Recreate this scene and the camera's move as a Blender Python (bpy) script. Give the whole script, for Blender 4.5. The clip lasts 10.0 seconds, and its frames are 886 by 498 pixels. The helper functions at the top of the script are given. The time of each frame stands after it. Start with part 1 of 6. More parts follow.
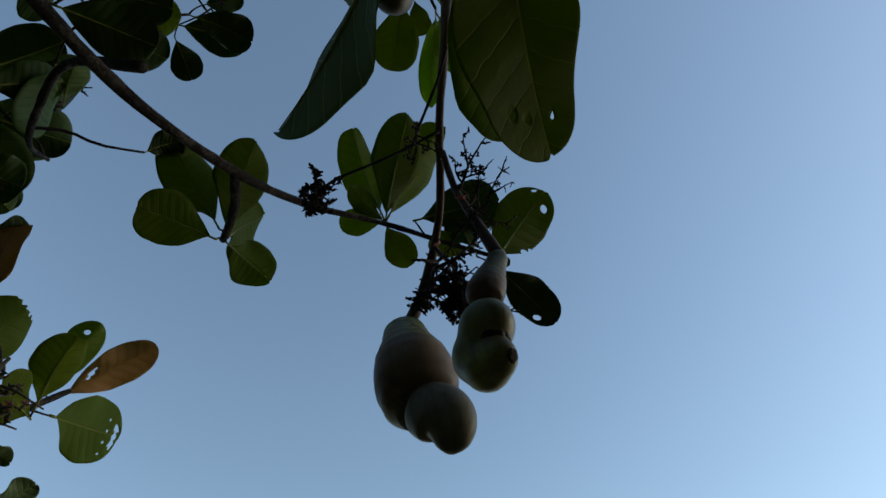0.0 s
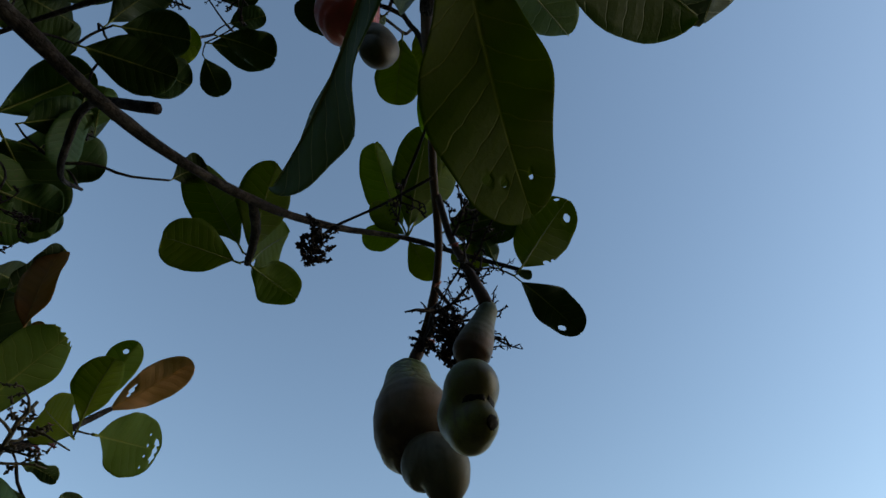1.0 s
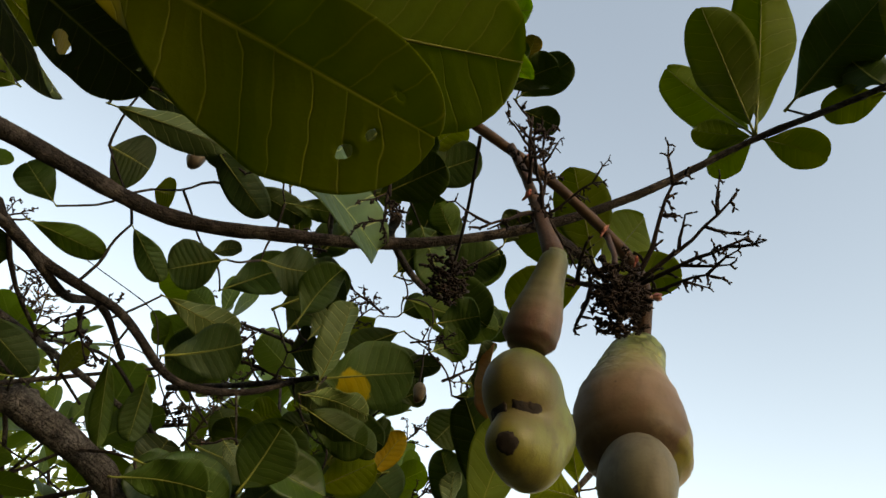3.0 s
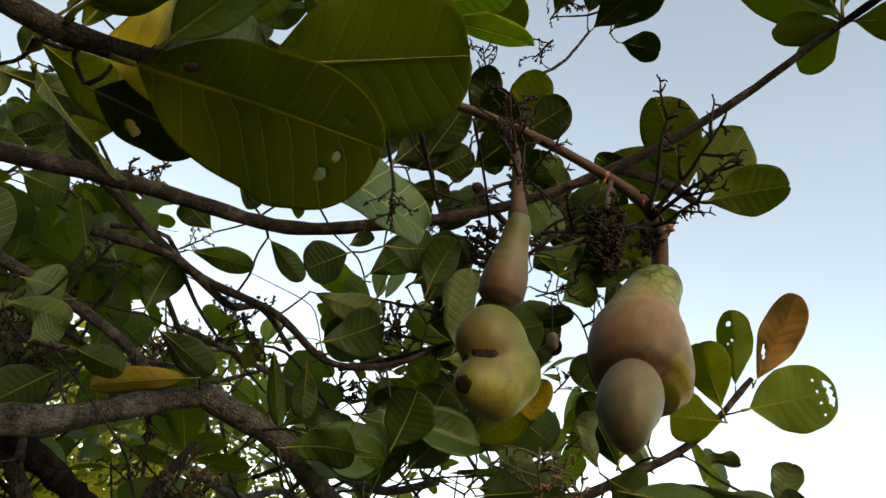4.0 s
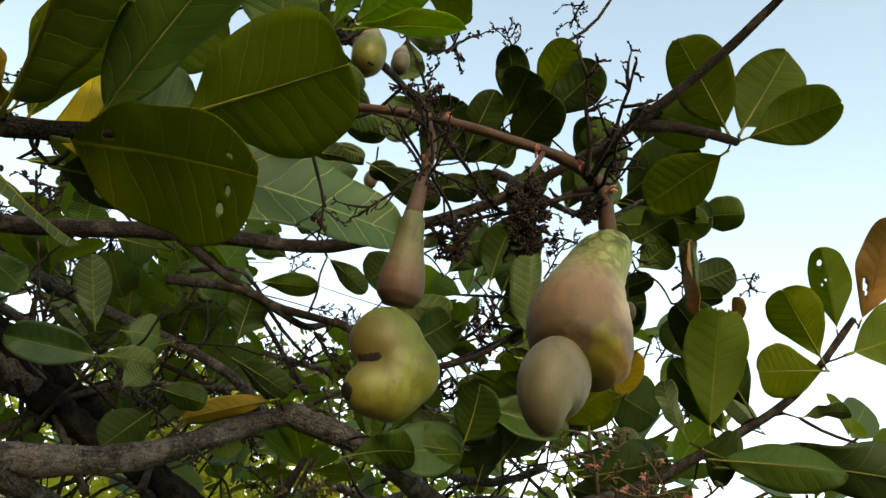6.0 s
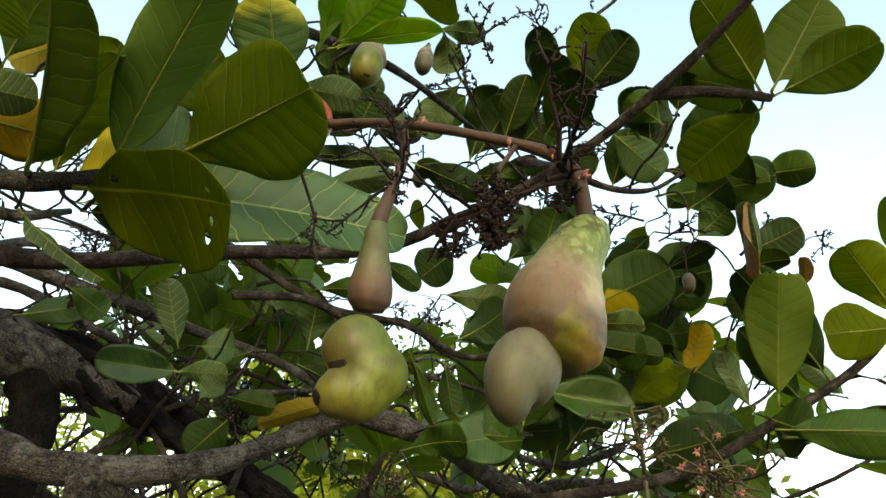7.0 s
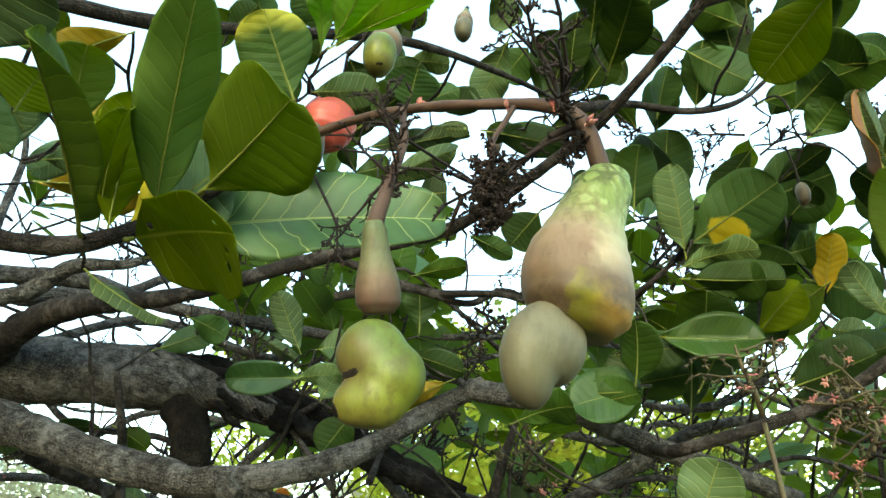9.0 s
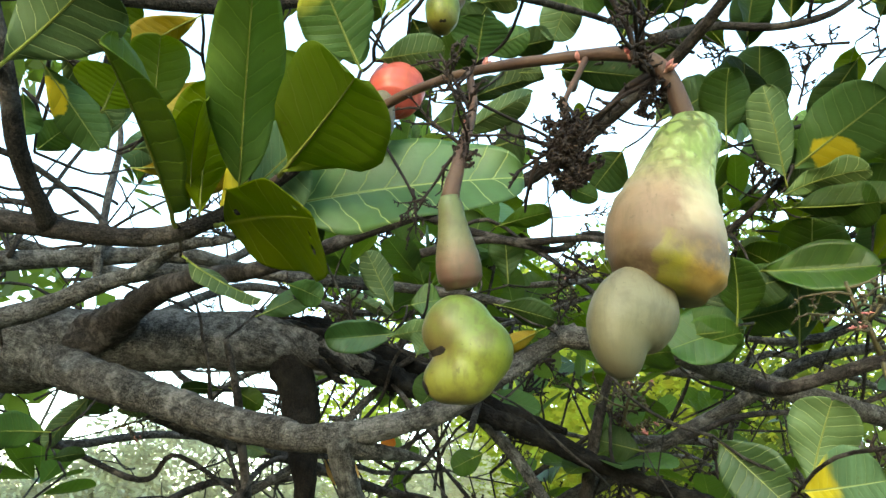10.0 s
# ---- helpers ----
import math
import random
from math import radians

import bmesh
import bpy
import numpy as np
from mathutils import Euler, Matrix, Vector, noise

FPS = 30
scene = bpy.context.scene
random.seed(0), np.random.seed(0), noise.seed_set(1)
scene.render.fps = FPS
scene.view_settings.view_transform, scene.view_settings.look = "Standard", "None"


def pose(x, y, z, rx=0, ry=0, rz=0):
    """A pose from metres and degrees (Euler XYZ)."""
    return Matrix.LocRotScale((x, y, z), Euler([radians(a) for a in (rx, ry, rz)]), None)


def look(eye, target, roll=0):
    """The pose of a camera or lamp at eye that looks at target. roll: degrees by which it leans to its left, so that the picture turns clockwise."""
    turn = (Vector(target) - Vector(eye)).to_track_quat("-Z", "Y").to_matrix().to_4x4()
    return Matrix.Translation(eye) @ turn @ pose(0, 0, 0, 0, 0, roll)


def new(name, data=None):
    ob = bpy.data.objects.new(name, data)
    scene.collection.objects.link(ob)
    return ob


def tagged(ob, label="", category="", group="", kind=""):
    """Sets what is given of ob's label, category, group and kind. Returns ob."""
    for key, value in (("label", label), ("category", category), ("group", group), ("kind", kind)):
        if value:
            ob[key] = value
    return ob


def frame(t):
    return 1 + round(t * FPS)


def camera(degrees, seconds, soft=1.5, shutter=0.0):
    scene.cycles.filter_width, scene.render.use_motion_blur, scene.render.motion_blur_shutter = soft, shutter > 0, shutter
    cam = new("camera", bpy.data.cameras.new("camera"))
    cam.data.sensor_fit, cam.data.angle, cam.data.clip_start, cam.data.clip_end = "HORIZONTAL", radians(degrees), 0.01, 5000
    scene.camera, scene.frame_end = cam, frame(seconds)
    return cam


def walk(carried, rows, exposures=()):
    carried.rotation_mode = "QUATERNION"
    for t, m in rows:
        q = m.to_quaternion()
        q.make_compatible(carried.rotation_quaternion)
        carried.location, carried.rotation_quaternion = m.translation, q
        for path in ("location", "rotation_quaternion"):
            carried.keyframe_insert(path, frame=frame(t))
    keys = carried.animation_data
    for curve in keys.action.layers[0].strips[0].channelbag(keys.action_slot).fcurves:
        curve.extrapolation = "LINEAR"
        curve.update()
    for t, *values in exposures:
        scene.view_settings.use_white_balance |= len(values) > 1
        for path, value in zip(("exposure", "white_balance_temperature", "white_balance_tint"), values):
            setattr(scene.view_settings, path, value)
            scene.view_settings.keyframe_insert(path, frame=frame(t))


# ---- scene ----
cam = camera(68.0, 10.0)
PATH = [
    (0, (0.3, 0.34, 1.803), (0.229, 1.649, 3.314), -8.4),
    (0.5, (0.325, 0.315, 1.816), (0.162, 1.639, 3.306), -7.2),
    (1, (0.334, 0.319, 1.821), (0.12, 1.633, 3.313), -5.4),
    (1.5, (0.343, 0.348, 1.84), (-0.235, 1.484, 3.381), 3.0),
    (2, (0.38, 0.398, 1.86), (-0.491, 1.344, 3.392), 3.3),
    (2.5, (0.427, 0.446, 1.873), (-0.718, 1.096, 3.379), 3.6),
    (3, (0.456, 0.488, 1.878), (-0.892, 0.8, 3.323), 9.7),
    (3.2, (0.484, 0.504, 1.867), (-0.932, 0.65, 3.272), 12.4),
    (4.5, (0.507, 0.573, 1.864), (-1.029, 0.364, 3.128), 10.1),
    (5, (0.501, 0.595, 1.871), (-1.038, 0.325, 3.119), 9.9),
    (5.5, (0.501, 0.616, 1.876), (-1.028, 0.221, 3.103), 10.0),
    (7, (0.497, 0.692, 1.885), (-0.95, -0.096, 3.018), 9.2),
    (7.5, (0.486, 0.711, 1.886), (-0.912, -0.197, 2.99), 9.2),
    (8, (0.481, 0.722, 1.89), (-0.866, -0.274, 2.983), 8.9),
    (8.5, (0.474, 0.739, 1.898), (-0.847, -0.342, 2.94), 7.0),
    (9, (0.467, 0.732, 1.904), (-0.834, -0.409, 2.907), 4.5),
    (9.5, (0.457, 0.729, 1.908), (-0.741, -0.562, 2.854), 4.9),
    (10, (0.467, 0.735, 1.917), (-0.721, -0.644, 2.747), 3.5),
]

EXPOSURES = [(0.0, 0.68, 6750, 6), (1.0, 0.68, 6700, 7), (1.5, 0.97, 6500, 7), (2.0, 1.5, 8600, 10), (2.5, 1.82, 10400, 13), (3.2, 1.94, 11000, 15),
             (4.5, 2.03, 10700, 13), (5.5, 2.14, 10400, 10), (7.0, 2.62, 9400, 1), (8.5, 3.20, 8000, -10), (10.0, 3.50, 7500, -6)]
walk(cam, [(t, look(eye, target, roll)) for t, eye, target, roll in PATH], EXPOSURES)

# ---- sky and sun ----
SUN_ELEVATION, SUN_AZIMUTH = radians(16), radians(78)
world = bpy.data.worlds.new("sky")
scene.world = world
world.use_nodes = True
wn = world.node_tree
wn.nodes.clear()
sky = wn.nodes.new("ShaderNodeTexSky")
sky.sky_type, sky.sun_disc = "NISHITA", False
sky.sun_elevation, sky.sun_rotation = SUN_ELEVATION, SUN_AZIMUTH
sky.air_density, sky.dust_density, sky.ozone_density = 1.0, 0.4, 1.0
back = wn.nodes.new("ShaderNodeBackground")
back.inputs["Strength"].default_value = 0.148
wout = wn.nodes.new("ShaderNodeOutputWorld")
wn.links.new(sky.outputs[0], back.inputs["Color"])
wn.links.new(back.outputs[0], wout.inputs[0])
sun = new("sun", bpy.data.lights.new("sun", "SUN"))
sun.data.energy, sun.data.angle, sun.data.color = 0.85, radians(40), (1.0, 0.93, 0.82)
sun_way = Vector((math.sin(SUN_AZIMUTH) * math.cos(SUN_ELEVATION), math.cos(SUN_AZIMUTH) * math.cos(SUN_ELEVATION), math.sin(SUN_ELEVATION)))
sun.matrix_world = look(sun_way * 30, (0, 0, 0))


# ---- materials ----
def material(name):
    m = bpy.data.materials.new(name)
    m.use_nodes = True
    m.node_tree.nodes.clear()
    return m, m.node_tree


def add(nt, kind, links=(), **values):
    """A node with its values set and its inputs linked: links are (input, output socket) pairs."""
    n = nt.nodes.new("ShaderNode" + kind)
    for key, v in values.items():
        setattr(n, key, v)
    for key, v in links:
        if isinstance(v, bpy.types.NodeSocket):
            nt.links.new(v, n.inputs[key])
        else:
            n.inputs[key].default_value = v
    return n


def calc(nt, op, a, b=None, c=None):
    pairs = [(i, v) for i, v in enumerate((a, b, c)) if v is not None]
    return add(nt, "Math", pairs, operation=op).outputs[0]


def mixed(nt, fac, a, b, blend="MIX"):
    n = add(nt, "Mix", data_type="RGBA", blend_type=blend)
    for key, v in ((0, fac), (6, a), (7, b)):
        if isinstance(v, bpy.types.NodeSocket):
            nt.links.new(v, n.inputs[key])
        else:
            n.inputs[key].default_value = v if key == 0 else (*v[:3], 1)
    return n.outputs[2]


def ramp(nt, value, *stops):
    n = add(nt, "ValToRGB", [(0, value)])
    e = n.color_ramp.elements
    while len(e) < len(stops):
        e.new(0.5)
    for el, (p, col) in zip(e, stops):
        el.position, el.color = p, (*col, 1) if len(col) == 3 else col
    return n.outputs[0]


def grain(nt, vec, scale, detail=4.0, rough=0.55, distort=0.0):
    return add(nt, "TexNoise", [("Vector", vec), ("Scale", scale), ("Detail", detail), ("Roughness", rough), ("Distortion", distort)]).outputs[0]


def finish(nt, shader):
    add(nt, "OutputMaterial", [(0, shader)])


def leaf_material(name, green, deep, vein, rough, glow, patch=None, spots=0.5, joined=False, one_side=False, shine=0.16, branching=0.30, through_colour=(0.22, 0.30, 0.005)):
    """Leaf skin: midrib and side veins from the blade's own coordinates, mottled, and let through some light."""
    m, nt = material(name)
    uv = add(nt, "TexCoord").outputs["UV"]
    sep = add(nt, "SeparateXYZ", [(0, uv)])
    u, v = sep.outputs[0], sep.outputs[1]
    obj = add(nt, "TexCoord").outputs["Object"]
    rnd = add(nt, "NewGeometry").outputs["Random Per Island"] if joined else add(nt, "ObjectInfo").outputs["Random"]
    shifted = add(nt, "VectorMath", [(0, obj), (1, add(nt, "CombineXYZ", [(0, calc(nt, "MULTIPLY", rnd, 37.0)), (1, calc(nt, "MULTIPLY", rnd, 19.0))]).outputs[0])], operation="ADD").outputs[0]
    big = grain(nt, shifted, 3.0, 3)
    fine = grain(nt, shifted, 38.0, 5, 0.65)
    side = calc(nt, "ABSOLUTE", calc(nt, "SUBTRACT", u, 0.5))
    wob = calc(nt, "MULTIPLY", calc(nt, "SUBTRACT", grain(nt, shifted, 7.0, 2), 0.5), 0.07)
    rib = calc(nt, "SUBTRACT", 1.0, calc(nt, "SMOOTH_MIN", calc(nt, "DIVIDE", side, calc(nt, "MULTIPLY_ADD", v, -0.009, 0.0125)), 1.0, 0.2))
    arc = calc(nt, "ADD", calc(nt, "SUBTRACT", v, calc(nt, "MULTIPLY", calc(nt, "POWER", side, 0.85), 0.5)), wob)
    saw = calc(nt, "ABSOLUTE", calc(nt, "SUBTRACT", calc(nt, "FRACT", calc(nt, "MULTIPLY_ADD", arc, 9.0, rnd)), 0.5))
    veins = calc(nt, "SUBTRACT", 1.0, calc(nt, "SMOOTH_MIN", calc(nt, "DIVIDE", saw, 0.042), 1.0, 0.3))
    lines = calc(nt, "MAXIMUM", calc(nt, "MULTIPLY", veins, branching), rib)
    puff = calc(nt, "MULTIPLY", saw, 2.0)
    col = mixed(nt, ramp(nt, big, (0.34, (0, 0, 0)), (0.68, (1, 1, 1))), deep, green)
    col = mixed(nt, calc(nt, "MULTIPLY", fine, 0.35), col, [c * 0.55 for c in green])
    col = mixed(nt, calc(nt, "MULTIPLY_ADD", puff, -0.30, 0.30), col, [c * 0.45 for c in deep])
    hue = add(nt, "HueSaturation", [("Hue", calc(nt, "MULTIPLY_ADD", rnd, 0.03, 0.483)), ("Saturation", calc(nt, "MULTIPLY_ADD", rnd, -0.25, 1.05)),
                                    ("Value", calc(nt, "MULTIPLY_ADD", calc(nt, "FRACT", calc(nt, "MULTIPLY", rnd, 7.3)), 0.85, 0.55)), ("Color", col)]).outputs[0]
    if patch:
        colour, low, high = patch
        edge = calc(nt, "ADD", v, calc(nt, "MULTIPLY", calc(nt, "SUBTRACT", big, 0.5), 0.5))
        if one_side:
            across, along = calc(nt, "DIVIDE", calc(nt, "SUBTRACT", u, low), 0.16), calc(nt, "DIVIDE", calc(nt, "SUBTRACT", v, high), 0.21)
            ring = calc(nt, "SQRT", calc(nt, "ADD", calc(nt, "MULTIPLY", across, across), calc(nt, "MULTIPLY", along, along)))
            ring = calc(nt, "ADD", ring, calc(nt, "MULTIPLY", calc(nt, "SUBTRACT", grain(nt, shifted, 9.0, 3), 0.5), 1.1))
            mask = ramp(nt, ring, (0.85, (1, 1, 1)), (1.0, (0, 0, 0)))
        else:
            mask = ramp(nt, edge, *sorted(((low, (0, 0, 0)), (high, (1, 1, 1)))))
        hue = mixed(nt, mask, hue, colour)
    blot = grain(nt, shifted, 11.0, 3, 0.6)
    hue = mixed(nt, calc(nt, "MULTIPLY", ramp(nt, blot, (0.68, (0, 0, 0)), (0.74, (1, 1, 1))), spots), hue, (0.075, 0.045, 0.018))
    hue = mixed(nt, calc(nt, "MULTIPLY", lines, 0.85), hue, vein)
    height = calc(nt, "ADD", calc(nt, "MULTIPLY", puff, 0.30), calc(nt, "MULTIPLY_ADD", lines, -0.5, calc(nt, "MULTIPLY", fine, 0.25)))
    bump = add(nt, "Bump", [("Height", height), ("Strength", 0.55), ("Distance", 0.0016)]).outputs[0]
    skin = add(nt, "BsdfPrincipled", [("Base Color", hue), ("Roughness", calc(nt, "MULTIPLY_ADD", fine, 0.25, rough)), ("Specular IOR Level", shine), ("Normal", bump)]).outputs[0]
    thru = add(nt, "BsdfTranslucent", [("Color", mixed(nt, 0.40, hue, through_colour)), ("Normal", bump)]).outputs[0]
    finish(nt, add(nt, "MixShader", [(0, glow), (1, skin), (2, thru)]).outputs[0])
    return m


def bark_material(name, dark, light, lichen, scale, lichen_amount):
    m, nt = material(name)
    obj = add(nt, "TexCoord").outputs["Object"]
    big, mid, fine = grain(nt, obj, scale * 0.25, 4, 0.6), grain(nt, obj, scale, 6, 0.65, 0.6), grain(nt, obj, scale * 5, 4, 0.7)
    crack = add(nt, "TexVoronoi", [("Vector", obj), ("Scale", scale * 1.4), ("Randomness", 1.0)], feature="DISTANCE_TO_EDGE").outputs[0]
    wander = add(nt, "VectorMath", [(0, obj), (1, add(nt, "VectorMath", [(0, add(nt, "TexNoise", [("Vector", obj), ("Scale", scale * 0.8), ("Detail", 3.0)]).outputs[1]), (1, (1.6 / scale,) * 3)], operation="MULTIPLY").outputs[0])], operation="ADD").outputs[0]
    plates = add(nt, "TexVoronoi", [("Vector", wander), ("Scale", scale * 1.5), ("Randomness", 1.0)], feature="DISTANCE_TO_EDGE").outputs[0]
    split = calc(nt, "MULTIPLY", ramp(nt, plates, (0.02, (1, 1, 1)), (0.10, (0, 0, 0))), ramp(nt, grain(nt, obj, scale * 0.3, 3), (0.42, (0, 0, 0)), (0.56, (1, 1, 1))))
    drawn = add(nt, "VectorMath", [(0, add(nt, "TexCoord").outputs["UV"]), (1, (1.0, 0.16, 1.0))], operation="MULTIPLY").outputs[0]
    fibre = grain(nt, drawn, scale * 4.2, 5, 0.65, 0.5)
    fissure = ramp(nt, fibre, (0.36, (1, 1, 1)), (0.47, (0, 0, 0)))
    col = ramp(nt, mid, (0.3, dark), (0.7, light))
    col = mixed(nt, calc(nt, "MULTIPLY", ramp(nt, fibre, (0.52, (0, 0, 0)), (0.70, (1, 1, 1))), 0.5), col, light)
    col = mixed(nt, calc(nt, "MULTIPLY", fissure, 0.8), col, [c * 0.5 for c in dark])
    col = mixed(nt, ramp(nt, fine, (0.38, (0.85, 0.85, 0.85)), (0.58, (0, 0, 0))), col, [c * 0.45 for c in dark])
    patch = calc(nt, "MULTIPLY", ramp(nt, big, (0.5, (0, 0, 0)), (0.6, (1, 1, 1))), ramp(nt, mid, (0.35, (0.15, 0.15, 0.15)), (0.55, (1, 1, 1))))
    col = mixed(nt, calc(nt, "MULTIPLY", patch, lichen_amount), col, lichen)
    col = mixed(nt, calc(nt, "MULTIPLY", split, 0.45), col, [c * 0.4 for c in dark])
    mid = calc(nt, "SUBTRACT", mid, calc(nt, "MULTIPLY", split, 0.55))
    mid = calc(nt, "ADD", calc(nt, "MULTIPLY", mid, 0.6), calc(nt, "MULTIPLY", fibre, 0.9))
    h = calc(nt, "ADD", calc(nt, "MULTIPLY", mid, 0.8), calc(nt, "ADD", calc(nt, "MULTIPLY", fine, 0.3), calc(nt, "MULTIPLY", calc(nt, "MINIMUM", crack, 0.12), 0.7)))
    bump = add(nt, "Bump", [("Height", h), ("Strength", 1.0), ("Distance", 0.55 / scale)]).outputs[0]
    finish(nt, add(nt, "BsdfPrincipled", [("Base Color", col), ("Roughness", 0.9), ("Specular IOR Level", 0.1), ("Normal", bump)]).outputs[0])
    return m


def plain_material(name, a, b, scale, rough, glow=0.0, bump_amount=0.3, vary=0.0, tint=(0.30, 0.42, 0.03)):
    m, nt = material(name)
    obj = add(nt, "TexCoord").outputs["Object"]
    n1, n2 = grain(nt, obj, scale, 4), grain(nt, obj, scale * 6, 4, 0.65)
    col = mixed(nt, ramp(nt, n1, (0.35, (0, 0, 0)), (0.65, (1, 1, 1))), a, b)
    col = mixed(nt, calc(nt, "MULTIPLY", n2, 0.4), col, [c * 0.6 for c in a])
    if vary:
        isl = add(nt, "NewGeometry").outputs["Random Per Island"]
        col = add(nt, "HueSaturation", [("Hue", calc(nt, "MULTIPLY_ADD", isl, 0.04, 0.48)), ("Value", calc(nt, "MULTIPLY_ADD", isl, vary, 1.0 - vary * 0.5)), ("Color", col)]).outputs[0]
    bump = add(nt, "Bump", [("Height", n2), ("Strength", bump_amount), ("Distance", 0.15 / scale)]).outputs[0]
    out = add(nt, "BsdfPrincipled", [("Base Color", col), ("Roughness", rough), ("Specular IOR Level", 0.18), ("Normal", bump)]).outputs[0]
    if glow:
        thru = add(nt, "BsdfTranslucent", [("Color", mixed(nt, 0.6, col, tint))]).outputs[0]
        out = add(nt, "MixShader", [(0, glow), (1, out), (2, thru)]).outputs[0]
    finish(nt, out)
    return m


LEAF_TOP = leaf_material("leaf_upper", (0.022, 0.064, 0.003), (0.012, 0.040, 0.002), (0.20, 0.24, 0.05), 0.36, 0.26, shine=0.36)
LEAF_UNDER = leaf_material("leaf_under", (0.027, 0.070, 0.003), (0.015, 0.046, 0.002), (0.22, 0.25, 0.06), 0.48, 0.26, shine=0.22)
SILVER_TOP = leaf_material("leaf_upper_bluish", (0.050, 0.108, 0.026), (0.036, 0.082, 0.020), (0.40, 0.45, 0.15), 0.34, 0.26, shine=0.32, branching=0.75)
SILVER_UNDER = leaf_material("leaf_under_bluish", (0.088, 0.148, 0.046), (0.064, 0.114, 0.034), (0.44, 0.48, 0.20), 0.48, 0.26, shine=0.28, branching=0.75)
OLIVE_TOP = leaf_material("leaf_upper_olive", (0.118, 0.172, 0.004), (0.082, 0.132, 0.003), (0.32, 0.32, 0.05), 0.48, 0.62, through_colour=(0.40, 0.48, 0.008), branching=0.55)
OLIVE_UNDER = leaf_material("leaf_under_olive", (0.118, 0.172, 0.004), (0.082, 0.132, 0.003), (0.32, 0.31, 0.06), 0.55, 0.62, through_colour=(0.40, 0.48, 0.008), branching=0.55)
LIVELY = leaf_material("leaf_lively", (0.125, 0.205, 0.008), (0.092, 0.162, 0.006), (0.25, 0.36, 0.05), 0.42, 0.50, shine=0.25, through_colour=(0.24, 0.40, 0.008), branching=0.45)
BRIGHT = leaf_material("leaf_young", (0.260, 0.450, 0.050), (0.200, 0.390, 0.040), (0.42, 0.50, 0.16), 0.32, 0.60, spots=0.0, through_colour=(0.55, 0.80, 0.05))
ORANGE = leaf_material("leaf_orange", (0.420, 0.170, 0.022), (0.360, 0.120, 0.020), (0.52, 0.27, 0.08), 0.42, 0.45)
YELLOW = leaf_material("leaf_yellow", (0.360, 0.250, 0.018), (0.280, 0.220, 0.020), (0.55, 0.42, 0.10), 0.42, 0.45)
PATCHED = leaf_material("leaf_patched", (0.050, 0.110, 0.018), (0.036, 0.088, 0.014), (0.25, 0.30, 0.08), 0.38, 0.28, ((0.36, 0.28, 0.018), 0.385, 0.32), one_side=True)
TIPPED = leaf_material("leaf_yellow_tip", (0.085, 0.180, 0.040), (0.055, 0.130, 0.028), (0.33, 0.40, 0.12), 0.36, 0.35, ((0.40, 0.37, 0.05), 0.72, 0.95))
BASED = leaf_material("leaf_yellow_base", (0.105, 0.200, 0.080), (0.075, 0.150, 0.060), (0.36, 0.42, 0.16), 0.40, 0.32, ((0.46, 0.38, 0.03), 0.42, 0.30))
FAR_LEAF = leaf_material("leaf_in_the_crown", (0.042, 0.100, 0.004), (0.021, 0.060, 0.003), (0.18, 0.22, 0.05), 0.42, 0.34, joined=True, shine=0.3)
RIB = plain_material("leaf_rib", (0.17, 0.185, 0.035), (0.13, 0.15, 0.028), 60, 0.6)
BARK = bark_material("limb_bark", (0.024, 0.021, 0.019), (0.136, 0.121, 0.112), (0.27, 0.255, 0.25), 95, 0.24)
TWIG = bark_material("twig_bark", (0.018, 0.0145, 0.0130), (0.056, 0.045, 0.041), (0.14, 0.12, 0.11), 160, 0.35)
BROWN_BARK = bark_material("brown_bark", (0.006, 0.0045, 0.0035), (0.022, 0.0165, 0.013), (0.07, 0.06, 0.05), 90, 0.15)
DARK_BARK = bark_material("rotten_bark", (0.004, 0.0035, 0.003), (0.014, 0.011, 0.010), (0.06, 0.052, 0.046), 90, 0.25)
STALK = plain_material("green_brown_stalk", (0.052, 0.028, 0.022), (0.078, 0.045, 0.031), 90, 0.6)
DEAD = plain_material("dried_flower", (0.012, 0.008, 0.007), (0.033, 0.021, 0.018), 150, 0.85, vary=0.5)
FRESH = plain_material("flower_stalk", (0.070, 0.062, 0.026), (0.055, 0.034, 0.024), 90, 0.6)
PINK = plain_material("pink_flower", (0.34, 0.085, 0.08), (0.36, 0.19, 0.16), 120, 0.6, vary=0.3)


# ---- building helpers ----
def mesh_of(name, bm, *mats):
    me = bpy.data.meshes.new(name)
    bm.to_mesh(me)
    bm.free()
    for m in mats:
        me.materials.append(m)
    for p in me.polygons:
        p.use_smooth = True
    return me


def part(name, bm, mats, parent, label=""):
    ob = new(name, mesh_of(name, bm, *(mats if isinstance(mats, (tuple, list)) else (mats,))))
    ob.parent = parent
    return tagged(ob, label)


def thing(name, place, label, category, group="", kind=""):
    ob = new(name)
    ob.empty_display_size = 0.02
    ob.location = place
    return tagged(ob, label, category, group, kind)


def flow(points, n):
    """Points along a smooth curve through the given ones."""
    c = [Vector(p) for p in points]
    q = [c[0] * 2 - c[1], *c, c[-1] * 2 - c[-2]]
    out = []
    for k in range(n):
        u = k * (len(c) - 1) / (n - 1)
        i = min(int(u), len(c) - 2)
        f = u - i
        a, b, d, e = q[i:i + 4]
        out.append(0.5 * (b * 2 + (d - a) * f + (a * 2 - b * 5 + d * 4 - e) * f * f + (b * 3 - a - d * 3 + e) * f ** 3))
    return out


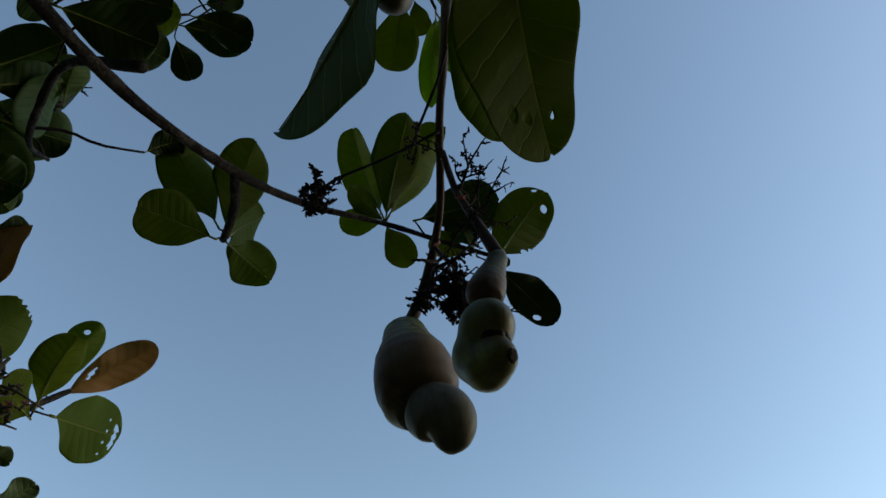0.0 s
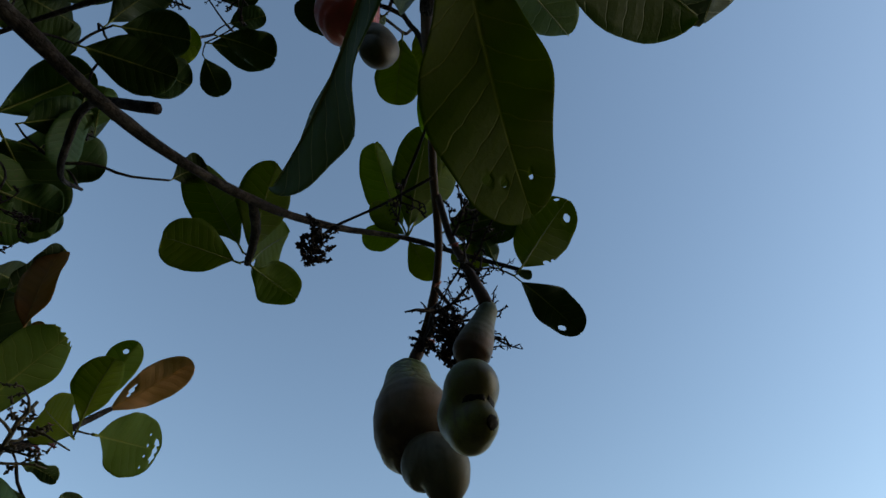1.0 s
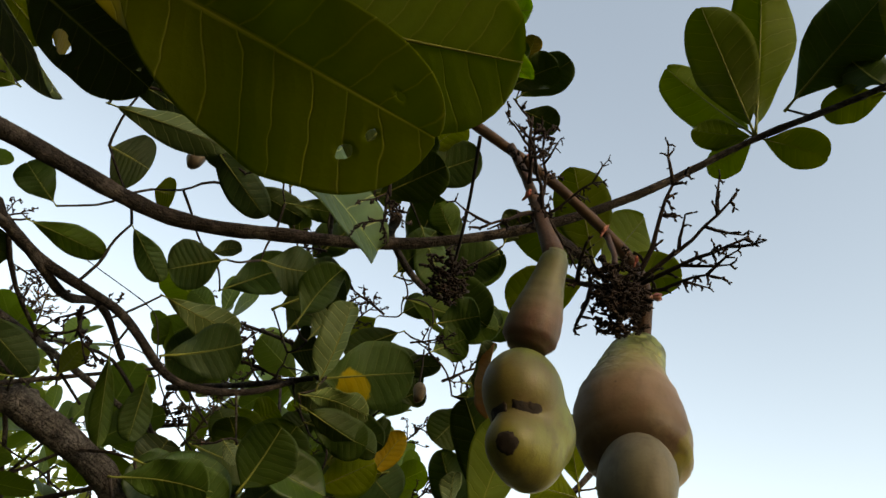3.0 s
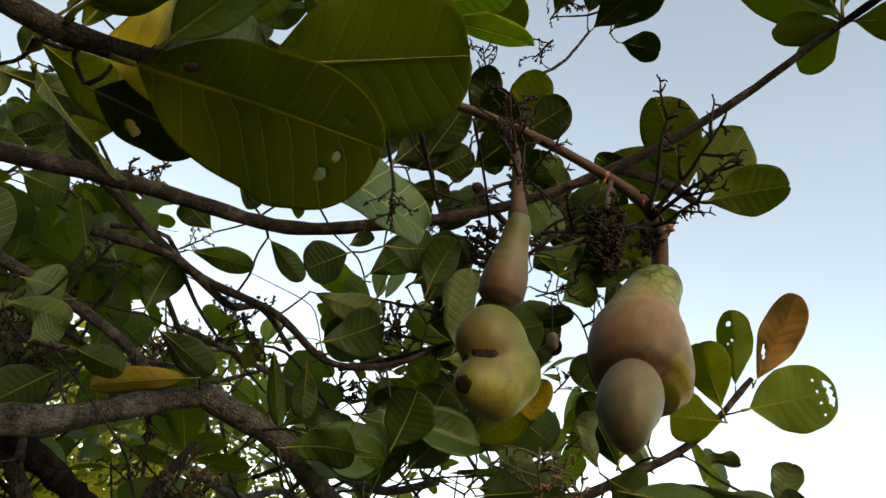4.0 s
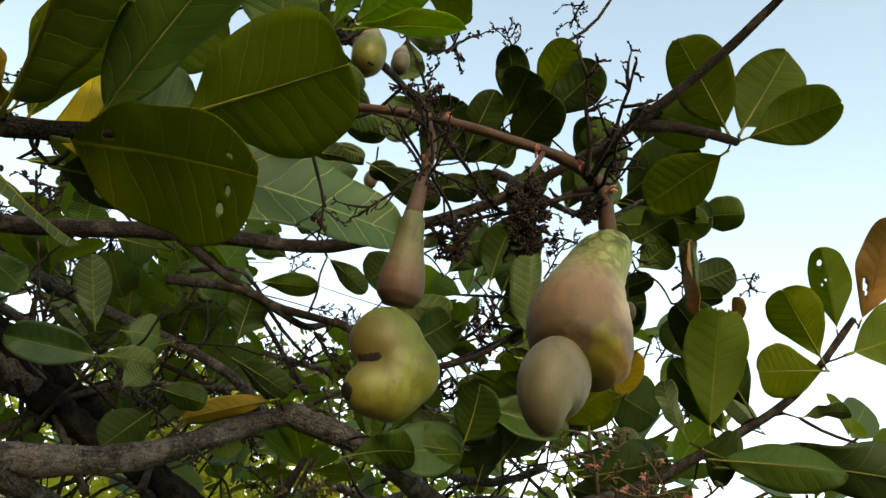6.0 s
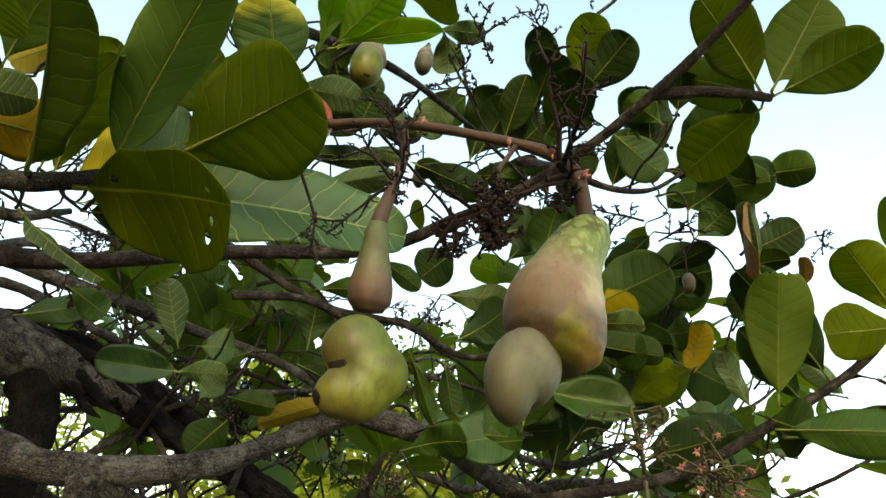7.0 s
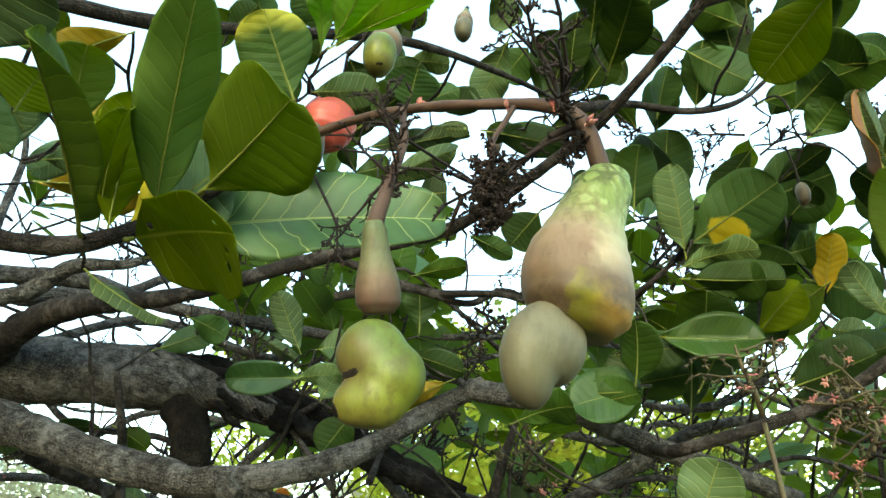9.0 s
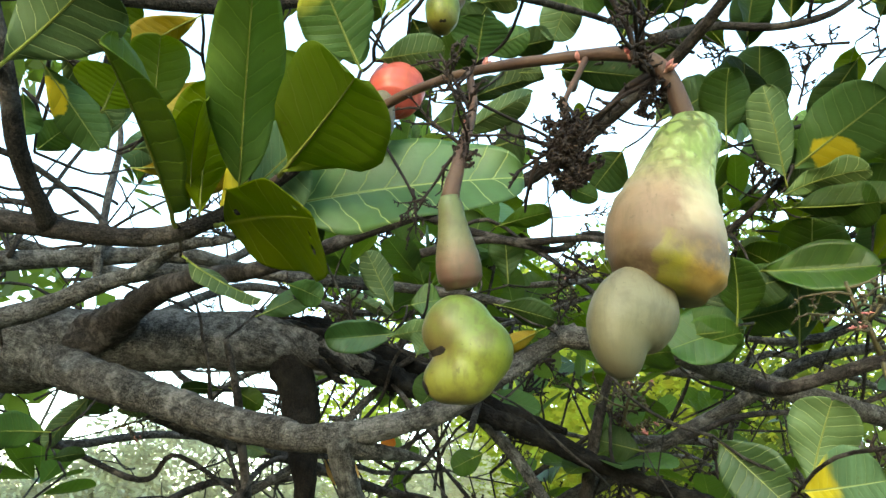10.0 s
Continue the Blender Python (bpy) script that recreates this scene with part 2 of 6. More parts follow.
def tube(bm, points, radii, sides=10, rough=0.0, n=0, mat=0, grainy=40.0, lump=0.0):
    """A tapered, closed tube along points; radii are spread evenly along it; rough roughens the skin."""
    line = flow(points, n) if n else [Vector(p) for p in points]
    m = len(line)
    skin = bm.loops.layers.uv.verify()
    run = [0.0]
    for a, b in zip(line, line[1:]):
        run.append(run[-1] + (b - a).length)
    girth = []
    axis = (line[1] - line[0]).normalized()
    up = axis.orthogonal().normalized()
    rings = []
    for i, p in enumerate(line):
        ahead = (line[min(i + 1, m - 1)] - line[max(i - 1, 0)]).normalized()
        up = (up - ahead * up.dot(ahead)).normalized()
        side = ahead.cross(up)
        f = i / (m - 1) * (len(radii) - 1)
        j = min(int(f), len(radii) - 2)
        r = radii[j] + (radii[j + 1] - radii[j]) * (f - j)
        girth.append(2 * math.pi * r)
        ring = []
        for k in range(sides):
            a = 2 * math.pi * k / sides
            d = up * math.cos(a) + side * math.sin(a)
            q = p + d * r
            s = 1.0
            if rough:
                s += rough * (noise.noise(q * grainy) + 0.5 * noise.noise(q * grainy * 2.7)) + lump * noise.noise(p * grainy * 0.4)
            ring.append(bm.verts.new(p + d * r * s))
        rings.append(ring)
    for i, (a, b) in enumerate(zip(rings, rings[1:])):
        for k in range(sides):
            f = bm.faces.new((a[k], a[(k + 1) % sides], b[(k + 1) % sides], b[k]))
            f.material_index = mat
            for loop, (u, j) in zip(f.loops, ((k, i), (k + 1, i), (k + 1, i + 1), (k, i + 1))):
                loop[skin].uv = (u / sides * girth[j], run[j])
    for ring, turned in ((rings[0], True), (rings[-1], False)):
        f = bm.faces.new(ring[::-1] if turned else ring)
        f.material_index = mat
    return bm


def even_out(u):
    """Closer steps towards both ends, so that tips come out round."""
    return 0.2 * u + 0.4 * (1 - math.cos(math.pi * u))


def leaf_mesh(name, mats, seed, ratio=0.5, widest=0.62, bend=0.12, fold=0.12, wave=0.03, notch=0.0, holes=(), bites=(), rows=22, cols=5, petiole=0.09, thick=0.0035, twist=0.0, lop=1.0):
    """A leaf one unit long along y, upper side to +z: stalk, raised midrib, blade of two skins, with holes and bitten edges."""
    rnd = random.Random(seed)
    bm = bmesh.new()
    uv = bm.loops.layers.uv.new("UVMap")
    skew = math.log(0.5) / math.log(widest)
    ph = [rnd.uniform(0, 6.28) for _ in range(4)]

    def place(s, c):
        w = ratio * 0.5 * (4 * s ** skew * (1 - s ** skew)) ** (0.70 - 0.25 * min(1.0, s * 1.25)) if 0 < s < 1 else 0.0
        edge = 1 + 0.022 * math.sin(s * 11 + ph[0] + (2 if c > 0 else 0)) + 0.010 * math.sin(s * 27 + ph[1] - (3 if c > 0 else 0))
        x = c * w * edge * (lop if c > 0 else 1.0)
        y = petiole + (1 - petiole) * s - notch * 0.25 * max(0, 1 - abs(c) * 2.5) * max(0, s - 0.9) * 2
        z = bend * (0.25 - (s - 0.5) ** 2) * 1.4 + abs(x) * fold * 2 + wave * c * math.sin(s * 9 + ph[2]) * (0.3 + abs(c)) + wave * 0.6 * abs(c) * math.cos(s * 16 + ph[3] + c)
        ang = twist * (s - 0.3)
        return Vector((x * math.cos(ang) - z * math.sin(ang) * 0.3, y, z + x * math.sin(ang)))

    cols2 = cols * 2
    marks = (*holes, *bites)

    def off(s, c, mark):
        return Vector(((s - mark[0]) / mark[2], (c - mark[1]) * ratio / mark[2] * 0.5))

    gone = set()
    for i in range(rows):
        for j in range(cols2):
            s, c = even_out((i + 0.5) / rows), (j + 0.5 - cols) / cols
            if any(off(s, c, mark).length < 1 for mark in marks):
                gone.add((i, j))
    grid = {}
    for i in range(rows + 1):
        for j in range(cols2 + 1):
            s, c = min(max(even_out(i / rows), 0.002), 0.998), (j - cols) / cols
            round_it = [(i + di, j + dj) in gone for di in (-1, 0) for dj in (-1, 0) if 0 <= i + di < rows and 0 <= j + dj < cols2]
            if any(round_it) and not all(round_it):
                mark = min(marks, key=lambda m: abs(off(s, c, m).length - 1))
                way = off(s, c, mark).normalized() * (1 + 0.12 * math.sin(5 * s * 40 + c * 9))
                s, c = min(max(mark[0] + way.x * mark[2], 0.002), 0.998), min(max(mark[1] + way.y * mark[2] / ratio * 2, -1.0), 1.0)
            p = place(s, c)
            for side, dz in ((0, thick / 2), (1, -thick / 2)):
                grid[i, j, side] = (bm.verts.new(p + Vector((0, 0, dz))), s, p.x)
    for i in range(rows):
        for j in range(cols2):
            if (i, j) in gone:
                continue
            for side in (0, 1):
                q = [grid[i, j, side], grid[i, j + 1, side], grid[i + 1, j + 1, side], grid[i + 1, j, side]]
                if side:
                    q.reverse()
                f = bm.faces.new([g[0] for g in q])
                f.material_index = side
                for loop, g in zip(f.loops, q):
                    loop[uv].uv = (0.5 + g[2], g[1])
            for di, dj, e1, e2 in ((-1, 0, (i, j), (i, j + 1)), (1, 0, (i + 1, j + 1), (i + 1, j)), (0, -1, (i + 1, j), (i, j)), (0, 1, (i, j + 1), (i + 1, j + 1))):
                ni, nj = i + di, j + dj
                if (ni, nj) in gone or not (0 <= ni < rows and 0 <= nj < cols2):
                    q = [grid[(*e1, 0)], grid[(*e1, 1)], grid[(*e2, 1)], grid[(*e2, 0)]]
                    f = bm.faces.new([g[0] for g in q])
                    f.material_index = 1
                    for loop, g in zip(f.loops, q):
                        loop[uv].uv = (0.5 + g[2], g[1])
    bmesh.ops.delete(bm, geom=[v for v in bm.verts if not v.link_faces], context="VERTS")
    first = place(0.004, 0)
    spine = [Vector((0, 0, -0.01)), Vector((0, petiole * 0.5, first.z * 0.5 - 0.012))] + [place(k / 8, 0) - Vector((0, 0, thick * 1.1)) for k in range(0, 9)]
    if not gone or all(abs((j + 0.5 - cols) / cols) > 0.25 for i, j in gone):
        tube(bm, spine, (0.012, 0.010, 0.008, 0.0065, 0.005, 0.0035, 0.002), 6, mat=2)
    else:
        tube(bm, spine[:3], (0.012, 0.010), 6, mat=2)
    return mesh_of(name, bm, *mats, RIB)


WOOD, FEET = [], []  # points of the branches; leaf feet that twigs have to reach
KINDS = {"green": (LEAF_TOP, LEAF_UNDER), "silver": (SILVER_TOP, SILVER_UNDER), "olive": (OLIVE_TOP, OLIVE_UNDER), "young": (BRIGHT, BRIGHT), "lively": (LIVELY, LIVELY),
         "orange": (ORANGE, ORANGE), "yellow": (YELLOW, YELLOW), "patched": (PATCHED, PATCHED), "tipped": (TIPPED, TIPPED), "based": (BASED, BASED)}
SHAPES = {}
random.seed(5)
for kind, mats in KINDS.items():
    for v, (bend, fold, wave, widest, notch, twist) in enumerate(((0.10, 0.10, 0.020, 0.62, 0.0, 0.1), (0.22, 0.16, 0.030, 0.66, 0.25, -0.3), (-0.12, 0.22, 0.026, 0.60, 0.0, 0.4), (0.30, 0.06, 0.040, 0.68, 0.4, 0.2))):
        if v > 1 and kind in ("orange", "yellow", "patched", "tipped", "based"):
            continue
        SHAPES[kind, v] = leaf_mesh("leaf", mats, 11 * v + 3, 0.5, widest, bend, fold, wave, notch, twist=twist)


def leaf(tree, kind, base, tip, normal, width, shape=0, label=""):
    """One leaf from its foot on the twig to its tip; width is across the blade; kind is a key of SHAPES or a mesh of its own."""
    me = SHAPES.get((kind, shape)) or SHAPES.get((kind, shape % 2)) if isinstance(kind, str) else kind
    b, t, z = Vector(base), Vector(tip), Vector(normal)
    y = t - b
    size = y.length
    y.normalize()
    z = (z - y * z.dot(y)).normalized()
    x = y.cross(z)
    ob = new("leaf", me)
    k = width / 0.5
    ob.parent, ob.matrix_parent_inverse = tree, Matrix.Translation(tree.location).inverted()
    ob.matrix_basis = Matrix(((x.x * k, y.x * size, z.x * size, b.x), (x.y * k, y.y * size, z.y * size, b.y), (x.z * k, y.z * size, z.z * size, b.z), (0, 0, 0, 1)))
    FEET.append(b + (t - b) * 0.02)
    return tagged(ob, label)



# leaves with damage of their own
EATEN_LEAF = leaf_mesh("leaf", KINDS["olive"], 71, 0.5, 0.58, 0.10, -0.108, 0.02, 0.2, lop=0.66, holes=((0.22, 0.35, 0.035), (0.80, -0.55, 0.022), (0.84, -0.30, 0.018), (0.86, 0.30, 0.016)), rows=70, cols=22)
HOLED_LEAF = leaf_mesh("leaf", KINDS["olive"], 72, 0.5, 0.58, 0.10, 0.10, 0.02, 0.2, holes=((0.83, -0.45, 0.045), (0.93, 0.5, 0.03)), bites=((0.25, -1.0, 0.05), (0.35, -1.0, 0.03)), rows=36, cols=10)
SHORT_HOLED_LEAF = leaf_mesh("leaf", KINDS["green"], 73, 0.5, 0.66, 0.2, 0.12, 0.03, 0.3, holes=((0.82, -0.55, 0.045),), rows=32, cols=9)
HOLED_ORANGE = leaf_mesh("leaf", KINDS["orange"], 74, 0.5, 0.62, 0.10, 0.10, 0.02, holes=((0.30, 0.45, 0.035), (0.25, 0.30, 0.03), (0.36, 0.55, 0.025)), rows=36, cols=10)
HOLED_OLIVE = leaf_mesh("leaf", KINDS["olive"], 75, 0.5, 0.66, 0.10, 0.20, 0.02, holes=((0.82, 0.25, 0.04), (0.6, 0.1, 0.02), (0.55, 0.35, 0.02)), rows=36, cols=10)
LACE_LEAF = leaf_mesh("leaf", KINDS["olive"], 76, 0.5, 0.60, 0.08, 0.06, 0.02, holes=tuple((0.80 + 0.16 * math.sin(k * 2.1) ** 2, -0.7 + 0.13 * k, 0.016 + 0.012 * (k % 3)) for k in range(10)), rows=44, cols=12)
TOOTHED_LEAF = leaf_mesh("leaf", KINDS["olive"], 77, 0.5, 0.60, 0.10, 0.12, 0.02, bites=tuple((0.985, -0.9 + 0.2 * k, 0.03 + 0.02 * (k % 2)) for k in range(10)), rows=36, cols=10)
TORN_LEAF = leaf_mesh("leaf", KINDS["green"], 78, 0.5, 0.58, 0.12, 0.10, 0.03, holes=((0.38, -0.5, 0.05), (0.45, -0.6, 0.04), (0.84, 0.1, 0.014), (0.87, 0.2, 0.014)), rows=36, cols=10)
PATCHED_LEAF = SHAPES["patched", 0]
LONG_LEAF = leaf_mesh("leaf", KINDS["lively"], 79, 0.5, 0.52, 0.08, 0.08, 0.02, rows=24, cols=6)
SILVER_LEAF = leaf_mesh("leaf", KINDS["silver"], 3, 0.5, 0.47, 0.10, 0.10, 0.02, twist=0.1, rows=26, cols=7)
FOLDED_LEAF = leaf_mesh("leaf", KINDS["lively"], 80, 0.5, 0.54, 0.05, 0.22, 0.015, rows=24, cols=6)


# ---- the ground, sloping up behind the tree ----
def ground():
    bm = bmesh.new()
    uvs = [0, 1.5, 3, 5, 7, 10, 14, 20, 30, 50, 90, 200, 600, 1500]
    rings = []
    for r in uvs:
        ring = []
        for k in range(48):
            a = 2 * math.pi * k / 48
            x, y = r * math.cos(a), r * math.sin(a)
            z = 0.12 * noise.noise(Vector((x * 0.3, y * 0.3, 0))) * min(r, 5) / 3
            ring.append(bm.verts.new((x, y, z)))
        rings.append(ring)
    for a, b in zip(rings, rings[1:]):
        for k in range(48):
            bm.faces.new((a[k], b[k], b[(k + 1) % 48], a[(k + 1) % 48]))
    bmesh.ops.remove_doubles(bm, verts=bm.verts, dist=1e-4)
    m, nt = material("dry_grass_ground")
    obj = add(nt, "TexCoord").outputs["Object"]
    n1, n2 = grain(nt, obj, 0.5, 5), grain(nt, obj, 14, 6, 0.7)
    col = mixed(nt, ramp(nt, n1, (0.35, (0, 0, 0)), (0.65, (1, 1, 1))), (0.09, 0.082, 0.040), (0.14, 0.122, 0.065))
    col = mixed(nt, calc(nt, "MULTIPLY", n2, 0.7), col, (0.08, 0.075, 0.035))
    bump = add(nt, "Bump", [("Height", n2), ("Strength", 0.9), ("Distance", 0.05)]).outputs[0]
    finish(nt, add(nt, "BsdfPrincipled", [("Base Color", col), ("Roughness", 0.95), ("Normal", bump)]).outputs[0])
    tagged(new("ground", mesh_of("ground", bm, m)), "dry grassy ground under the tree", "ground", kind="structure")


ground()

# ---- the tree: limbs and branches ----
tree = thing("cashew_tree", (0.9, -0.6, 0), "spreading cashew tree with grey lichened limbs and leathery leaves", "tree")
tree_back = Matrix.Translation(tree.location).inverted()


def bough(name, points, radii, mat=TWIG, sides=10, n=40, rough=0.12, grainy=60.0, lump=0.15, label=""):
    WOOD.extend(flow(points, 24))
    bm = tube(bmesh.new(), points, radii, sides, rough, n, grainy=grainy, lump=lump)
    ob = part(name, bm, mat, tree, label)
    ob.matrix_parent_inverse = tree_back
    return ob


MAIN = [(0.246, -0.28, 2.156), (0.234, -0.209, 2.173), (0.228, -0.128, 2.188), (0.222, -0.048, 2.191), (0.21, 0.037, 2.183), (0.18, 0.127, 2.181), (0.101, 0.243, 2.228), (0.031, 0.347, 2.262), (0.043, 0.449, 2.273), (0.064, 0.549, 2.291), (0.104, 0.653, 2.325), (0.143, 0.737, 2.373), (0.205, 0.822, 2.428), (0.27, 0.845, 2.402), (0.335, 0.868, 2.378)]
STICK = [(0.47, 0.25, 2.09), (0.419, 0.319, 2.074), (0.365, 0.352, 2.076), (0.333, 0.389, 2.095), (0.318, 0.435, 2.114), (0.308, 0.486, 2.129), (0.298, 0.531, 2.131), (0.288, 0.583, 2.118), (0.270, 0.627, 2.104), (0.2545, 0.6343, 2.0735)]
LOW = [(0.345, -0.385, 2.138), (0.294, -0.325, 2.130), (0.262, -0.254, 2.108), (0.236, -0.171, 2.085), (0.197, -0.100, 2.065), (0.143, -0.020, 2.039), (0.101, 0.043, 2.026), (0.071, 0.105, 2.020), (-0.021, 0.186, 2.057), (-0.097, 0.246, 2.125), (-0.13, 0.29, 2.155)]
THICK = [(0.66, -0.42, 2.08), (0.45, -0.42, 2.12), (0.347, -0.387, 2.137), (0.234, -0.284, 2.159), (0.117, -0.184, 2.171), (0.025, -0.105, 2.172), (-0.075, -0.030, 2.150)]
bough("branch", MAIN, (0.038, 0.025, 0.0175, 0.0138, 0.0110, 0.0082, 0.0073, 0.0067, 0.0059, 0.0050, 0.0044, 0.0038, 0.0033, 0.0028, 0.0024), TWIG, 20, n=120, rough=0.2, label="gnarled dark branch with a pale bend")
bough("branch", STICK[:5], (0.0072, 0.0064, 0.0056, 0.0046, 0.0036), TWIG, rough=0.10, n=40, grainy=90)
bough("fruiting_twig", STICK[3:], (0.0040, 0.0030, 0.0025, 0.0023, 0.0025, 0.0034, 0.0045), STALK, rough=0.08, n=60, grainy=110)
bough("limb", LOW, (0.034, 0.033, 0.029, 0.0256, 0.0220, 0.0192, 0.0174, 0.0152, 0.0124, 0.0114, 0.0112), BARK, 28, 190, 0.09, 70)
bough("limb", [(-0.115, 0.275, 2.148), (-0.194, 0.353, 2.139), (-0.283, 0.402, 2.116), (-0.373, 0.454, 2.1), (-0.5, 0.52, 2.08)], (0.0125, 0.0136, 0.0134, 0.0125, 0.0105), BARK, 18, 60, 0.10, 70)
bough("limb", THICK, (0.085, 0.076, 0.069, 0.047, 0.043, 0.039, 0.014), BARK, 40, 180, 0.07, 45)
bough("rotten_branch", [(0.075, -0.142, 2.180), (0.01, -0.097, 2.178), (-0.06, -0.046, 2.155), (-0.127, -0.0, 2.127), (-0.232, 0.106, 2.077), (-0.331, 0.209, 2.021), (-0.433, 0.318, 1.978), (-0.6, 0.5, 1.9)], (0.020, 0.027, 0.0215, 0.0155, 0.0135, 0.012, 0.010, 0.008), DARK_BARK, 22, 140, 0.34, 75, label="blackened rotten branch")
bough("rotten_branch", [(0.06, -0.150, 2.205), (-0.02, -0.088, 2.205), (-0.12, -0.04, 2.175), (-0.26, 0.03, 2.12), (-0.36, 0.09, 2.09)], (0.008, 0.015, 0.017, 0.013, 0.007), DARK_BARK, 12, 50, 0.35, 45, label="blackened rotten branch")
for foot, tip, thick in (((0.045, -0.120, 2.208), (-0.075, -0.050, 2.188), 0.0055), ((0.060, -0.120, 2.200), (-0.045, -0.020, 2.176), 0.0050), ((0.030, -0.085, 2.197), (-0.085, -0.010, 2.150), 0.0060),
                         ((0.020, -0.080, 2.170), (-0.060, -0.020, 2.126), 0.0060), ((0.035, -0.140, 2.212), (-0.030, -0.110, 2.214), 0.0050), ((0.012, -0.075, 2.150), (-0.040, -0.035, 2.118), 0.0050), ((0.085, -0.150, 2.212), (0.010, -0.090, 2.214), 0.0040)):
    foot, tip = Vector(foot), Vector(tip)
    bough("splinter", [foot, foot.lerp(tip, 0.35) + Vector((0.003, 0.004, 0.004)), foot.lerp(tip, 0.7) - Vector((0, 0, 0.003)), tip], (thick * 0.5, thick * 1.3, thick, 0.001), DARK_BARK, 8, 24, 0.45, 120, label="splintered black wood")
bough("branch", [(0.050, -0.125, 2.176), (0.022, -0.104, 2.145), (0.004, -0.090, 2.095), (-0.01, -0.085, 2.03), (-0.03, -0.082, 1.92), (-0.06, -0.077, 1.745), (-0.08, -0.06, 1.5)], (0.012, 0.030, 0.0265, 0.0195, 0.0125, 0.010, 0.008), BROWN_BARK, 20, 80, 0.2, 40, label="dark brown branch hanging from the limb")
bough("branch", [(0.075, 0.117, 2.017), (0.03, 0.125, 2.010), (-0.02, 0.118, 2.013), (-0.06, 0.120, 2.012)], (0.013, 0.010, 0.007, 0.003), BARK, 10, 24, 0.12, 60, label="broken stub")
bough("branch", [(0.07, 0.12, 2.017), (0.03, 0.10, 1.965), (-0.03, 0.075, 1.92), (-0.12, 0.05, 1.85), (-0.2, 0.02, 1.74)], (0.015, 0.013, 0.012, 0.011, 0.009), BARK, 12, 34, 0.12, 50)
bough("branch", [(0.035, 0.10, 2.33), (-0.081, 0.214, 2.278), (-0.133, 0.311, 2.268), (-0.188, 0.375, 2.246), (-0.221, 0.445, 2.273), (-0.24, 0.509, 2.328)], (0.006, 0.0055, 0.0048, 0.0044, 0.004, 0.003), TWIG)
bough("branch", [(-0.33, 0.428, 2.108), (-0.285, 0.425, 2.105), (-0.23, 0.457, 2.086), (-0.173, 0.505, 2.072), (-0.189, 0.623, 2.103), (-0.191, 0.718, 2.157), (-0.183, 0.804, 2.215), (-0.168, 0.872, 2.297)], (0.0075, 0.0072, 0.0068, 0.0064, 0.006, 0.005, 0.004, 0.003), TWIG, n=60)
bough("branch", [(0.54, 0.32, 2.16), (0.46, 0.358, 2.197), (0.37, 0.383, 2.232), (0.285, 0.416, 2.28), (0.2, 0.444, 2.327), (0.111, 0.458, 2.364), (0.019, 0.467, 2.397), (-0.1, 0.48, 2.43)], (0.0052, 0.005, 0.0046, 0.0042, 0.0036, 0.003, 0.0026, 0.002), TWIG)
bough("branch", [(0.08, 0.53, 2.30), (-0.011, 0.541, 2.368), (-0.065, 0.581, 2.378), (-0.106, 0.622, 2.401), (-0.128, 0.665, 2.445)], (0.005, 0.004, 0.0036, 0.003, 0.002), TWIG)
bough("branch", [(-0.467, 0.328, 2.39), (-0.331, 0.428, 2.345), (-0.192, 0.527, 2.305)], (0.005, 0.004, 0.003), TWIG)
bough("branch", [(-0.0, 0.15, 2.25), (-0.06, 0.21, 2.272), (-0.132, 0.255, 2.269), (-0.192, 0.272, 2.309), (-0.27, 0.30, 2.30)], (0.006, 0.005, 0.0045, 0.004, 0.0035), TWIG)
bough("branch", [(0.49, 0.40, 2.17), (0.463, 0.383, 2.127), (0.442, 0.353, 2.097), (0.415, 0.326, 2.074)], (0.0042, 0.0046, 0.005, 0.0055), TWIG)
bough("branch", [(0.430, -0.048, 2.077), (0.357, -0.032, 2.118), (0.317, 0.005, 2.146), (0.284, 0.040, 2.165), (0.267, 0.076, 2.189), (0.234, 0.114, 2.196), (0.200, 0.119, 2.227)], (0.0110, 0.0105, 0.0100, 0.0085, 0.0070, 0.0050, 0.0030), BARK, 10, 40, 0.13, 60)
bough("branch", [(0.457, -0.179, 2.176), (0.335, -0.146, 2.216), (0.250, -0.110, 2.239), (0.193, -0.079, 2.247), (0.132, -0.086, 2.257)], (0.0130, 0.0125, 0.0120, 0.0100, 0.0060), BARK, 10, 40, 0.13, 60)
bough("branch", [(0.289, -0.109, 2.174), (0.300, -0.110, 2.239), (0.305, -0.117, 2.304), (0.307, -0.131, 2.391), (0.325, -0.151, 2.462)], (0.0060, 0.0055, 0.0050, 0.0040, 0.0030), BARK, 10, 40, 0.13, 60)
bough("branch", [(0.454, -0.080, 2.299), (0.395, -0.098, 2.301), (0.326, -0.110, 2.280), (0.298, -0.103, 2.257)], (0.0040, 0.0040, 0.0040, 0.0040), TWIG, 10, 40, 0.13, 60)
bough("branch", [(0.153, -0.024, 2.135), (0.122, -0.036, 2.080), (0.091, -0.073, 2.041), (0.064, -0.069, 1.949)], (0.0040, 0.0050, 0.0060, 0.0060), TWIG, 10, 40, 0.13, 60)
bough("branch", [(-0.223, 0.035, 2.099), (-0.249, 0.079, 2.048), (-0.259, 0.127, 1.988), (-0.279, 0.147, 1.934)], (0.0090, 0.0090, 0.0080, 0.0080), BARK, 10, 40, 0.13, 60)
bough("branch", [(-0.335, 0.198, 2.178), (-0.336, 0.168, 2.101), (-0.335, 0.146, 2.016), (-0.332, 0.135, 1.936)], (0.0050, 0.0080, 0.0090, 0.0100), TWIG, 10, 40, 0.13, 60)
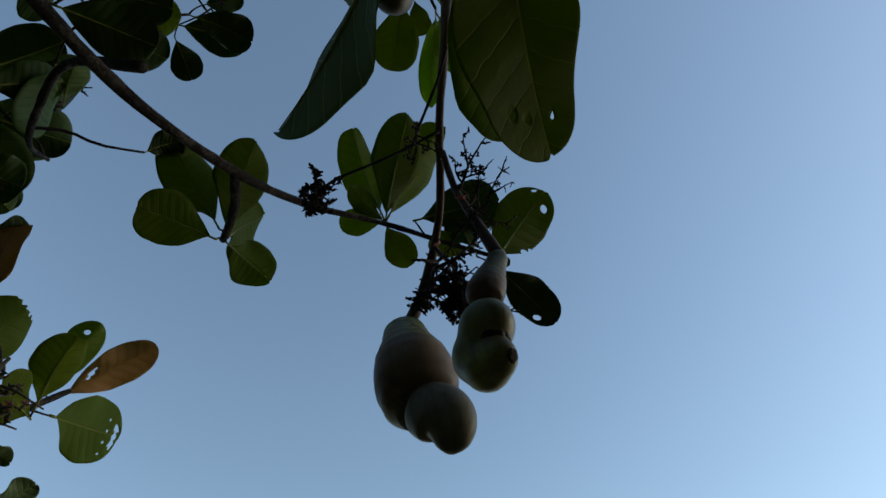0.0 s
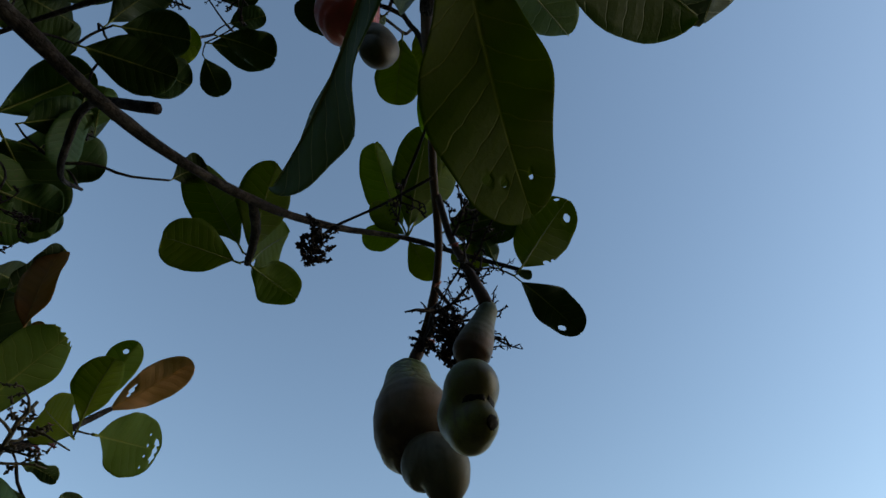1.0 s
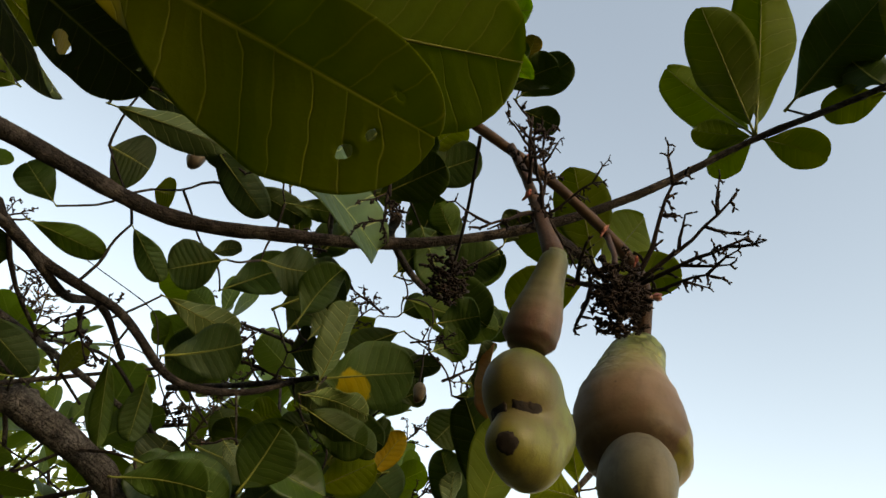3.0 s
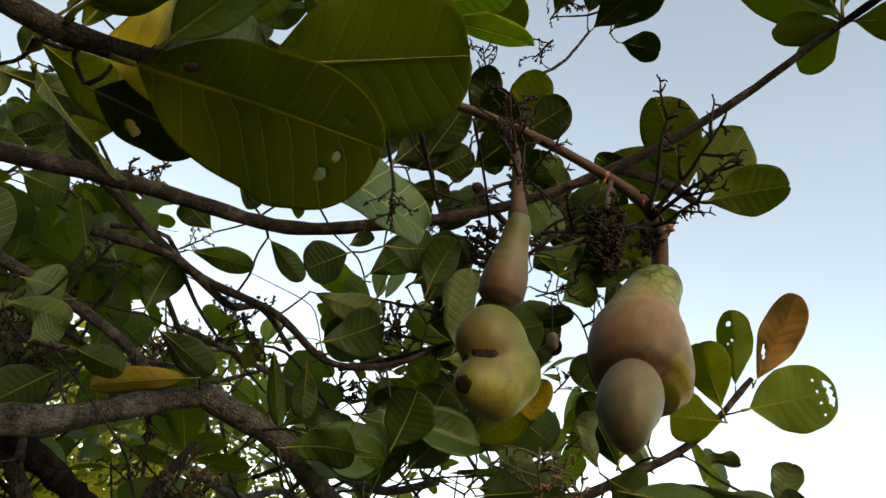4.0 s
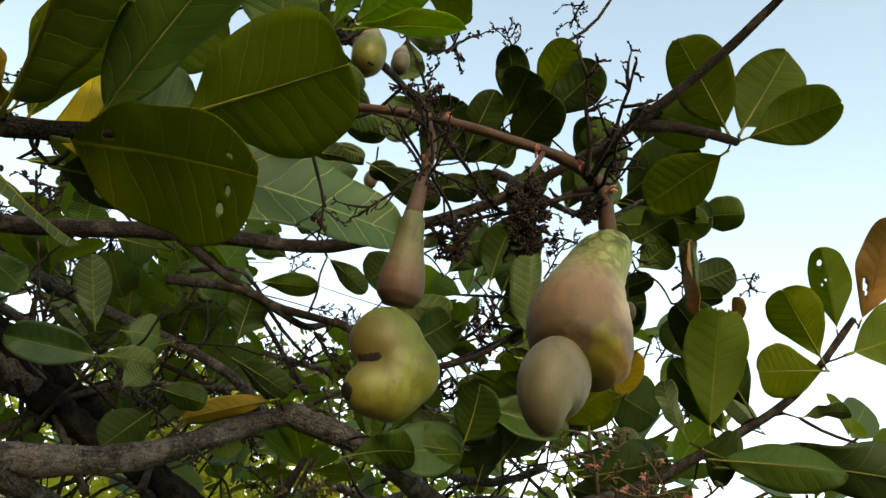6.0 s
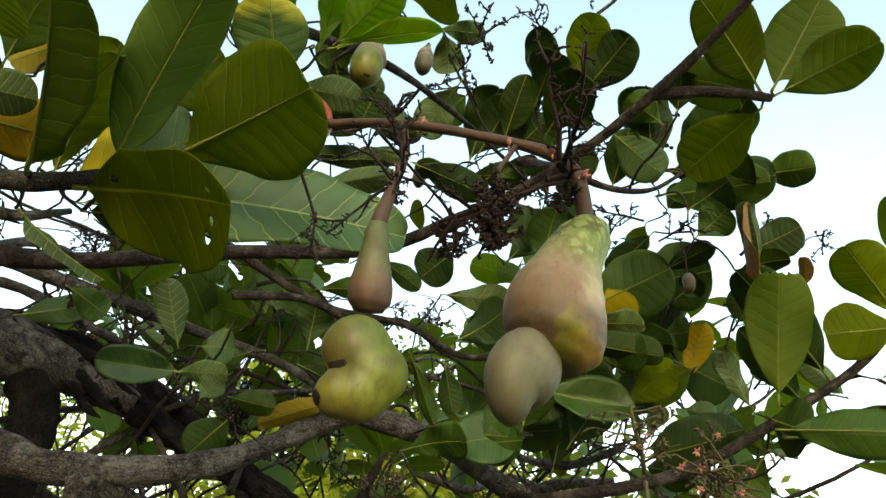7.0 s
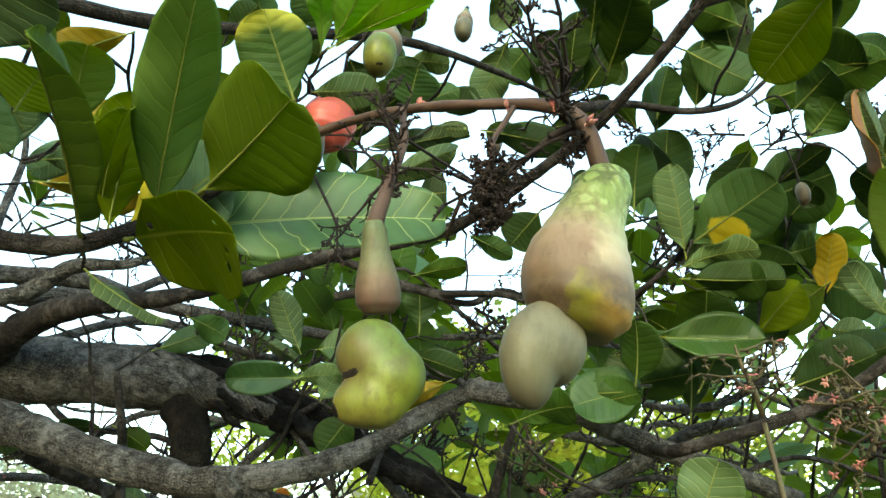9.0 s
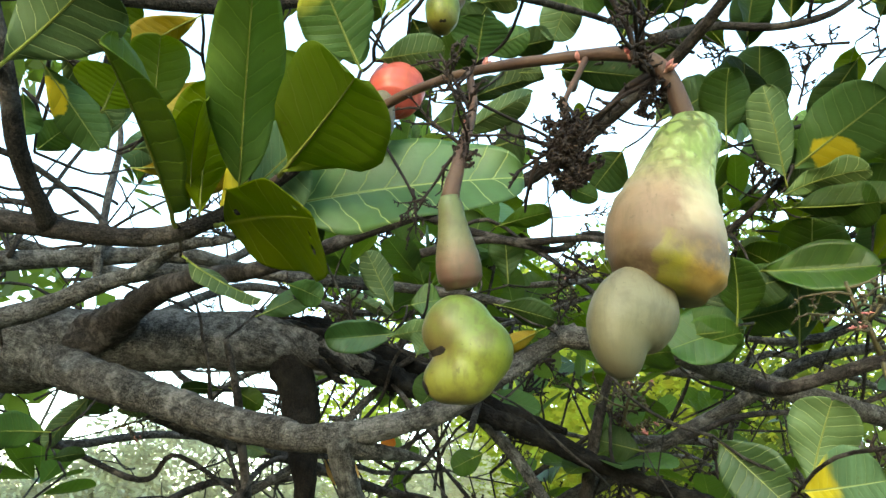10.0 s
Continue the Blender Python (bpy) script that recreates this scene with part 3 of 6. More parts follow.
bough("branch", [(-0.564, 0.484, 2.207), (-0.540, 0.389, 2.193), (-0.518, 0.302, 2.146), (-0.464, 0.169, 2.070), (-0.386, 0.043, 1.983)], (0.0070, 0.0090, 0.0100, 0.0110, 0.0120), BARK, 10, 40, 0.13, 60)
bough("branch", [(-0.459, 0.520, 2.227), (-0.452, 0.460, 2.200), (-0.437, 0.408, 2.194), (-0.415, 0.359, 2.202)], (0.0060, 0.0060, 0.0070, 0.0040), BARK, 10, 40, 0.13, 60)
# added unseen limbs that carry the leaf roof over the trunk
for tip, bend in (((1.7, -1.5, 3.1), (1.2, -0.9, 2.4)), ((1.1, -2.2, 3.2), (1.0, -1.3, 2.5)), ((2.3, -0.6, 2.9), (1.5, -0.5, 2.4)), ((1.6, 0.0, 3.0), (1.2, -0.3, 2.5)), ((0.9, -1.5, 3.4), (0.9, -0.9, 2.7)), ((2.0, -1.9, 2.7), (1.4, -1.2, 2.3))):
    bough("limb", [(0.86, -0.50, 1.75), bend, (Vector(bend) + Vector(tip)) / 2 + Vector((0, 0, 0.06)), tip], (0.05, 0.034, 0.022, 0.008), BARK, 12, 40, 0.12, 25)
bough("branch", [(0.104, 0.650, 2.324), (0.088, 0.690, 2.333), (0.068, 0.722, 2.341), (0.053, 0.742, 2.346)], (0.0050, 0.0048, 0.0046, 0.0036), TWIG, 10, 24, 0.12, 90)
bough("trunk", [(0.95, -0.6, -0.1), (0.92, -0.56, 0.5), (0.88, -0.52, 1.2), (0.80, -0.46, 1.8), (0.64, -0.42, 2.08)], (0.16, 0.13, 0.115, 0.10, 0.075), BARK, 20, 40, 0.1, 12)

# ---- the leaves near the fruits ----
leaf(tree, "orange", (-0.053, -0.112, 2.030), (-0.101, -0.085, 1.992), (-0.650, -0.682, 0.336), 0.043, 1, "withered orange leaf")
leaf(tree, LONG_LEAF, (0.332, 0.386, 2.101), (0.388, 0.490, 2.169), (-0.038, -0.531, 0.847), 0.041, 0, "long green leaf with a yellow midrib")
leaf(tree, "olive", (0.326, 0.425, 2.106), (0.348, 0.531, 2.103), (-0.560, 0.135, 0.820), 0.067, 0)
leaf(tree, EATEN_LEAF, (0.339, 0.380, 2.085), (0.344, 0.507, 2.043), (-0.509, 0.319, 0.769), 0.0732, 0, "broad olive leaf with small bitten holes")
leaf(tree, SILVER_LEAF, (0.316, 0.386, 2.102), (0.213, 0.510, 2.120), (0.720, 0.660, 0.060), 0.063, 0, "large blue-green leaf with pale veins")
leaf(tree, FOLDED_LEAF, (0.358, 0.371, 2.079), (0.437, 0.466, 2.108), (-0.737, 0.462, 0.494), 0.046, 0)
leaf(tree, "olive", (0.345, 0.345, 2.100), (0.379, 0.430, 2.127), (0.316, -0.400, 0.861), 0.025, 1)
leaf(tree, "yellow", (0.318, 0.030, 2.280), (0.286, 0.205, 2.220), (-0.833, 0.037, 0.551), 0.058, 0, "yellow-orange dying leaf")
leaf(tree, "olive", (0.343, 0.359, 2.090), (0.366, 0.395, 2.167), (-0.041, -0.902, 0.431), 0.041, 0)
leaf(tree, "olive", (0.330, 0.390, 2.141), (0.327, 0.427, 2.192), (-0.136, -0.807, 0.575), 0.039, 0)
leaf(tree, TORN_LEAF, (0.316, 0.352, 2.092), (0.278, 0.397, 2.102), (-0.384, -0.487, 0.784), 0.038, 0)
leaf(tree, "based", (0.337, 0.356, 2.094), (0.320, 0.430, 2.128), (-0.930, -0.100, 0.360), 0.072, 0, "blue-green leaf with a yellow base")
leaf(tree, "yellow", (0.315, 0.355, 2.116), (0.271, 0.356, 2.120), (-0.850, 0.200, 0.100), 0.050, 0, "yellow leaf hanging from the twig")
leaf(tree, "silver", (0.466, 0.424, 2.098), (0.447, 0.481, 2.127), (-0.341, -0.513, 0.788), 0.045, 1)
leaf(tree, "tipped", (0.298, 0.452, 2.181), (0.338, 0.459, 2.223), (-0.371, -0.786, 0.494), 0.047, 0, "green leaf with a yellow tip")
leaf(tree, "young", (0.308, 0.493, 2.197), (0.324, 0.544, 2.212), (-0.251, -0.201, 0.947), 0.028, 0)
leaf(tree, "young", (0.304, 0.479, 2.197), (0.340, 0.512, 2.213), (-0.334, -0.078, 0.939), 0.018, 3)
leaf(tree, "young", (0.309, 0.490, 2.195), (0.293, 0.559, 2.203), (0.122, -0.084, 0.989), 0.017, 0)
leaf(tree, "silver", (0.295, 0.458, 2.189), (0.260, 0.485, 2.203), (-0.245, -0.671, 0.699), 0.024, 0)
leaf(tree, "silver", (0.347, 0.351, 2.070), (0.310, 0.395, 2.042), (-0.140, -0.613, -0.778), 0.026, 0)
leaf(tree, "olive", (0.289, 0.509, 2.276), (0.271, 0.552, 2.253), (-0.090, 0.431, 0.898), 0.034, 0)
leaf(tree, "olive", (0.296, 0.517, 2.294), (0.296, 0.543, 2.283), (0.297, 0.391, 0.871), 0.019, 3)
leaf(tree, "green", (0.265, 0.444, 2.211), (0.247, 0.466, 2.200), (-0.328, 0.202, 0.923), 0.033, 1)
leaf(tree, "olive", (0.358, 0.245, 2.208), (0.382, 0.298, 2.256), (-0.088, -0.652, 0.753), 0.048, 1)
leaf(tree, "yellow", (0.347, 0.259, 2.327), (0.385, 0.235, 2.274), (0.220, -0.823, 0.523), 0.035, 3)
leaf(tree, "yellow", (0.306, 0.175, 2.331), (0.324, 0.143, 2.292), (-0.244, -0.797, 0.552), 0.032, 3)
leaf(tree, "patched", (0.448, 0.271, 2.212), (0.389, 0.253, 2.170), (-0.089, -0.862, 0.500), 0.033, 3)
leaf(tree, "silver", (0.440, 0.269, 2.226), (0.382, 0.237, 2.202), (0.044, -0.656, 0.753), 0.037, 1)
leaf(tree, "silver", (0.353, 0.164, 2.227), (0.305, 0.188, 2.249), (-0.116, -0.778, 0.617), 0.040, 1)
leaf(tree, "green", (0.441, 0.085, 2.290), (0.424, 0.066, 2.253), (-0.155, -0.848, 0.506), 0.031, 3)
leaf(tree, "green", (0.409, 0.016, 2.263), (0.390, 0.034, 2.296), (0.103, -0.839, 0.535), 0.035, 0)
leaf(tree, "olive", (0.422, 0.344, 2.226), (0.414, 0.327, 2.202), (0.187, -0.831, 0.523), 0.027, 0)
leaf(tree, "green", (0.086, 0.290, 2.422), (0.086, 0.342, 2.462), (-0.632, -0.474, 0.613), 0.054, 0)
leaf(tree, "green", (0.043, 0.320, 2.443), (0.007, 0.371, 2.450), (-0.363, -0.373, 0.854), 0.036, 2)
leaf(tree, "silver", (0.032, 0.429, 2.503), (0.006, 0.369, 2.448), (-0.542, -0.431, 0.721), 0.048, 3)
leaf(tree, "green", (0.059, 0.229, 2.407), (0.007, 0.297, 2.425), (-0.410, -0.512, 0.755), 0.030, 3)
leaf(tree, "green", (-0.081, 0.441, 2.485), (-0.030, 0.489, 2.550), (-0.666, -0.239, 0.707), 0.051, 3)
leaf(tree, "silver", (0.042, 0.271, 2.400), (-0.007, 0.345, 2.420), (-0.268, -0.402, 0.875), 0.030, 1)
leaf(tree, "green", (0.073, 0.294, 2.584), (0.083, 0.237, 2.550), (-0.698, -0.452, 0.555), 0.049, 0)
leaf(tree, "green", (0.190, 0.294, 2.446), (0.232, 0.300, 2.470), (-0.343, -0.577, 0.741), 0.039, 2)
leaf(tree, "olive", (0.244, 0.178, 2.436), (0.256, 0.212, 2.474), (0.119, -0.757, 0.642), 0.045, 3)
leaf(tree, "green", (0.247, 0.197, 2.457), (0.239, 0.232, 2.486), (-0.044, -0.640, 0.767), 0.035, 2)
leaf(tree, "silver", (0.303, 0.150, 2.295), (0.343, 0.109, 2.243), (-0.143, -0.827, 0.544), 0.033, 3)
leaf(tree, "green", (0.363, 0.126, 2.239), (0.382, 0.168, 2.309), (-0.073, -0.851, 0.521), 0.042, 3)
leaf(tree, "olive", (0.409, 0.174, 2.323), (0.393, 0.202, 2.355), (-0.026, -0.765, 0.644), 0.042, 2)
leaf(tree, "green", (-0.071, 0.310, 2.489), (-0.146, 0.396, 2.471), (-0.567, -0.335, 0.752), 0.047, 0)
leaf(tree, "green", (0.318, 0.375, 2.230), (0.300, 0.365, 2.209), (-0.436, -0.616, 0.657), 0.026, 2)
leaf(tree, "olive", (0.405, 0.311, 2.165), (0.404, 0.330, 2.190), (0.250, -0.781, 0.573), 0.051, 0)
leaf(tree, "green", (0.275, 0.464, 2.236), (0.253, 0.461, 2.219), (-0.516, -0.434, 0.738), 0.025, 1)
leaf(tree, "olive", (0.056, 0.737, 2.349), (0.091, 0.698, 2.457), (-0.60, 0.36, 0.62), 0.060, 0)
leaf(tree, "olive", (0.052, 0.733, 2.352), (0.008, 0.669, 2.448), (-0.50, 0.45, 0.70), 0.058, 1)
leaf(tree, "olive", (0.050, 0.735, 2.340), (0.006, 0.664, 2.318), (-0.58, 0.20, 0.78), 0.056, 0)
leaf(tree, "olive", (0.055, 0.743, 2.350), (0.063, 0.800, 2.455), (-0.72, 0.10, 0.62), 0.064, 0)
leaf(tree, "olive", (0.055, 0.743, 2.345), (0.073, 0.826, 2.365), (-0.64, 0.10, 0.75), 0.052, 1)
leaf(tree, "olive", (0.208, 0.826, 2.432), (0.184, 0.764, 2.562), (-0.422, 0.846, 0.326), 0.058, 1)
leaf(tree, "olive", (0.208, 0.826, 2.432), (0.259, 0.754, 2.551), (-0.487, 0.639, 0.595), 0.063, 0)
leaf(tree, "olive", (0.208, 0.826, 2.432), (0.299, 0.807, 2.598), (-0.619, 0.667, 0.414), 0.064, 1)
leaf(tree, "green", (0.242, 0.829, 2.429), (0.351, 0.839, 2.447), (-0.188, 0.483, 0.855), 0.067, 3)
leaf(tree, "green", (0.310, 0.859, 2.375), (0.299, 0.845, 2.483), (-0.479, 0.876, 0.063), 0.045, 1)
leaf(tree, "olive", (0.208, 0.826, 2.432), (0.178, 0.782, 2.459), (-0.628, 0.674, 0.389), 0.033, 0)
leaf(tree, "olive", (0.305, 0.876, 2.399), (0.257, 0.853, 2.417), (0.035, 0.569, 0.821), 0.034, 3)
leaf(tree, "olive", (0.208, 0.826, 2.432), (0.156, 0.810, 2.432), (-0.241, 0.793, 0.559), 0.034, 0)
leaf(tree, "olive", (0.208, 0.826, 2.432), (0.227, 0.883, 2.409), (-0.257, 0.433, 0.864), 0.040, 1)
leaf(tree, HOLED_LEAF, (0.330, 0.853, 2.358), (0.411, 0.852, 2.468), (-0.533, 0.746, 0.399), 0.071, 0, "green leaf with holes eaten near the tip")
leaf(tree, SHORT_HOLED_LEAF, (0.325, 0.870, 2.375), (0.390, 0.954, 2.336), (0.014, 0.412, 0.911), 0.050, 0, "green leaf with a hole near the tip")
leaf(tree, "silver", (0.327, 0.850, 2.359), (0.346, 0.859, 2.355), (-0.035, 0.478, 0.878), 0.012, 3)
leaf(tree, HOLED_ORANGE, (-0.188, 0.881, 2.297), (-0.104, 0.911, 2.381), (-0.672, 0.584, 0.455), 0.047, 0, "orange leaf with small holes")
leaf(tree, HOLED_OLIVE, (-0.186, 0.859, 2.285), (-0.143, 0.850, 2.375), (-0.776, 0.468, 0.423), 0.042, 0, "narrow olive leaf with a hole")
leaf(tree, LACE_LEAF, (-0.163, 0.852, 2.250), (-0.151, 0.958, 2.288), (-0.929, -0.027, 0.368), 0.076, 0, "olive leaf eaten to lace at the tip")
leaf(tree, TOOTHED_LEAF, (-0.190, 0.718, 2.169), (-0.126, 0.738, 2.292), (-0.888, 0.007, 0.461), 0.064, 0, "broad green leaf with a torn tip")
leaf(tree, "green", (-0.247, 0.777, 2.215), (-0.196, 0.698, 2.337), (-0.679, 0.455, 0.576), 0.071, 0)
leaf(tree, "orange", (-0.174, 0.724, 2.285), (-0.179, 0.720, 2.415), (0.170, -0.985, -0.023), 0.048, 0, "upright orange leaf")
leaf(tree, "green", (-0.294, 0.750, 2.212), (-0.255, 0.692, 2.295), (-0.799, 0.248, 0.548), 0.051, 2)
leaf(tree, "orange", (-0.230, 0.767, 2.326), (-0.205, 0.769, 2.352), (-0.529, 0.724, 0.443), 0.022, 0)
leaf(tree, "silver", (-0.310, 0.795, 2.225), (-0.305, 0.753, 2.277), (-0.996, -0.020, 0.084), 0.028, 2)
leaf(tree, "olive", (-0.167, 0.834, 2.242), (-0.117, 0.796, 2.302), (-0.702, 0.185, 0.688), 0.054, 1)
leaf(tree, "olive", (-0.169, 0.837, 2.236), (-0.150, 0.767, 2.224), (-0.844, -0.304, 0.442), 0.056, 0)
leaf(tree, "green", (-0.159, 0.711, 2.134), (-0.172, 0.832, 2.133), (-0.969, -0.099, 0.225), 0.046, 2)
leaf(tree, "green", (-0.179, 0.717, 2.135), (-0.188, 0.908, 2.129), (-0.711, -0.011, 0.703), 0.057, 3)
leaf(tree, "silver", (-0.233, 0.908, 2.165), (-0.204, 0.920, 2.217), (-0.878, 0.044, 0.476), 0.036, 3)
leaf(tree, "silver", (-0.174, 0.696, 2.156), (-0.132, 0.675, 2.204), (-0.757, -0.446, 0.476), 0.026, 3)
leaf(tree, "silver", (-0.198, 0.807, 2.197), (-0.183, 0.852, 2.198), (-0.417, 0.132, 0.899), 0.020, 3)
leaf(tree, "green", (-0.234, 0.909, 2.159), (-0.215, 0.937, 2.176), (-0.837, 0.312, 0.449), 0.052, 0)
leaf(tree, "green", (-0.188, 0.709, 2.156), (-0.174, 0.741, 2.137), (-0.829, 0.510, 0.231), 0.058, 2)
leaf(tree, "green", (-0.217, 0.703, 2.135), (-0.232, 0.664, 2.078), (-0.941, -0.102, 0.323), 0.051, 1)
leaf(tree, PATCHED_LEAF, (-0.205, 0.515, 2.306), (-0.188, 0.628, 2.345), (-0.813, -0.077, 0.577), 0.082, 0, "dark green leaf with a yellow patch")
leaf(tree, "silver", (-0.188, 0.520, 2.280), (-0.145, 0.529, 2.384), (-0.737, -0.576, 0.355), 0.044, 2)
leaf(tree, "silver", (-0.187, 0.503, 2.272), (-0.222, 0.590, 2.290), (-0.436, -0.356, 0.827), 0.035, 3)
leaf(tree, "green", (-0.193, 0.508, 2.263), (-0.225, 0.609, 2.249), (-0.627, -0.085, 0.775), 0.039, 2)
leaf(tree, "green", (-0.321, 0.503, 2.178), (-0.278, 0.517, 2.284), (-0.884, -0.259, 0.389), 0.057, 2)
leaf(tree, "green", (-0.307, 0.488, 2.203), (-0.245, 0.440, 2.254), (-0.666, -0.065, 0.743), 0.054, 3)
leaf(tree, "green", (-0.171, 0.474, 2.138), (-0.109, 0.413, 2.106), (0.739, 0.642, 0.206), 0.057, 0)
leaf(tree, "silver", (-0.346, 0.365, 2.193), (-0.329, 0.379, 2.250), (-0.918, -0.219, 0.330), 0.058, 3)
leaf(tree, "green", (-0.362, 0.604, 2.312), (-0.386, 0.676, 2.276), (-0.863, -0.035, 0.504), 0.076, 0)
leaf(tree, "yellow", (-0.332, 0.622, 2.263), (-0.301, 0.654, 2.331), (-0.852, -0.198, 0.485), 0.037, 0, "yellow leaf")
leaf(tree, "green", (-0.307, 0.563, 2.167), (-0.312, 0.683, 2.193), (-0.884, -0.138, 0.446), 0.054, 2)
leaf(tree, "green", (-0.360, 0.558, 2.166), (-0.373, 0.623, 2.157), (-0.950, -0.151, 0.274), 0.046, 2)
leaf(tree, "silver", (-0.390, 0.611, 2.253), (-0.398, 0.651, 2.244), (-0.884, -0.072, 0.462), 0.034, 2)
leaf(tree, "green", (-0.343, 0.611, 2.446), (-0.389, 0.585, 2.363), (-0.879, 0.076, 0.470), 0.053, 0)
leaf(tree, "green", (-0.304, 0.564, 2.400), (-0.309, 0.669, 2.415), (-0.785, -0.118, 0.608), 0.098, 0)
leaf(tree, "green", (-0.272, 0.731, 2.383), (-0.303, 0.695, 2.331), (-0.892, 0.324, 0.314), 0.059, 0)
leaf(tree, "green", (-0.031, 0.519, 2.497), (0.030, 0.514, 2.568), (-0.755, -0.030, 0.655), 0.044, 3)
leaf(tree, "green", (-0.058, 0.451, 2.475), (-0.008, 0.494, 2.534), (-0.700, -0.148, 0.699), 0.047, 2)
leaf(tree, "green", (-0.160, 0.616, 2.467), (-0.102, 0.622, 2.555), (-0.832, 0.147, 0.535), 0.055, 1)
leaf(tree, "green", (-0.138, 0.569, 2.437), (-0.092, 0.602, 2.493), (-0.766, -0.015, 0.643), 0.045, 2)
leaf(tree, TORN_LEAF, (-0.267, 0.607, 2.525), (-0.254, 0.756, 2.510), (-0.759, 0.132, 0.638), 0.070, 0, "dark green leaf with a torn hole")
leaf(tree, "green", (-0.376, 0.752, 2.628), (-0.372, 0.830, 2.624), (-0.530, 0.058, 0.846), 0.061, 2)
leaf(tree, "green", (-0.242, 0.654, 2.422), (-0.223, 0.699, 2.451), (-0.868, 0.056, 0.493), 0.052, 3)
leaf(tree, "green", (-0.268, 0.713, 2.409), (-0.252, 0.779, 2.429), (-0.946, 0.147, 0.288), 0.055, 0)
leaf(tree, "green", (-0.253, 0.696, 2.375), (-0.249, 0.760, 2.380), (-0.542, -0.032, 0.840), 0.036, 1)
leaf(tree, "silver", (-0.241, 0.725, 2.365), (-0.173, 0.720, 2.417), (-0.521, -0.585, 0.621), 0.027, 2)
leaf(tree, "green", (-0.107, 0.510, 2.537), (-0.101, 0.550, 2.555), (-0.650, -0.213, 0.729), 0.046, 2)
leaf(tree, "silver", (-0.101, 0.462, 2.526), (-0.111, 0.505, 2.533), (-0.799, -0.271, 0.537), 0.048, 1)
leaf(tree, "green", (-0.140, 0.346, 2.690), (-0.146, 0.290, 2.656), (-0.697, -0.314, 0.645), 0.066, 0)
leaf(tree, "green", (0.112, 0.363, 2.364), (0.092, 0.408, 2.380), (-0.765, -0.484, 0.425), 0.032, 2)
leaf(tree, "green", (0.132, 0.378, 2.332), (0.149, 0.404, 2.364), (-0.184, -0.707, 0.683), 0.058, 0)
leaf(tree, "green", (0.156, 0.336, 2.316), (0.143, 0.389, 2.349), (-0.369, -0.557, 0.744), 0.046, 1)
leaf(tree, "green", (-0.032, 0.649, 2.773), (0.041, 0.710, 2.778), (-0.122, 0.067, 0.990), 0.059, 3)
leaf(tree, "green", (-0.245, 0.595, 2.544), (-0.137, 0.603, 2.619), (-0.540, 0.416, 0.732), 0.073, 1)
leaf(tree, "green", (-0.268, 0.641, 2.575), (-0.188, 0.725, 2.599), (-0.399, 0.125, 0.908), 0.076, 2)
leaf(tree, "green", (-0.258, 0.622, 2.564), (-0.254, 0.739, 2.512), (-0.381, 0.388, 0.839), 0.096, 0)
leaf(tree, "green", (-0.011, 0.644, 2.783), (0.046, 0.652, 2.800), (-0.286, 0.025, 0.958), 0.037, 2)
leaf(tree, "green", (-0.026, 0.593, 2.792), (0.050, 0.616, 2.812), (-0.299, 0.171, 0.939), 0.056, 3)
leaf(tree, "green", (-0.318, 0.460, 2.582), (-0.256, 0.494, 2.627), (-0.664, 0.291, 0.689), 0.063, 2)
leaf(tree, "green", (-0.310, 0.436, 2.592), (-0.264, 0.418, 2.631), (-0.622, 0.108, 0.776), 0.038, 3)
leaf(tree, "green", (-0.245, 0.394, 2.647), (-0.198, 0.434, 2.677), (-0.638, 0.212, 0.740), 0.070, 3)
leaf(tree, "green", (-0.224, 0.441, 2.397), (-0.162, 0.509, 2.439), (-0.782, 0.432, 0.450), 0.090, 3)
leaf(tree, "green", (-0.232, 0.650, 2.463), (-0.191, 0.705, 2.470), (-0.627, 0.376, 0.682), 0.062, 3)
leaf(tree, "green", (-0.251, 0.476, 2.361), (-0.234, 0.511, 2.369), (-0.703, 0.160, 0.693), 0.062, 1)
leaf(tree, "green", (-0.310, 0.596, 2.324), (-0.298, 0.634, 2.319), (-0.925, 0.326, 0.196), 0.048, 3)
leaf(tree, "green", (-0.349, 0.350, 2.496), (-0.306, 0.441, 2.553), (-0.735, -0.074, 0.674), 0.067, 1)
leaf(tree, "green", (-0.294, 0.461, 2.411), (-0.218, 0.509, 2.498), (-0.656, -0.245, 0.713), 0.073, 2)
leaf(tree, "silver", (-0.201, 0.319, 2.352), (-0.218, 0.416, 2.345), (-0.942, -0.144, 0.302), 0.044, 1)
leaf(tree, "green", (-0.200, 0.351, 2.274), (-0.183, 0.428, 2.309), (-0.967, 0.100, 0.235), 0.066, 1)
leaf(tree, "green", (-0.196, 0.333, 2.581), (-0.113, 0.412, 2.654), (-0.408, -0.348, 0.844), 0.074, 3)
leaf(tree, "green", (-0.182, 0.374, 2.599), (-0.156, 0.465, 2.623), (-0.578, -0.052, 0.815), 0.061, 0)
leaf(tree, "green", (-0.169, 0.348, 2.540), (-0.186, 0.437, 2.532), (-0.684, -0.063, 0.727), 0.043, 0)
leaf(tree, "silver", (0.059, 0.265, 2.338), (0.043, 0.369, 2.354), (-0.804, -0.208, 0.558), 0.033, 2)
leaf(tree, "silver", (0.023, 0.308, 2.428), (0.000, 0.348, 2.419), (-0.722, -0.276, 0.634), 0.021, 0)
leaf(tree, "green", (-0.214, 0.518, 2.256), (-0.207, 0.594, 2.245), (-0.840, 0.149, 0.523), 0.048, 3)
leaf(tree, "green", (-0.119, 0.479, 2.119), (-0.089, 0.497, 2.174), (-0.847, 0.429, 0.315), 0.061, 0)
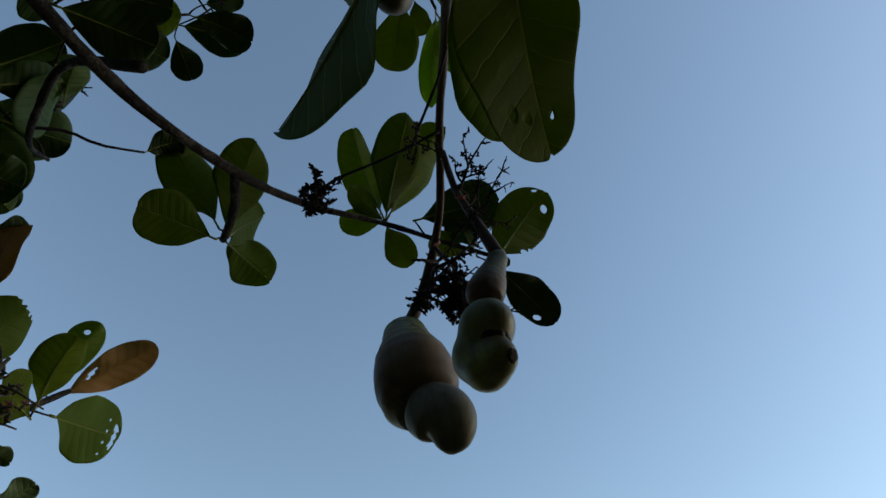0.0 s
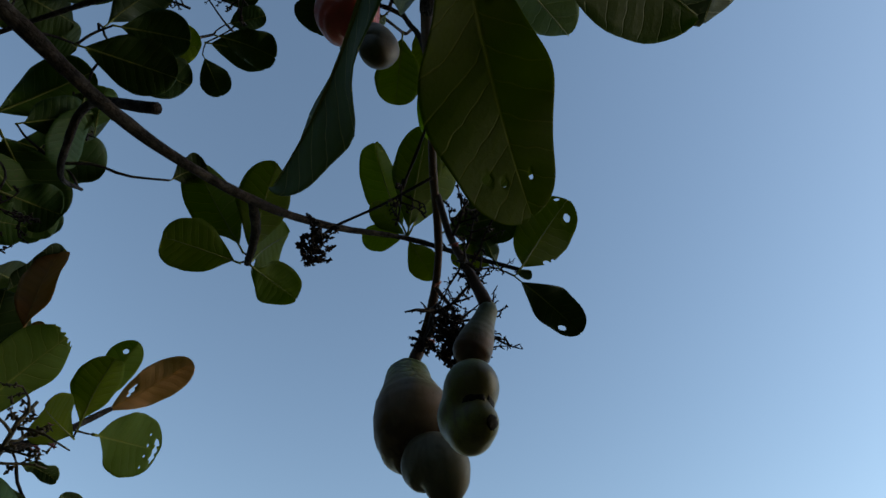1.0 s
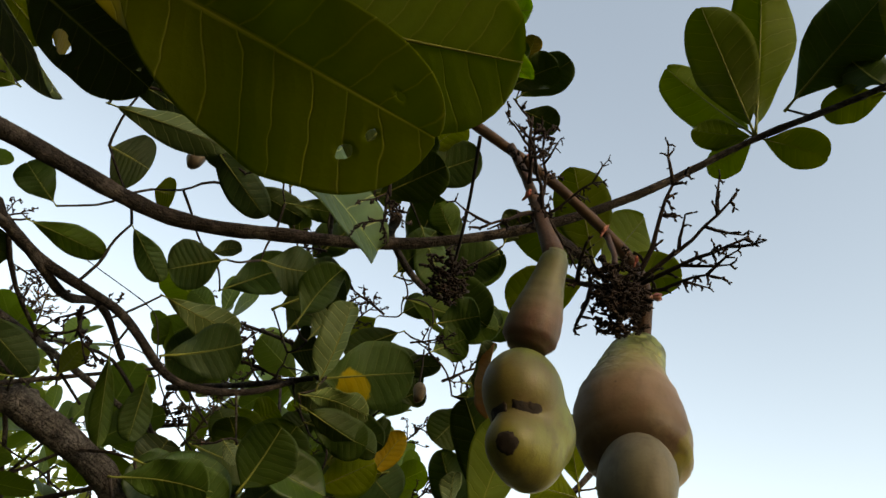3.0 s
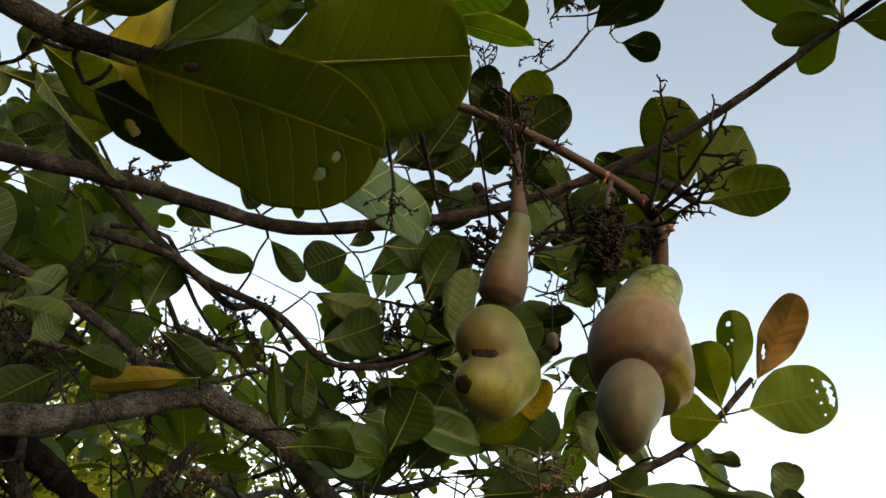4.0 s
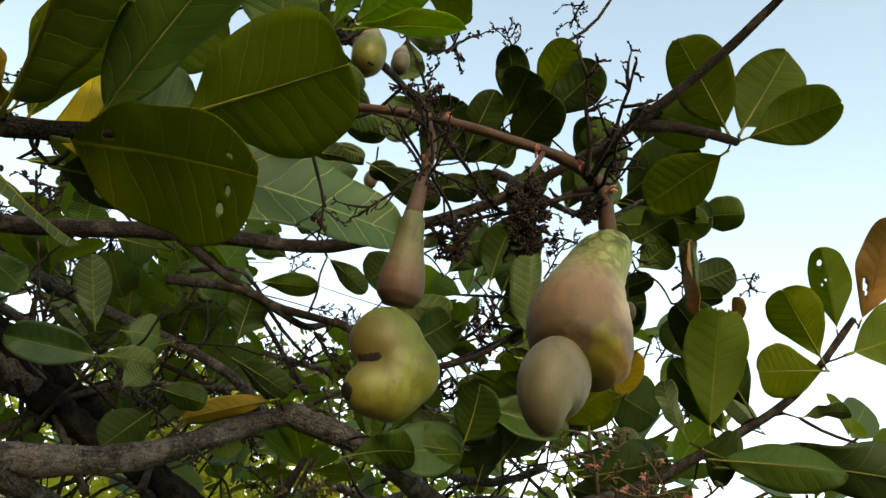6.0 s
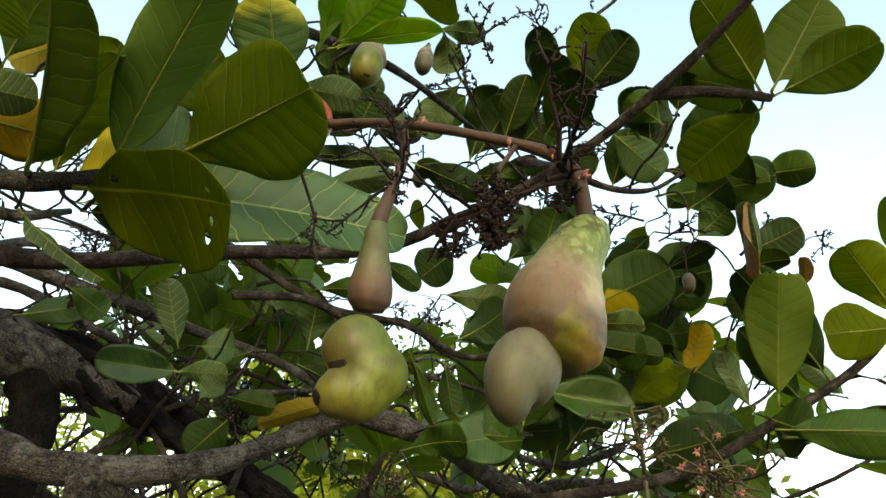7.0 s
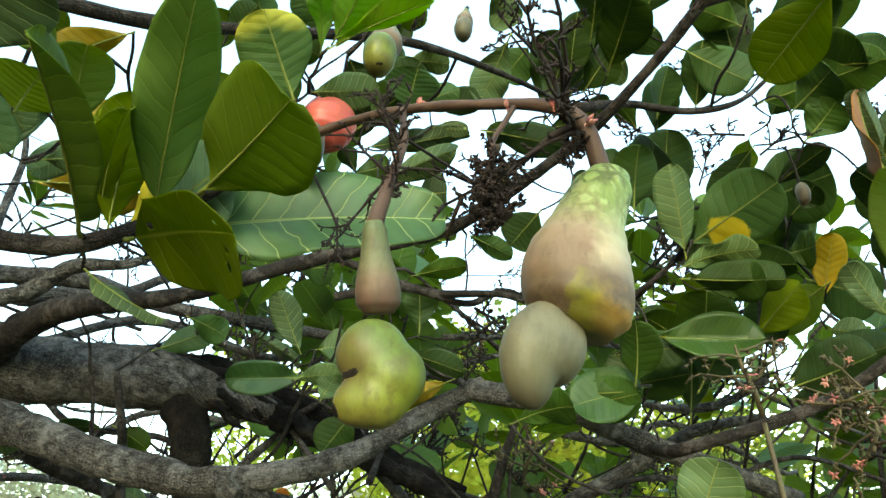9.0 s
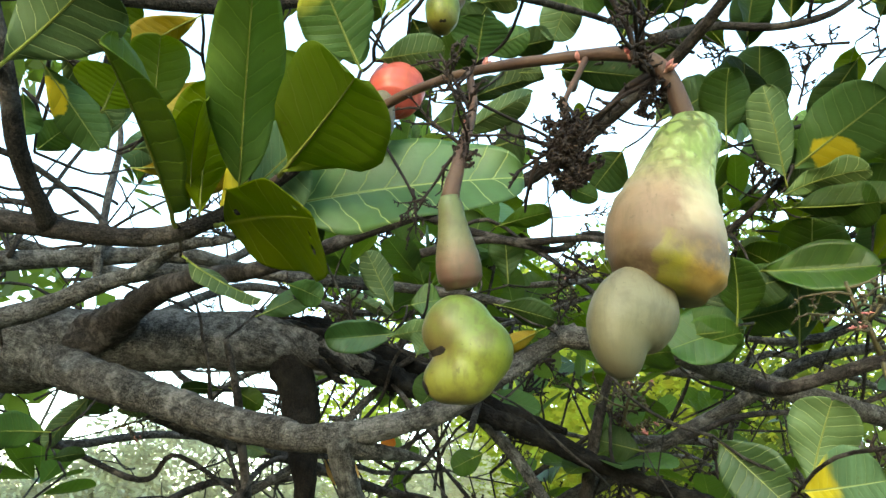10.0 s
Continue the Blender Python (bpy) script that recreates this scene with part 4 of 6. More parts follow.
leaf(tree, "olive", (-0.287, 0.555, 2.216), (-0.255, 0.616, 2.255), (-0.901, 0.259, 0.348), 0.049, 2)
leaf(tree, "green", (-0.029, 0.394, 2.071), (-0.029, 0.461, 2.078), (-0.675, -0.074, 0.734), 0.037, 3)
leaf(tree, "olive", (-0.350, 0.414, 2.326), (-0.368, 0.482, 2.292), (-0.728, 0.133, 0.672), 0.048, 0)
leaf(tree, "green", (-0.309, 0.662, 2.590), (-0.222, 0.745, 2.642), (-0.701, 0.338, 0.628), 0.060, 1)
leaf(tree, "green", (-0.282, 0.648, 2.549), (-0.261, 0.764, 2.525), (-0.886, 0.241, 0.396), 0.073, 0)
leaf(tree, "green", (-0.308, 0.617, 2.529), (-0.282, 0.648, 2.549), (-0.798, 0.378, 0.468), 0.045, 2)
leaf(tree, "olive", (-0.320, 0.588, 2.523), (-0.352, 0.548, 2.492), (-0.844, 0.375, 0.383), 0.046, 1)
leaf(tree, "green", (-0.283, 0.604, 2.403), (-0.253, 0.677, 2.416), (-0.602, 0.108, 0.792), 0.032, 0)
leaf(tree, "green", (-0.258, 0.623, 2.343), (-0.237, 0.656, 2.361), (-0.797, 0.234, 0.556), 0.037, 3)
leaf(tree, "green", (-0.282, 0.475, 2.577), (-0.232, 0.518, 2.621), (-0.772, 0.368, 0.518), 0.056, 2)
leaf(tree, "olive", (-0.360, 0.457, 2.309), (-0.343, 0.489, 2.337), (-0.918, 0.183, 0.353), 0.056, 3)
leaf(tree, "green", (-0.022, 0.250, 2.373), (-0.036, 0.290, 2.374), (-0.861, -0.321, 0.395), 0.065, 2)
leaf(tree, "silver", (-0.279, 0.326, 2.498), (-0.266, 0.367, 2.518), (-0.511, -0.254, 0.822), 0.026, 1)
leaf(tree, "olive", (-0.190, 0.246, 2.497), (-0.193, 0.273, 2.502), (-0.909, -0.188, 0.372), 0.050, 0)
leaf(tree, "silver", (-0.192, 0.446, 2.200), (-0.200, 0.470, 2.184), (-0.965, -0.205, 0.164), 0.019, 0)
leaf(tree, "green", (-0.270, 0.502, 2.356), (-0.280, 0.563, 2.331), (-0.622, 0.217, 0.753), 0.031, 0)
leaf(tree, "silver", (-0.239, 0.477, 2.316), (-0.239, 0.542, 2.306), (-0.825, 0.081, 0.559), 0.041, 3)
leaf(tree, "green", (-0.118, 0.388, 2.125), (-0.141, 0.475, 2.123), (-0.851, -0.218, 0.478), 0.051, 2)
leaf(tree, "yellow", (-0.084, 0.282, 2.150), (-0.051, 0.200, 2.109), (-0.585, -0.535, 0.610), 0.027, 0)
leaf(tree, "silver", (0.006, 0.163, 2.113), (0.004, 0.181, 2.139), (-0.506, -0.728, 0.463), 0.031, 1)
leaf(tree, "green", (-0.133, 0.079, 2.247), (-0.107, 0.029, 2.217), (-0.757, -0.578, 0.305), 0.039, 0)
leaf(tree, "green", (-0.171, 0.141, 2.261), (-0.141, 0.160, 2.328), (-0.667, -0.581, 0.466), 0.054, 3)
leaf(tree, "green", (-0.141, 0.412, 2.397), (-0.145, 0.477, 2.410), (-0.948, -0.120, 0.294), 0.066, 3)
leaf(tree, "green", (-0.093, 0.416, 2.452), (-0.094, 0.487, 2.468), (-0.748, -0.159, 0.644), 0.029, 3)
leaf(tree, "green", (-0.072, 0.407, 2.470), (-0.030, 0.469, 2.523), (-0.670, -0.160, 0.725), 0.058, 1)
leaf(tree, "green", (-0.077, 0.461, 2.479), (-0.059, 0.510, 2.505), (-0.813, 0.002, 0.582), 0.050, 2)
leaf(tree, "green", (-0.307, 0.462, 2.245), (-0.283, 0.424, 2.279), (-0.904, -0.288, 0.315), 0.039, 0)
leaf(tree, "green", (-0.289, 0.480, 2.163), (-0.270, 0.533, 2.223), (-0.803, -0.298, 0.516), 0.061, 1)
leaf(tree, "green", (-0.298, 0.545, 2.282), (-0.297, 0.597, 2.287), (-0.916, -0.021, 0.401), 0.043, 0)
leaf(tree, "green", (-0.298, 0.575, 2.285), (-0.326, 0.550, 2.223), (-0.905, 0.315, 0.285), 0.058, 2)
leaf(tree, "green", (-0.299, 0.571, 2.156), (-0.289, 0.664, 2.177), (-0.727, -0.070, 0.683), 0.064, 2)
leaf(tree, "green", (-0.390, 0.433, 2.158), (-0.342, 0.464, 2.288), (-0.938, 0.166, 0.304), 0.057, 0)
leaf(tree, "green", (-0.075, -0.045, 2.380), (-0.112, -0.002, 2.388), (-0.568, -0.604, 0.559), 0.060, 0)
leaf(tree, "green", (0.004, -0.002, 2.325), (0.021, 0.006, 2.354), (-0.343, -0.827, 0.446), 0.048, 0)
leaf(tree, "green", (-0.123, 0.639, 2.518), (-0.092, 0.599, 2.548), (-0.664, 0.043, 0.746), 0.046, 1)
leaf(tree, "green", (-0.012, 0.662, 2.414), (0.021, 0.673, 2.442), (-0.638, -0.037, 0.769), 0.039, 3)
leaf(tree, "green", (-0.211, 0.610, 2.421), (-0.240, 0.544, 2.379), (-0.645, -0.188, 0.740), 0.040, 0)
leaf(tree, "green", (-0.106, 0.360, 2.492), (-0.086, 0.309, 2.490), (-0.567, -0.256, 0.783), 0.031, 0)
leaf(tree, "green", (-0.086, 0.580, 2.486), (-0.128, 0.633, 2.441), (-0.843, -0.291, 0.452), 0.056, 0)
leaf(tree, "green", (-0.025, 0.096, 2.164), (0.051, 0.036, 2.148), (0.594, 0.787, -0.169), 0.043, 2)
leaf(tree, "silver", (-0.067, 0.019, 2.219), (-0.008, 0.017, 2.296), (-0.506, -0.786, 0.355), 0.043, 0)
leaf(tree, "green", (-0.048, 0.069, 2.213), (-0.080, 0.101, 2.222), (0.710, 0.704, 0.024), 0.049, 1)
leaf(tree, "green", (0.091, -0.089, 2.193), (0.033, -0.039, 2.240), (-0.627, -0.777, 0.062), 0.040, 0)
leaf(tree, "silver", (-0.013, -0.063, 2.264), (-0.095, -0.022, 2.228), (-0.541, -0.743, 0.394), 0.021, 1)
leaf(tree, "green", (0.076, -0.166, 2.109), (0.029, -0.148, 2.086), (-0.497, -0.743, 0.449), 0.034, 1)
leaf(tree, "silver", (-0.226, -0.018, 2.295), (-0.197, -0.071, 2.239), (-0.601, -0.709, 0.369), 0.047, 3)
leaf(tree, "green", (-0.212, -0.056, 2.244), (-0.214, -0.079, 2.182), (-0.451, -0.830, 0.327), 0.048, 3)
leaf(tree, "silver", (-0.041, -0.235, 2.035), (-0.003, -0.253, 2.048), (-0.351, -0.909, -0.226), 0.031, 3)
leaf(tree, "green", (-0.091, -0.112, 2.323), (-0.049, -0.128, 2.344), (-0.382, -0.923, 0.050), 0.045, 3)
leaf(tree, "silver", (-0.076, -0.122, 2.322), (-0.126, -0.100, 2.299), (-0.529, -0.757, 0.383), 0.038, 3)
leaf(tree, "green", (-0.153, 0.082, 2.324), (-0.107, 0.064, 2.360), (-0.507, -0.829, 0.238), 0.045, 1)
leaf(tree, "green", (-0.176, 0.174, 2.408), (-0.133, 0.137, 2.420), (-0.619, -0.526, 0.584), 0.043, 3)
leaf(tree, "green", (0.286, -0.141, 2.014), (0.347, -0.152, 2.006), (-0.105, -0.889, 0.446), 0.045, 0)
leaf(tree, "silver", (0.227, -0.242, 2.086), (0.264, -0.261, 2.007), (0.220, -0.920, 0.323), 0.032, 0)
leaf(tree, "green", (0.273, -0.192, 1.987), (0.234, -0.182, 1.999), (-0.106, -0.908, 0.405), 0.020, 1)
leaf(tree, "orange", (-0.147, -0.106, 2.054), (-0.170, -0.087, 2.061), (-0.469, -0.756, 0.457), 0.020, 1)
leaf(tree, "silver", (0.193, -0.268, 2.066), (0.145, -0.252, 2.077), (-0.181, -0.864, 0.469), 0.027, 0)
leaf(tree, "green", (0.024, -0.304, 2.133), (0.085, -0.329, 2.126), (-0.282, -0.814, 0.508), 0.024, 0)
leaf(tree, "green", (0.225, -0.329, 2.057), (0.183, -0.311, 2.103), (-0.050, -0.948, 0.313), 0.043, 0)
leaf(tree, "green", (0.113, 0.020, 2.210), (0.065, 0.040, 2.196), (-0.452, -0.722, 0.524), 0.036, 3)
leaf(tree, "green", (-0.223, 0.443, 2.133), (-0.186, 0.377, 2.149), (0.859, 0.505, 0.079), 0.062, 2)
leaf(tree, "silver", (-0.112, 0.519, 1.970), (-0.111, 0.550, 2.043), (-0.872, -0.448, 0.198), 0.054, 3)
leaf(tree, "silver", (-0.080, 0.462, 2.017), (-0.106, 0.503, 1.965), (0.921, 0.348, -0.176), 0.051, 2)
leaf(tree, "based", (-0.044, 0.537, 1.967), (-0.060, 0.590, 1.975), (0.845, 0.328, -0.422), 0.055, 2)
leaf(tree, "silver", (-0.216, 0.494, 2.361), (-0.187, 0.518, 2.415), (-0.891, 0.113, 0.440), 0.045, 3)
leaf(tree, "green", (-0.161, 0.475, 2.339), (-0.122, 0.506, 2.408), (-0.615, -0.525, 0.588), 0.057, 1)
leaf(tree, "green", (-0.222, 0.457, 2.214), (-0.262, 0.570, 2.203), (0.942, 0.325, -0.089), 0.057, 2)
leaf(tree, "green", (-0.211, 0.415, 2.195), (-0.239, 0.491, 2.204), (-0.927, -0.349, 0.134), 0.049, 3)
leaf(tree, "green", (-0.311, 0.544, 2.326), (-0.319, 0.504, 2.291), (-0.957, -0.077, 0.278), 0.048, 1)
leaf(tree, "green", (-0.239, 0.039, 2.049), (-0.206, 0.003, 2.023), (-0.678, -0.721, 0.143), 0.038, 0)
leaf(tree, "green", (-0.375, 0.214, 2.056), (-0.340, 0.164, 2.070), (-0.825, -0.542, 0.162), 0.052, 0)
leaf(tree, "olive", (-0.534, 0.425, 2.253), (-0.529, 0.383, 2.225), (-0.989, -0.143, 0.038), 0.060, 3)
leaf(tree, "olive", (0.291, 0.277, 2.158), (0.244, 0.328, 2.151), (-0.537, -0.394, 0.746), 0.034, 0)
leaf(tree, "silver", (0.247, 0.208, 2.183), (0.196, 0.271, 2.203), (-0.151, -0.405, 0.902), 0.025, 0)
leaf(tree, "green", (-0.140, -0.137, 2.662), (-0.183, -0.131, 2.630), (-0.461, -0.735, 0.498), 0.065, 1)
leaf(tree, "green", (-0.044, 0.053, 2.575), (-0.007, 0.012, 2.572), (-0.653, -0.630, 0.420), 0.054, 2)
leaf(tree, "green", (-0.093, -0.200, 2.629), (-0.062, -0.180, 2.671), (-0.587, -0.477, 0.654), 0.041, 2)
leaf(tree, "green", (-0.118, -0.058, 2.518), (-0.135, -0.085, 2.472), (-0.565, -0.593, 0.574), 0.041, 1)
leaf(tree, "olive", (-0.071, 0.046, 2.474), (-0.053, -0.006, 2.443), (-0.413, -0.568, 0.712), 0.042, 3)
leaf(tree, "green", (-0.153, -0.187, 2.508), (-0.154, -0.142, 2.558), (-0.417, -0.671, 0.614), 0.050, 2)
leaf(tree, "green", (-0.192, -0.074, 2.720), (-0.142, -0.105, 2.735), (-0.490, -0.417, 0.766), 0.042, 0)
leaf(tree, "green", (-0.137, -0.031, 2.598), (-0.171, 0.032, 2.616), (-0.739, -0.523, 0.425), 0.053, 1)
leaf(tree, "green", (-0.132, -0.142, 2.490), (-0.090, -0.171, 2.499), (-0.572, -0.790, 0.221), 0.040, 3)
leaf(tree, "green", (-0.171, -0.086, 2.598), (-0.157, -0.145, 2.554), (-0.257, -0.617, 0.744), 0.060, 1)
leaf(tree, "green", (-0.090, 0.044, 2.539), (-0.053, 0.040, 2.568), (-0.610, -0.144, 0.779), 0.036, 1)
leaf(tree, "green", (-0.148, -0.257, 2.587), (-0.187, -0.256, 2.550), (-0.506, -0.682, 0.528), 0.063, 0)
leaf(tree, "green", (-0.169, -0.130, 2.543), (-0.213, -0.083, 2.545), (-0.562, -0.550, 0.617), 0.051, 0)
leaf(tree, "silver", (-0.090, -0.181, 2.601), (-0.089, -0.227, 2.552), (-0.561, -0.612, 0.558), 0.058, 1)
leaf(tree, "olive", (-0.111, 0.082, 2.511), (-0.082, 0.025, 2.492), (-0.430, -0.476, 0.767), 0.044, 2)
leaf(tree, "silver", (-0.174, -0.251, 2.545), (-0.170, -0.208, 2.597), (-0.668, -0.551, 0.500), 0.047, 3)
leaf(tree, "green", (0.043, 0.175, 2.654), (-0.017, 0.199, 2.633), (-0.446, -0.432, 0.784), 0.041, 2)
leaf(tree, "silver", (-0.103, 0.095, 2.771), (-0.161, 0.163, 2.775), (-0.247, -0.266, 0.932), 0.048, 3)
leaf(tree, "green", (0.141, 0.108, 2.610), (0.084, 0.134, 2.602), (-0.316, -0.427, 0.847), 0.049, 0)
leaf(tree, "silver", (-0.089, 0.305, 2.807), (-0.148, 0.297, 2.764), (-0.591, -0.005, 0.807), 0.061, 3)
leaf(tree, "green", (0.100, 0.188, 2.467), (0.054, 0.188, 2.434), (-0.430, -0.681, 0.592), 0.043, 3)
leaf(tree, "green", (0.197, 0.195, 2.499), (0.234, 0.210, 2.527), (-0.178, -0.750, 0.637), 0.045, 1)
leaf(tree, "green", (-0.112, 0.274, 2.852), (-0.154, 0.352, 2.857), (-0.508, -0.327, 0.797), 0.043, 3)
leaf(tree, "olive", (0.113, 0.283, 2.568), (0.067, 0.325, 2.566), (-0.411, -0.417, 0.811), 0.040, 1)
leaf(tree, "green", (0.018, 0.090, 2.532), (-0.023, 0.147, 2.553), (-0.221, -0.470, 0.855), 0.053, 1)
leaf(tree, "green", (0.115, 0.310, 2.594), (0.108, 0.261, 2.560), (-0.690, -0.342, 0.638), 0.046, 2)
leaf(tree, "green", (0.017, 0.139, 2.691), (-0.020, 0.206, 2.713), (-0.727, -0.542, 0.422), 0.048, 0)
leaf(tree, "green", (0.118, 0.134, 2.565), (0.101, 0.095, 2.519), (-0.404, -0.612, 0.680), 0.037, 0)
leaf(tree, "silver", (0.045, -0.067, 2.626), (0.072, -0.026, 2.682), (-0.318, -0.681, 0.659), 0.046, 0)
leaf(tree, "green", (-0.091, 0.695, 2.878), (0.005, 0.752, 2.891), (-0.269, 0.252, 0.930), 0.068, 0)
leaf(tree, "green", (-0.100, 0.709, 2.870), (-0.094, 0.777, 2.844), (-0.277, 0.356, 0.892), 0.052, 1)
leaf(tree, "yellow", (-0.037, 0.689, 2.900), (0.010, 0.684, 2.917), (-0.301, 0.249, 0.920), 0.033, 1)
leaf(tree, "green", (-0.036, 0.511, 2.445), (0.033, 0.574, 2.459), (-0.381, 0.212, 0.900), 0.059, 0)
leaf(tree, "green", (-0.002, 0.509, 2.464), (0.057, 0.548, 2.479), (-0.364, 0.194, 0.911), 0.050, 1)
leaf(tree, "green", (-0.304, 0.482, 2.195), (-0.261, 0.516, 2.275), (-0.876, -0.018, 0.482), 0.077, 0)
leaf(tree, "green", (-0.284, 0.374, 2.185), (-0.286, 0.474, 2.187), (-0.793, -0.030, 0.608), 0.059, 2)
leaf(tree, "green", (-0.251, 0.504, 2.294), (-0.244, 0.619, 2.273), (-0.713, 0.168, 0.681), 0.049, 1)
leaf(tree, "olive", (-0.289, 0.641, 2.266), (-0.320, 0.561, 2.239), (-0.776, 0.091, 0.624), 0.056, 0)
leaf(tree, "green", (-0.260, 0.429, 2.356), (-0.278, 0.342, 2.318), (-0.718, -0.152, 0.679), 0.069, 0)
leaf(tree, "olive", (-0.027, 0.545, 2.525), (0.028, 0.589, 2.566), (-0.561, -0.072, 0.825), 0.051, 0)
leaf(tree, "green", (-0.044, 0.550, 2.511), (0.002, 0.622, 2.546), (-0.546, -0.059, 0.836), 0.058, 0)
leaf(tree, "green", (-0.151, 0.316, 2.239), (-0.198, 0.340, 2.161), (-0.858, -0.276, 0.433), 0.021, 0)
leaf(tree, "green", (-0.169, 0.356, 2.232), (-0.199, 0.363, 2.175), (-0.874, -0.213, 0.436), 0.031, 0)
leaf(tree, "green", (-0.125, 0.397, 2.107), (-0.137, 0.474, 2.119), (-0.794, -0.211, 0.570), 0.049, 0)
leaf(tree, "green", (-0.066, 0.213, 2.291), (-0.096, 0.281, 2.301), (-0.605, -0.376, 0.702), 0.029, 0)
leaf(tree, "green", (-0.046, 0.235, 2.177), (-0.087, 0.291, 2.156), (-0.734, -0.315, 0.602), 0.034, 0)
leaf(tree, "olive", (-0.245, 0.257, 2.243), (-0.230, 0.269, 2.282), (-0.814, -0.372, 0.446), 0.026, 0)
leaf(tree, "green", (0.001, 0.197, 2.119), (-0.028, 0.238, 2.117), (-0.673, -0.449, 0.587), 0.028, 2)
leaf(tree, "silver", (0.031, 0.138, 2.137), (-0.002, 0.184, 2.146), (-0.587, -0.546, 0.598), 0.027, 0)
leaf(tree, "green", (-0.038, 0.175, 2.115), (-0.029, 0.138, 2.068), (-0.648, -0.652, 0.393), 0.046, 0)
leaf(tree, "green", (-0.076, 0.291, 2.334), (-0.116, 0.335, 2.306), (-0.697, -0.202, 0.688), 0.028, 0)
leaf(tree, "green", (-0.101, 0.386, 2.349), (-0.108, 0.337, 2.318), (-0.658, -0.334, 0.674), 0.055, 0)


# ---- fruits ----
def apple(parent, top, bottom, profile, mat, lean=(0, 0, 0)):
    """A pear-shaped swollen stalk: radii of profile from top to bottom, slightly ribbed."""
    bm = bmesh.new()
    t, b = Vector(top), Vector(bottom)
    axis = (b - t).normalized()
    side = axis.orthogonal().normalized()
    other = axis.cross(side)
    rings, sides, n = [], 32, 30
    for i in range(n + 1):
        s = i / n
        f = s * (len(profile) - 1)
        j = min(int(f), len(profile) - 2)
        u = f - j
        u = u * u * (3 - 2 * u)
        r = profile[j] * (1 - u) + profile[j + 1] * u
        c = t.lerp(b, s) + Vector(lean) * math.sin(math.pi * s)
        ring = []
        for k in range(sides):
            a = 2 * math.pi * k / sides
            rr = r * (1 + 0.025 * math.cos(3 * a + 1) * s + 0.02 * noise.noise(Vector((math.cos(a), math.sin(a), s * 3)) * 1.5))
            ring.append(bm.verts.new(c + (side * math.cos(a) + other * math.sin(a)) * rr))
        rings.append(ring)
    for p, q in zip(rings, rings[1:]):
        for k in range(sides):
            bm.faces.new((p[k], q[k], q[(k + 1) % sides], p[(k + 1) % sides]))
    bm.faces.new(rings[0])
    bm.faces.new(rings[-1][::-1])
    bmesh.ops.recalc_face_normals(bm, faces=bm.faces)
    ob = part("apple", bm, mat, parent)
    ob.matrix_parent_inverse = Matrix.Translation(parent.location).inverted()
    return ob


def nut(parent, spine, radii, mat, flat=0.85, across=(0, 0, 1), label=""):
    """A kidney-shaped nut: a swollen tube bent along spine, a little flatter across."""
    bm = bmesh.new()
    n, sides = 34, 28
    line = flow(spine, n)
    rings = []
    z = Vector(across).normalized()
    for i, c in enumerate(line):
        ahead = (line[min(i + 1, n - 1)] - line[max(i - 1, 0)]).normalized()
        flatdir = (z - ahead * z.dot(ahead)).normalized()
        wide = ahead.cross(flatdir)
        s = i / (n - 1)
        f = s * (len(radii) - 1)
        j = min(int(f), len(radii) - 2)
        u = f - j
        u = u * u * (3 - 2 * u)
        r = radii[j] * (1 - u) + radii[j + 1] * u
        end = min(s, 1 - s)
        r *= math.sqrt(max(0.0, 1 - (1 - min(end / 0.16, 1)) ** 2)) * 0.98 + 0.02
        ring = []
        for k in range(sides):
            a = 2 * math.pi * k / sides
            d = wide * math.cos(a) + flatdir * math.sin(a) * flat
            rr = r * (1 + 0.02 * noise.noise(c * 60 + d * 2))
            ring.append(bm.verts.new(c + d * rr))
        rings.append(ring)
    for p, q in zip(rings, rings[1:]):
        for k in range(sides):
            bm.faces.new((p[k], q[k], q[(k + 1) % sides], p[(k + 1) % sides]))
    bm.faces.new(rings[0])
    bm.faces.new(rings[-1][::-1])
    bmesh.ops.recalc_face_normals(bm, faces=bm.faces)
    for _ in range(7):
        bmesh.ops.smooth_vert(bm, verts=bm.verts, factor=0.5, use_axis_x=True, use_axis_y=True, use_axis_z=True)
    ob = part("nut", bm, mat, parent, label)
    ob.matrix_parent_inverse = Matrix.Translation(parent.location).inverted()
    return ob



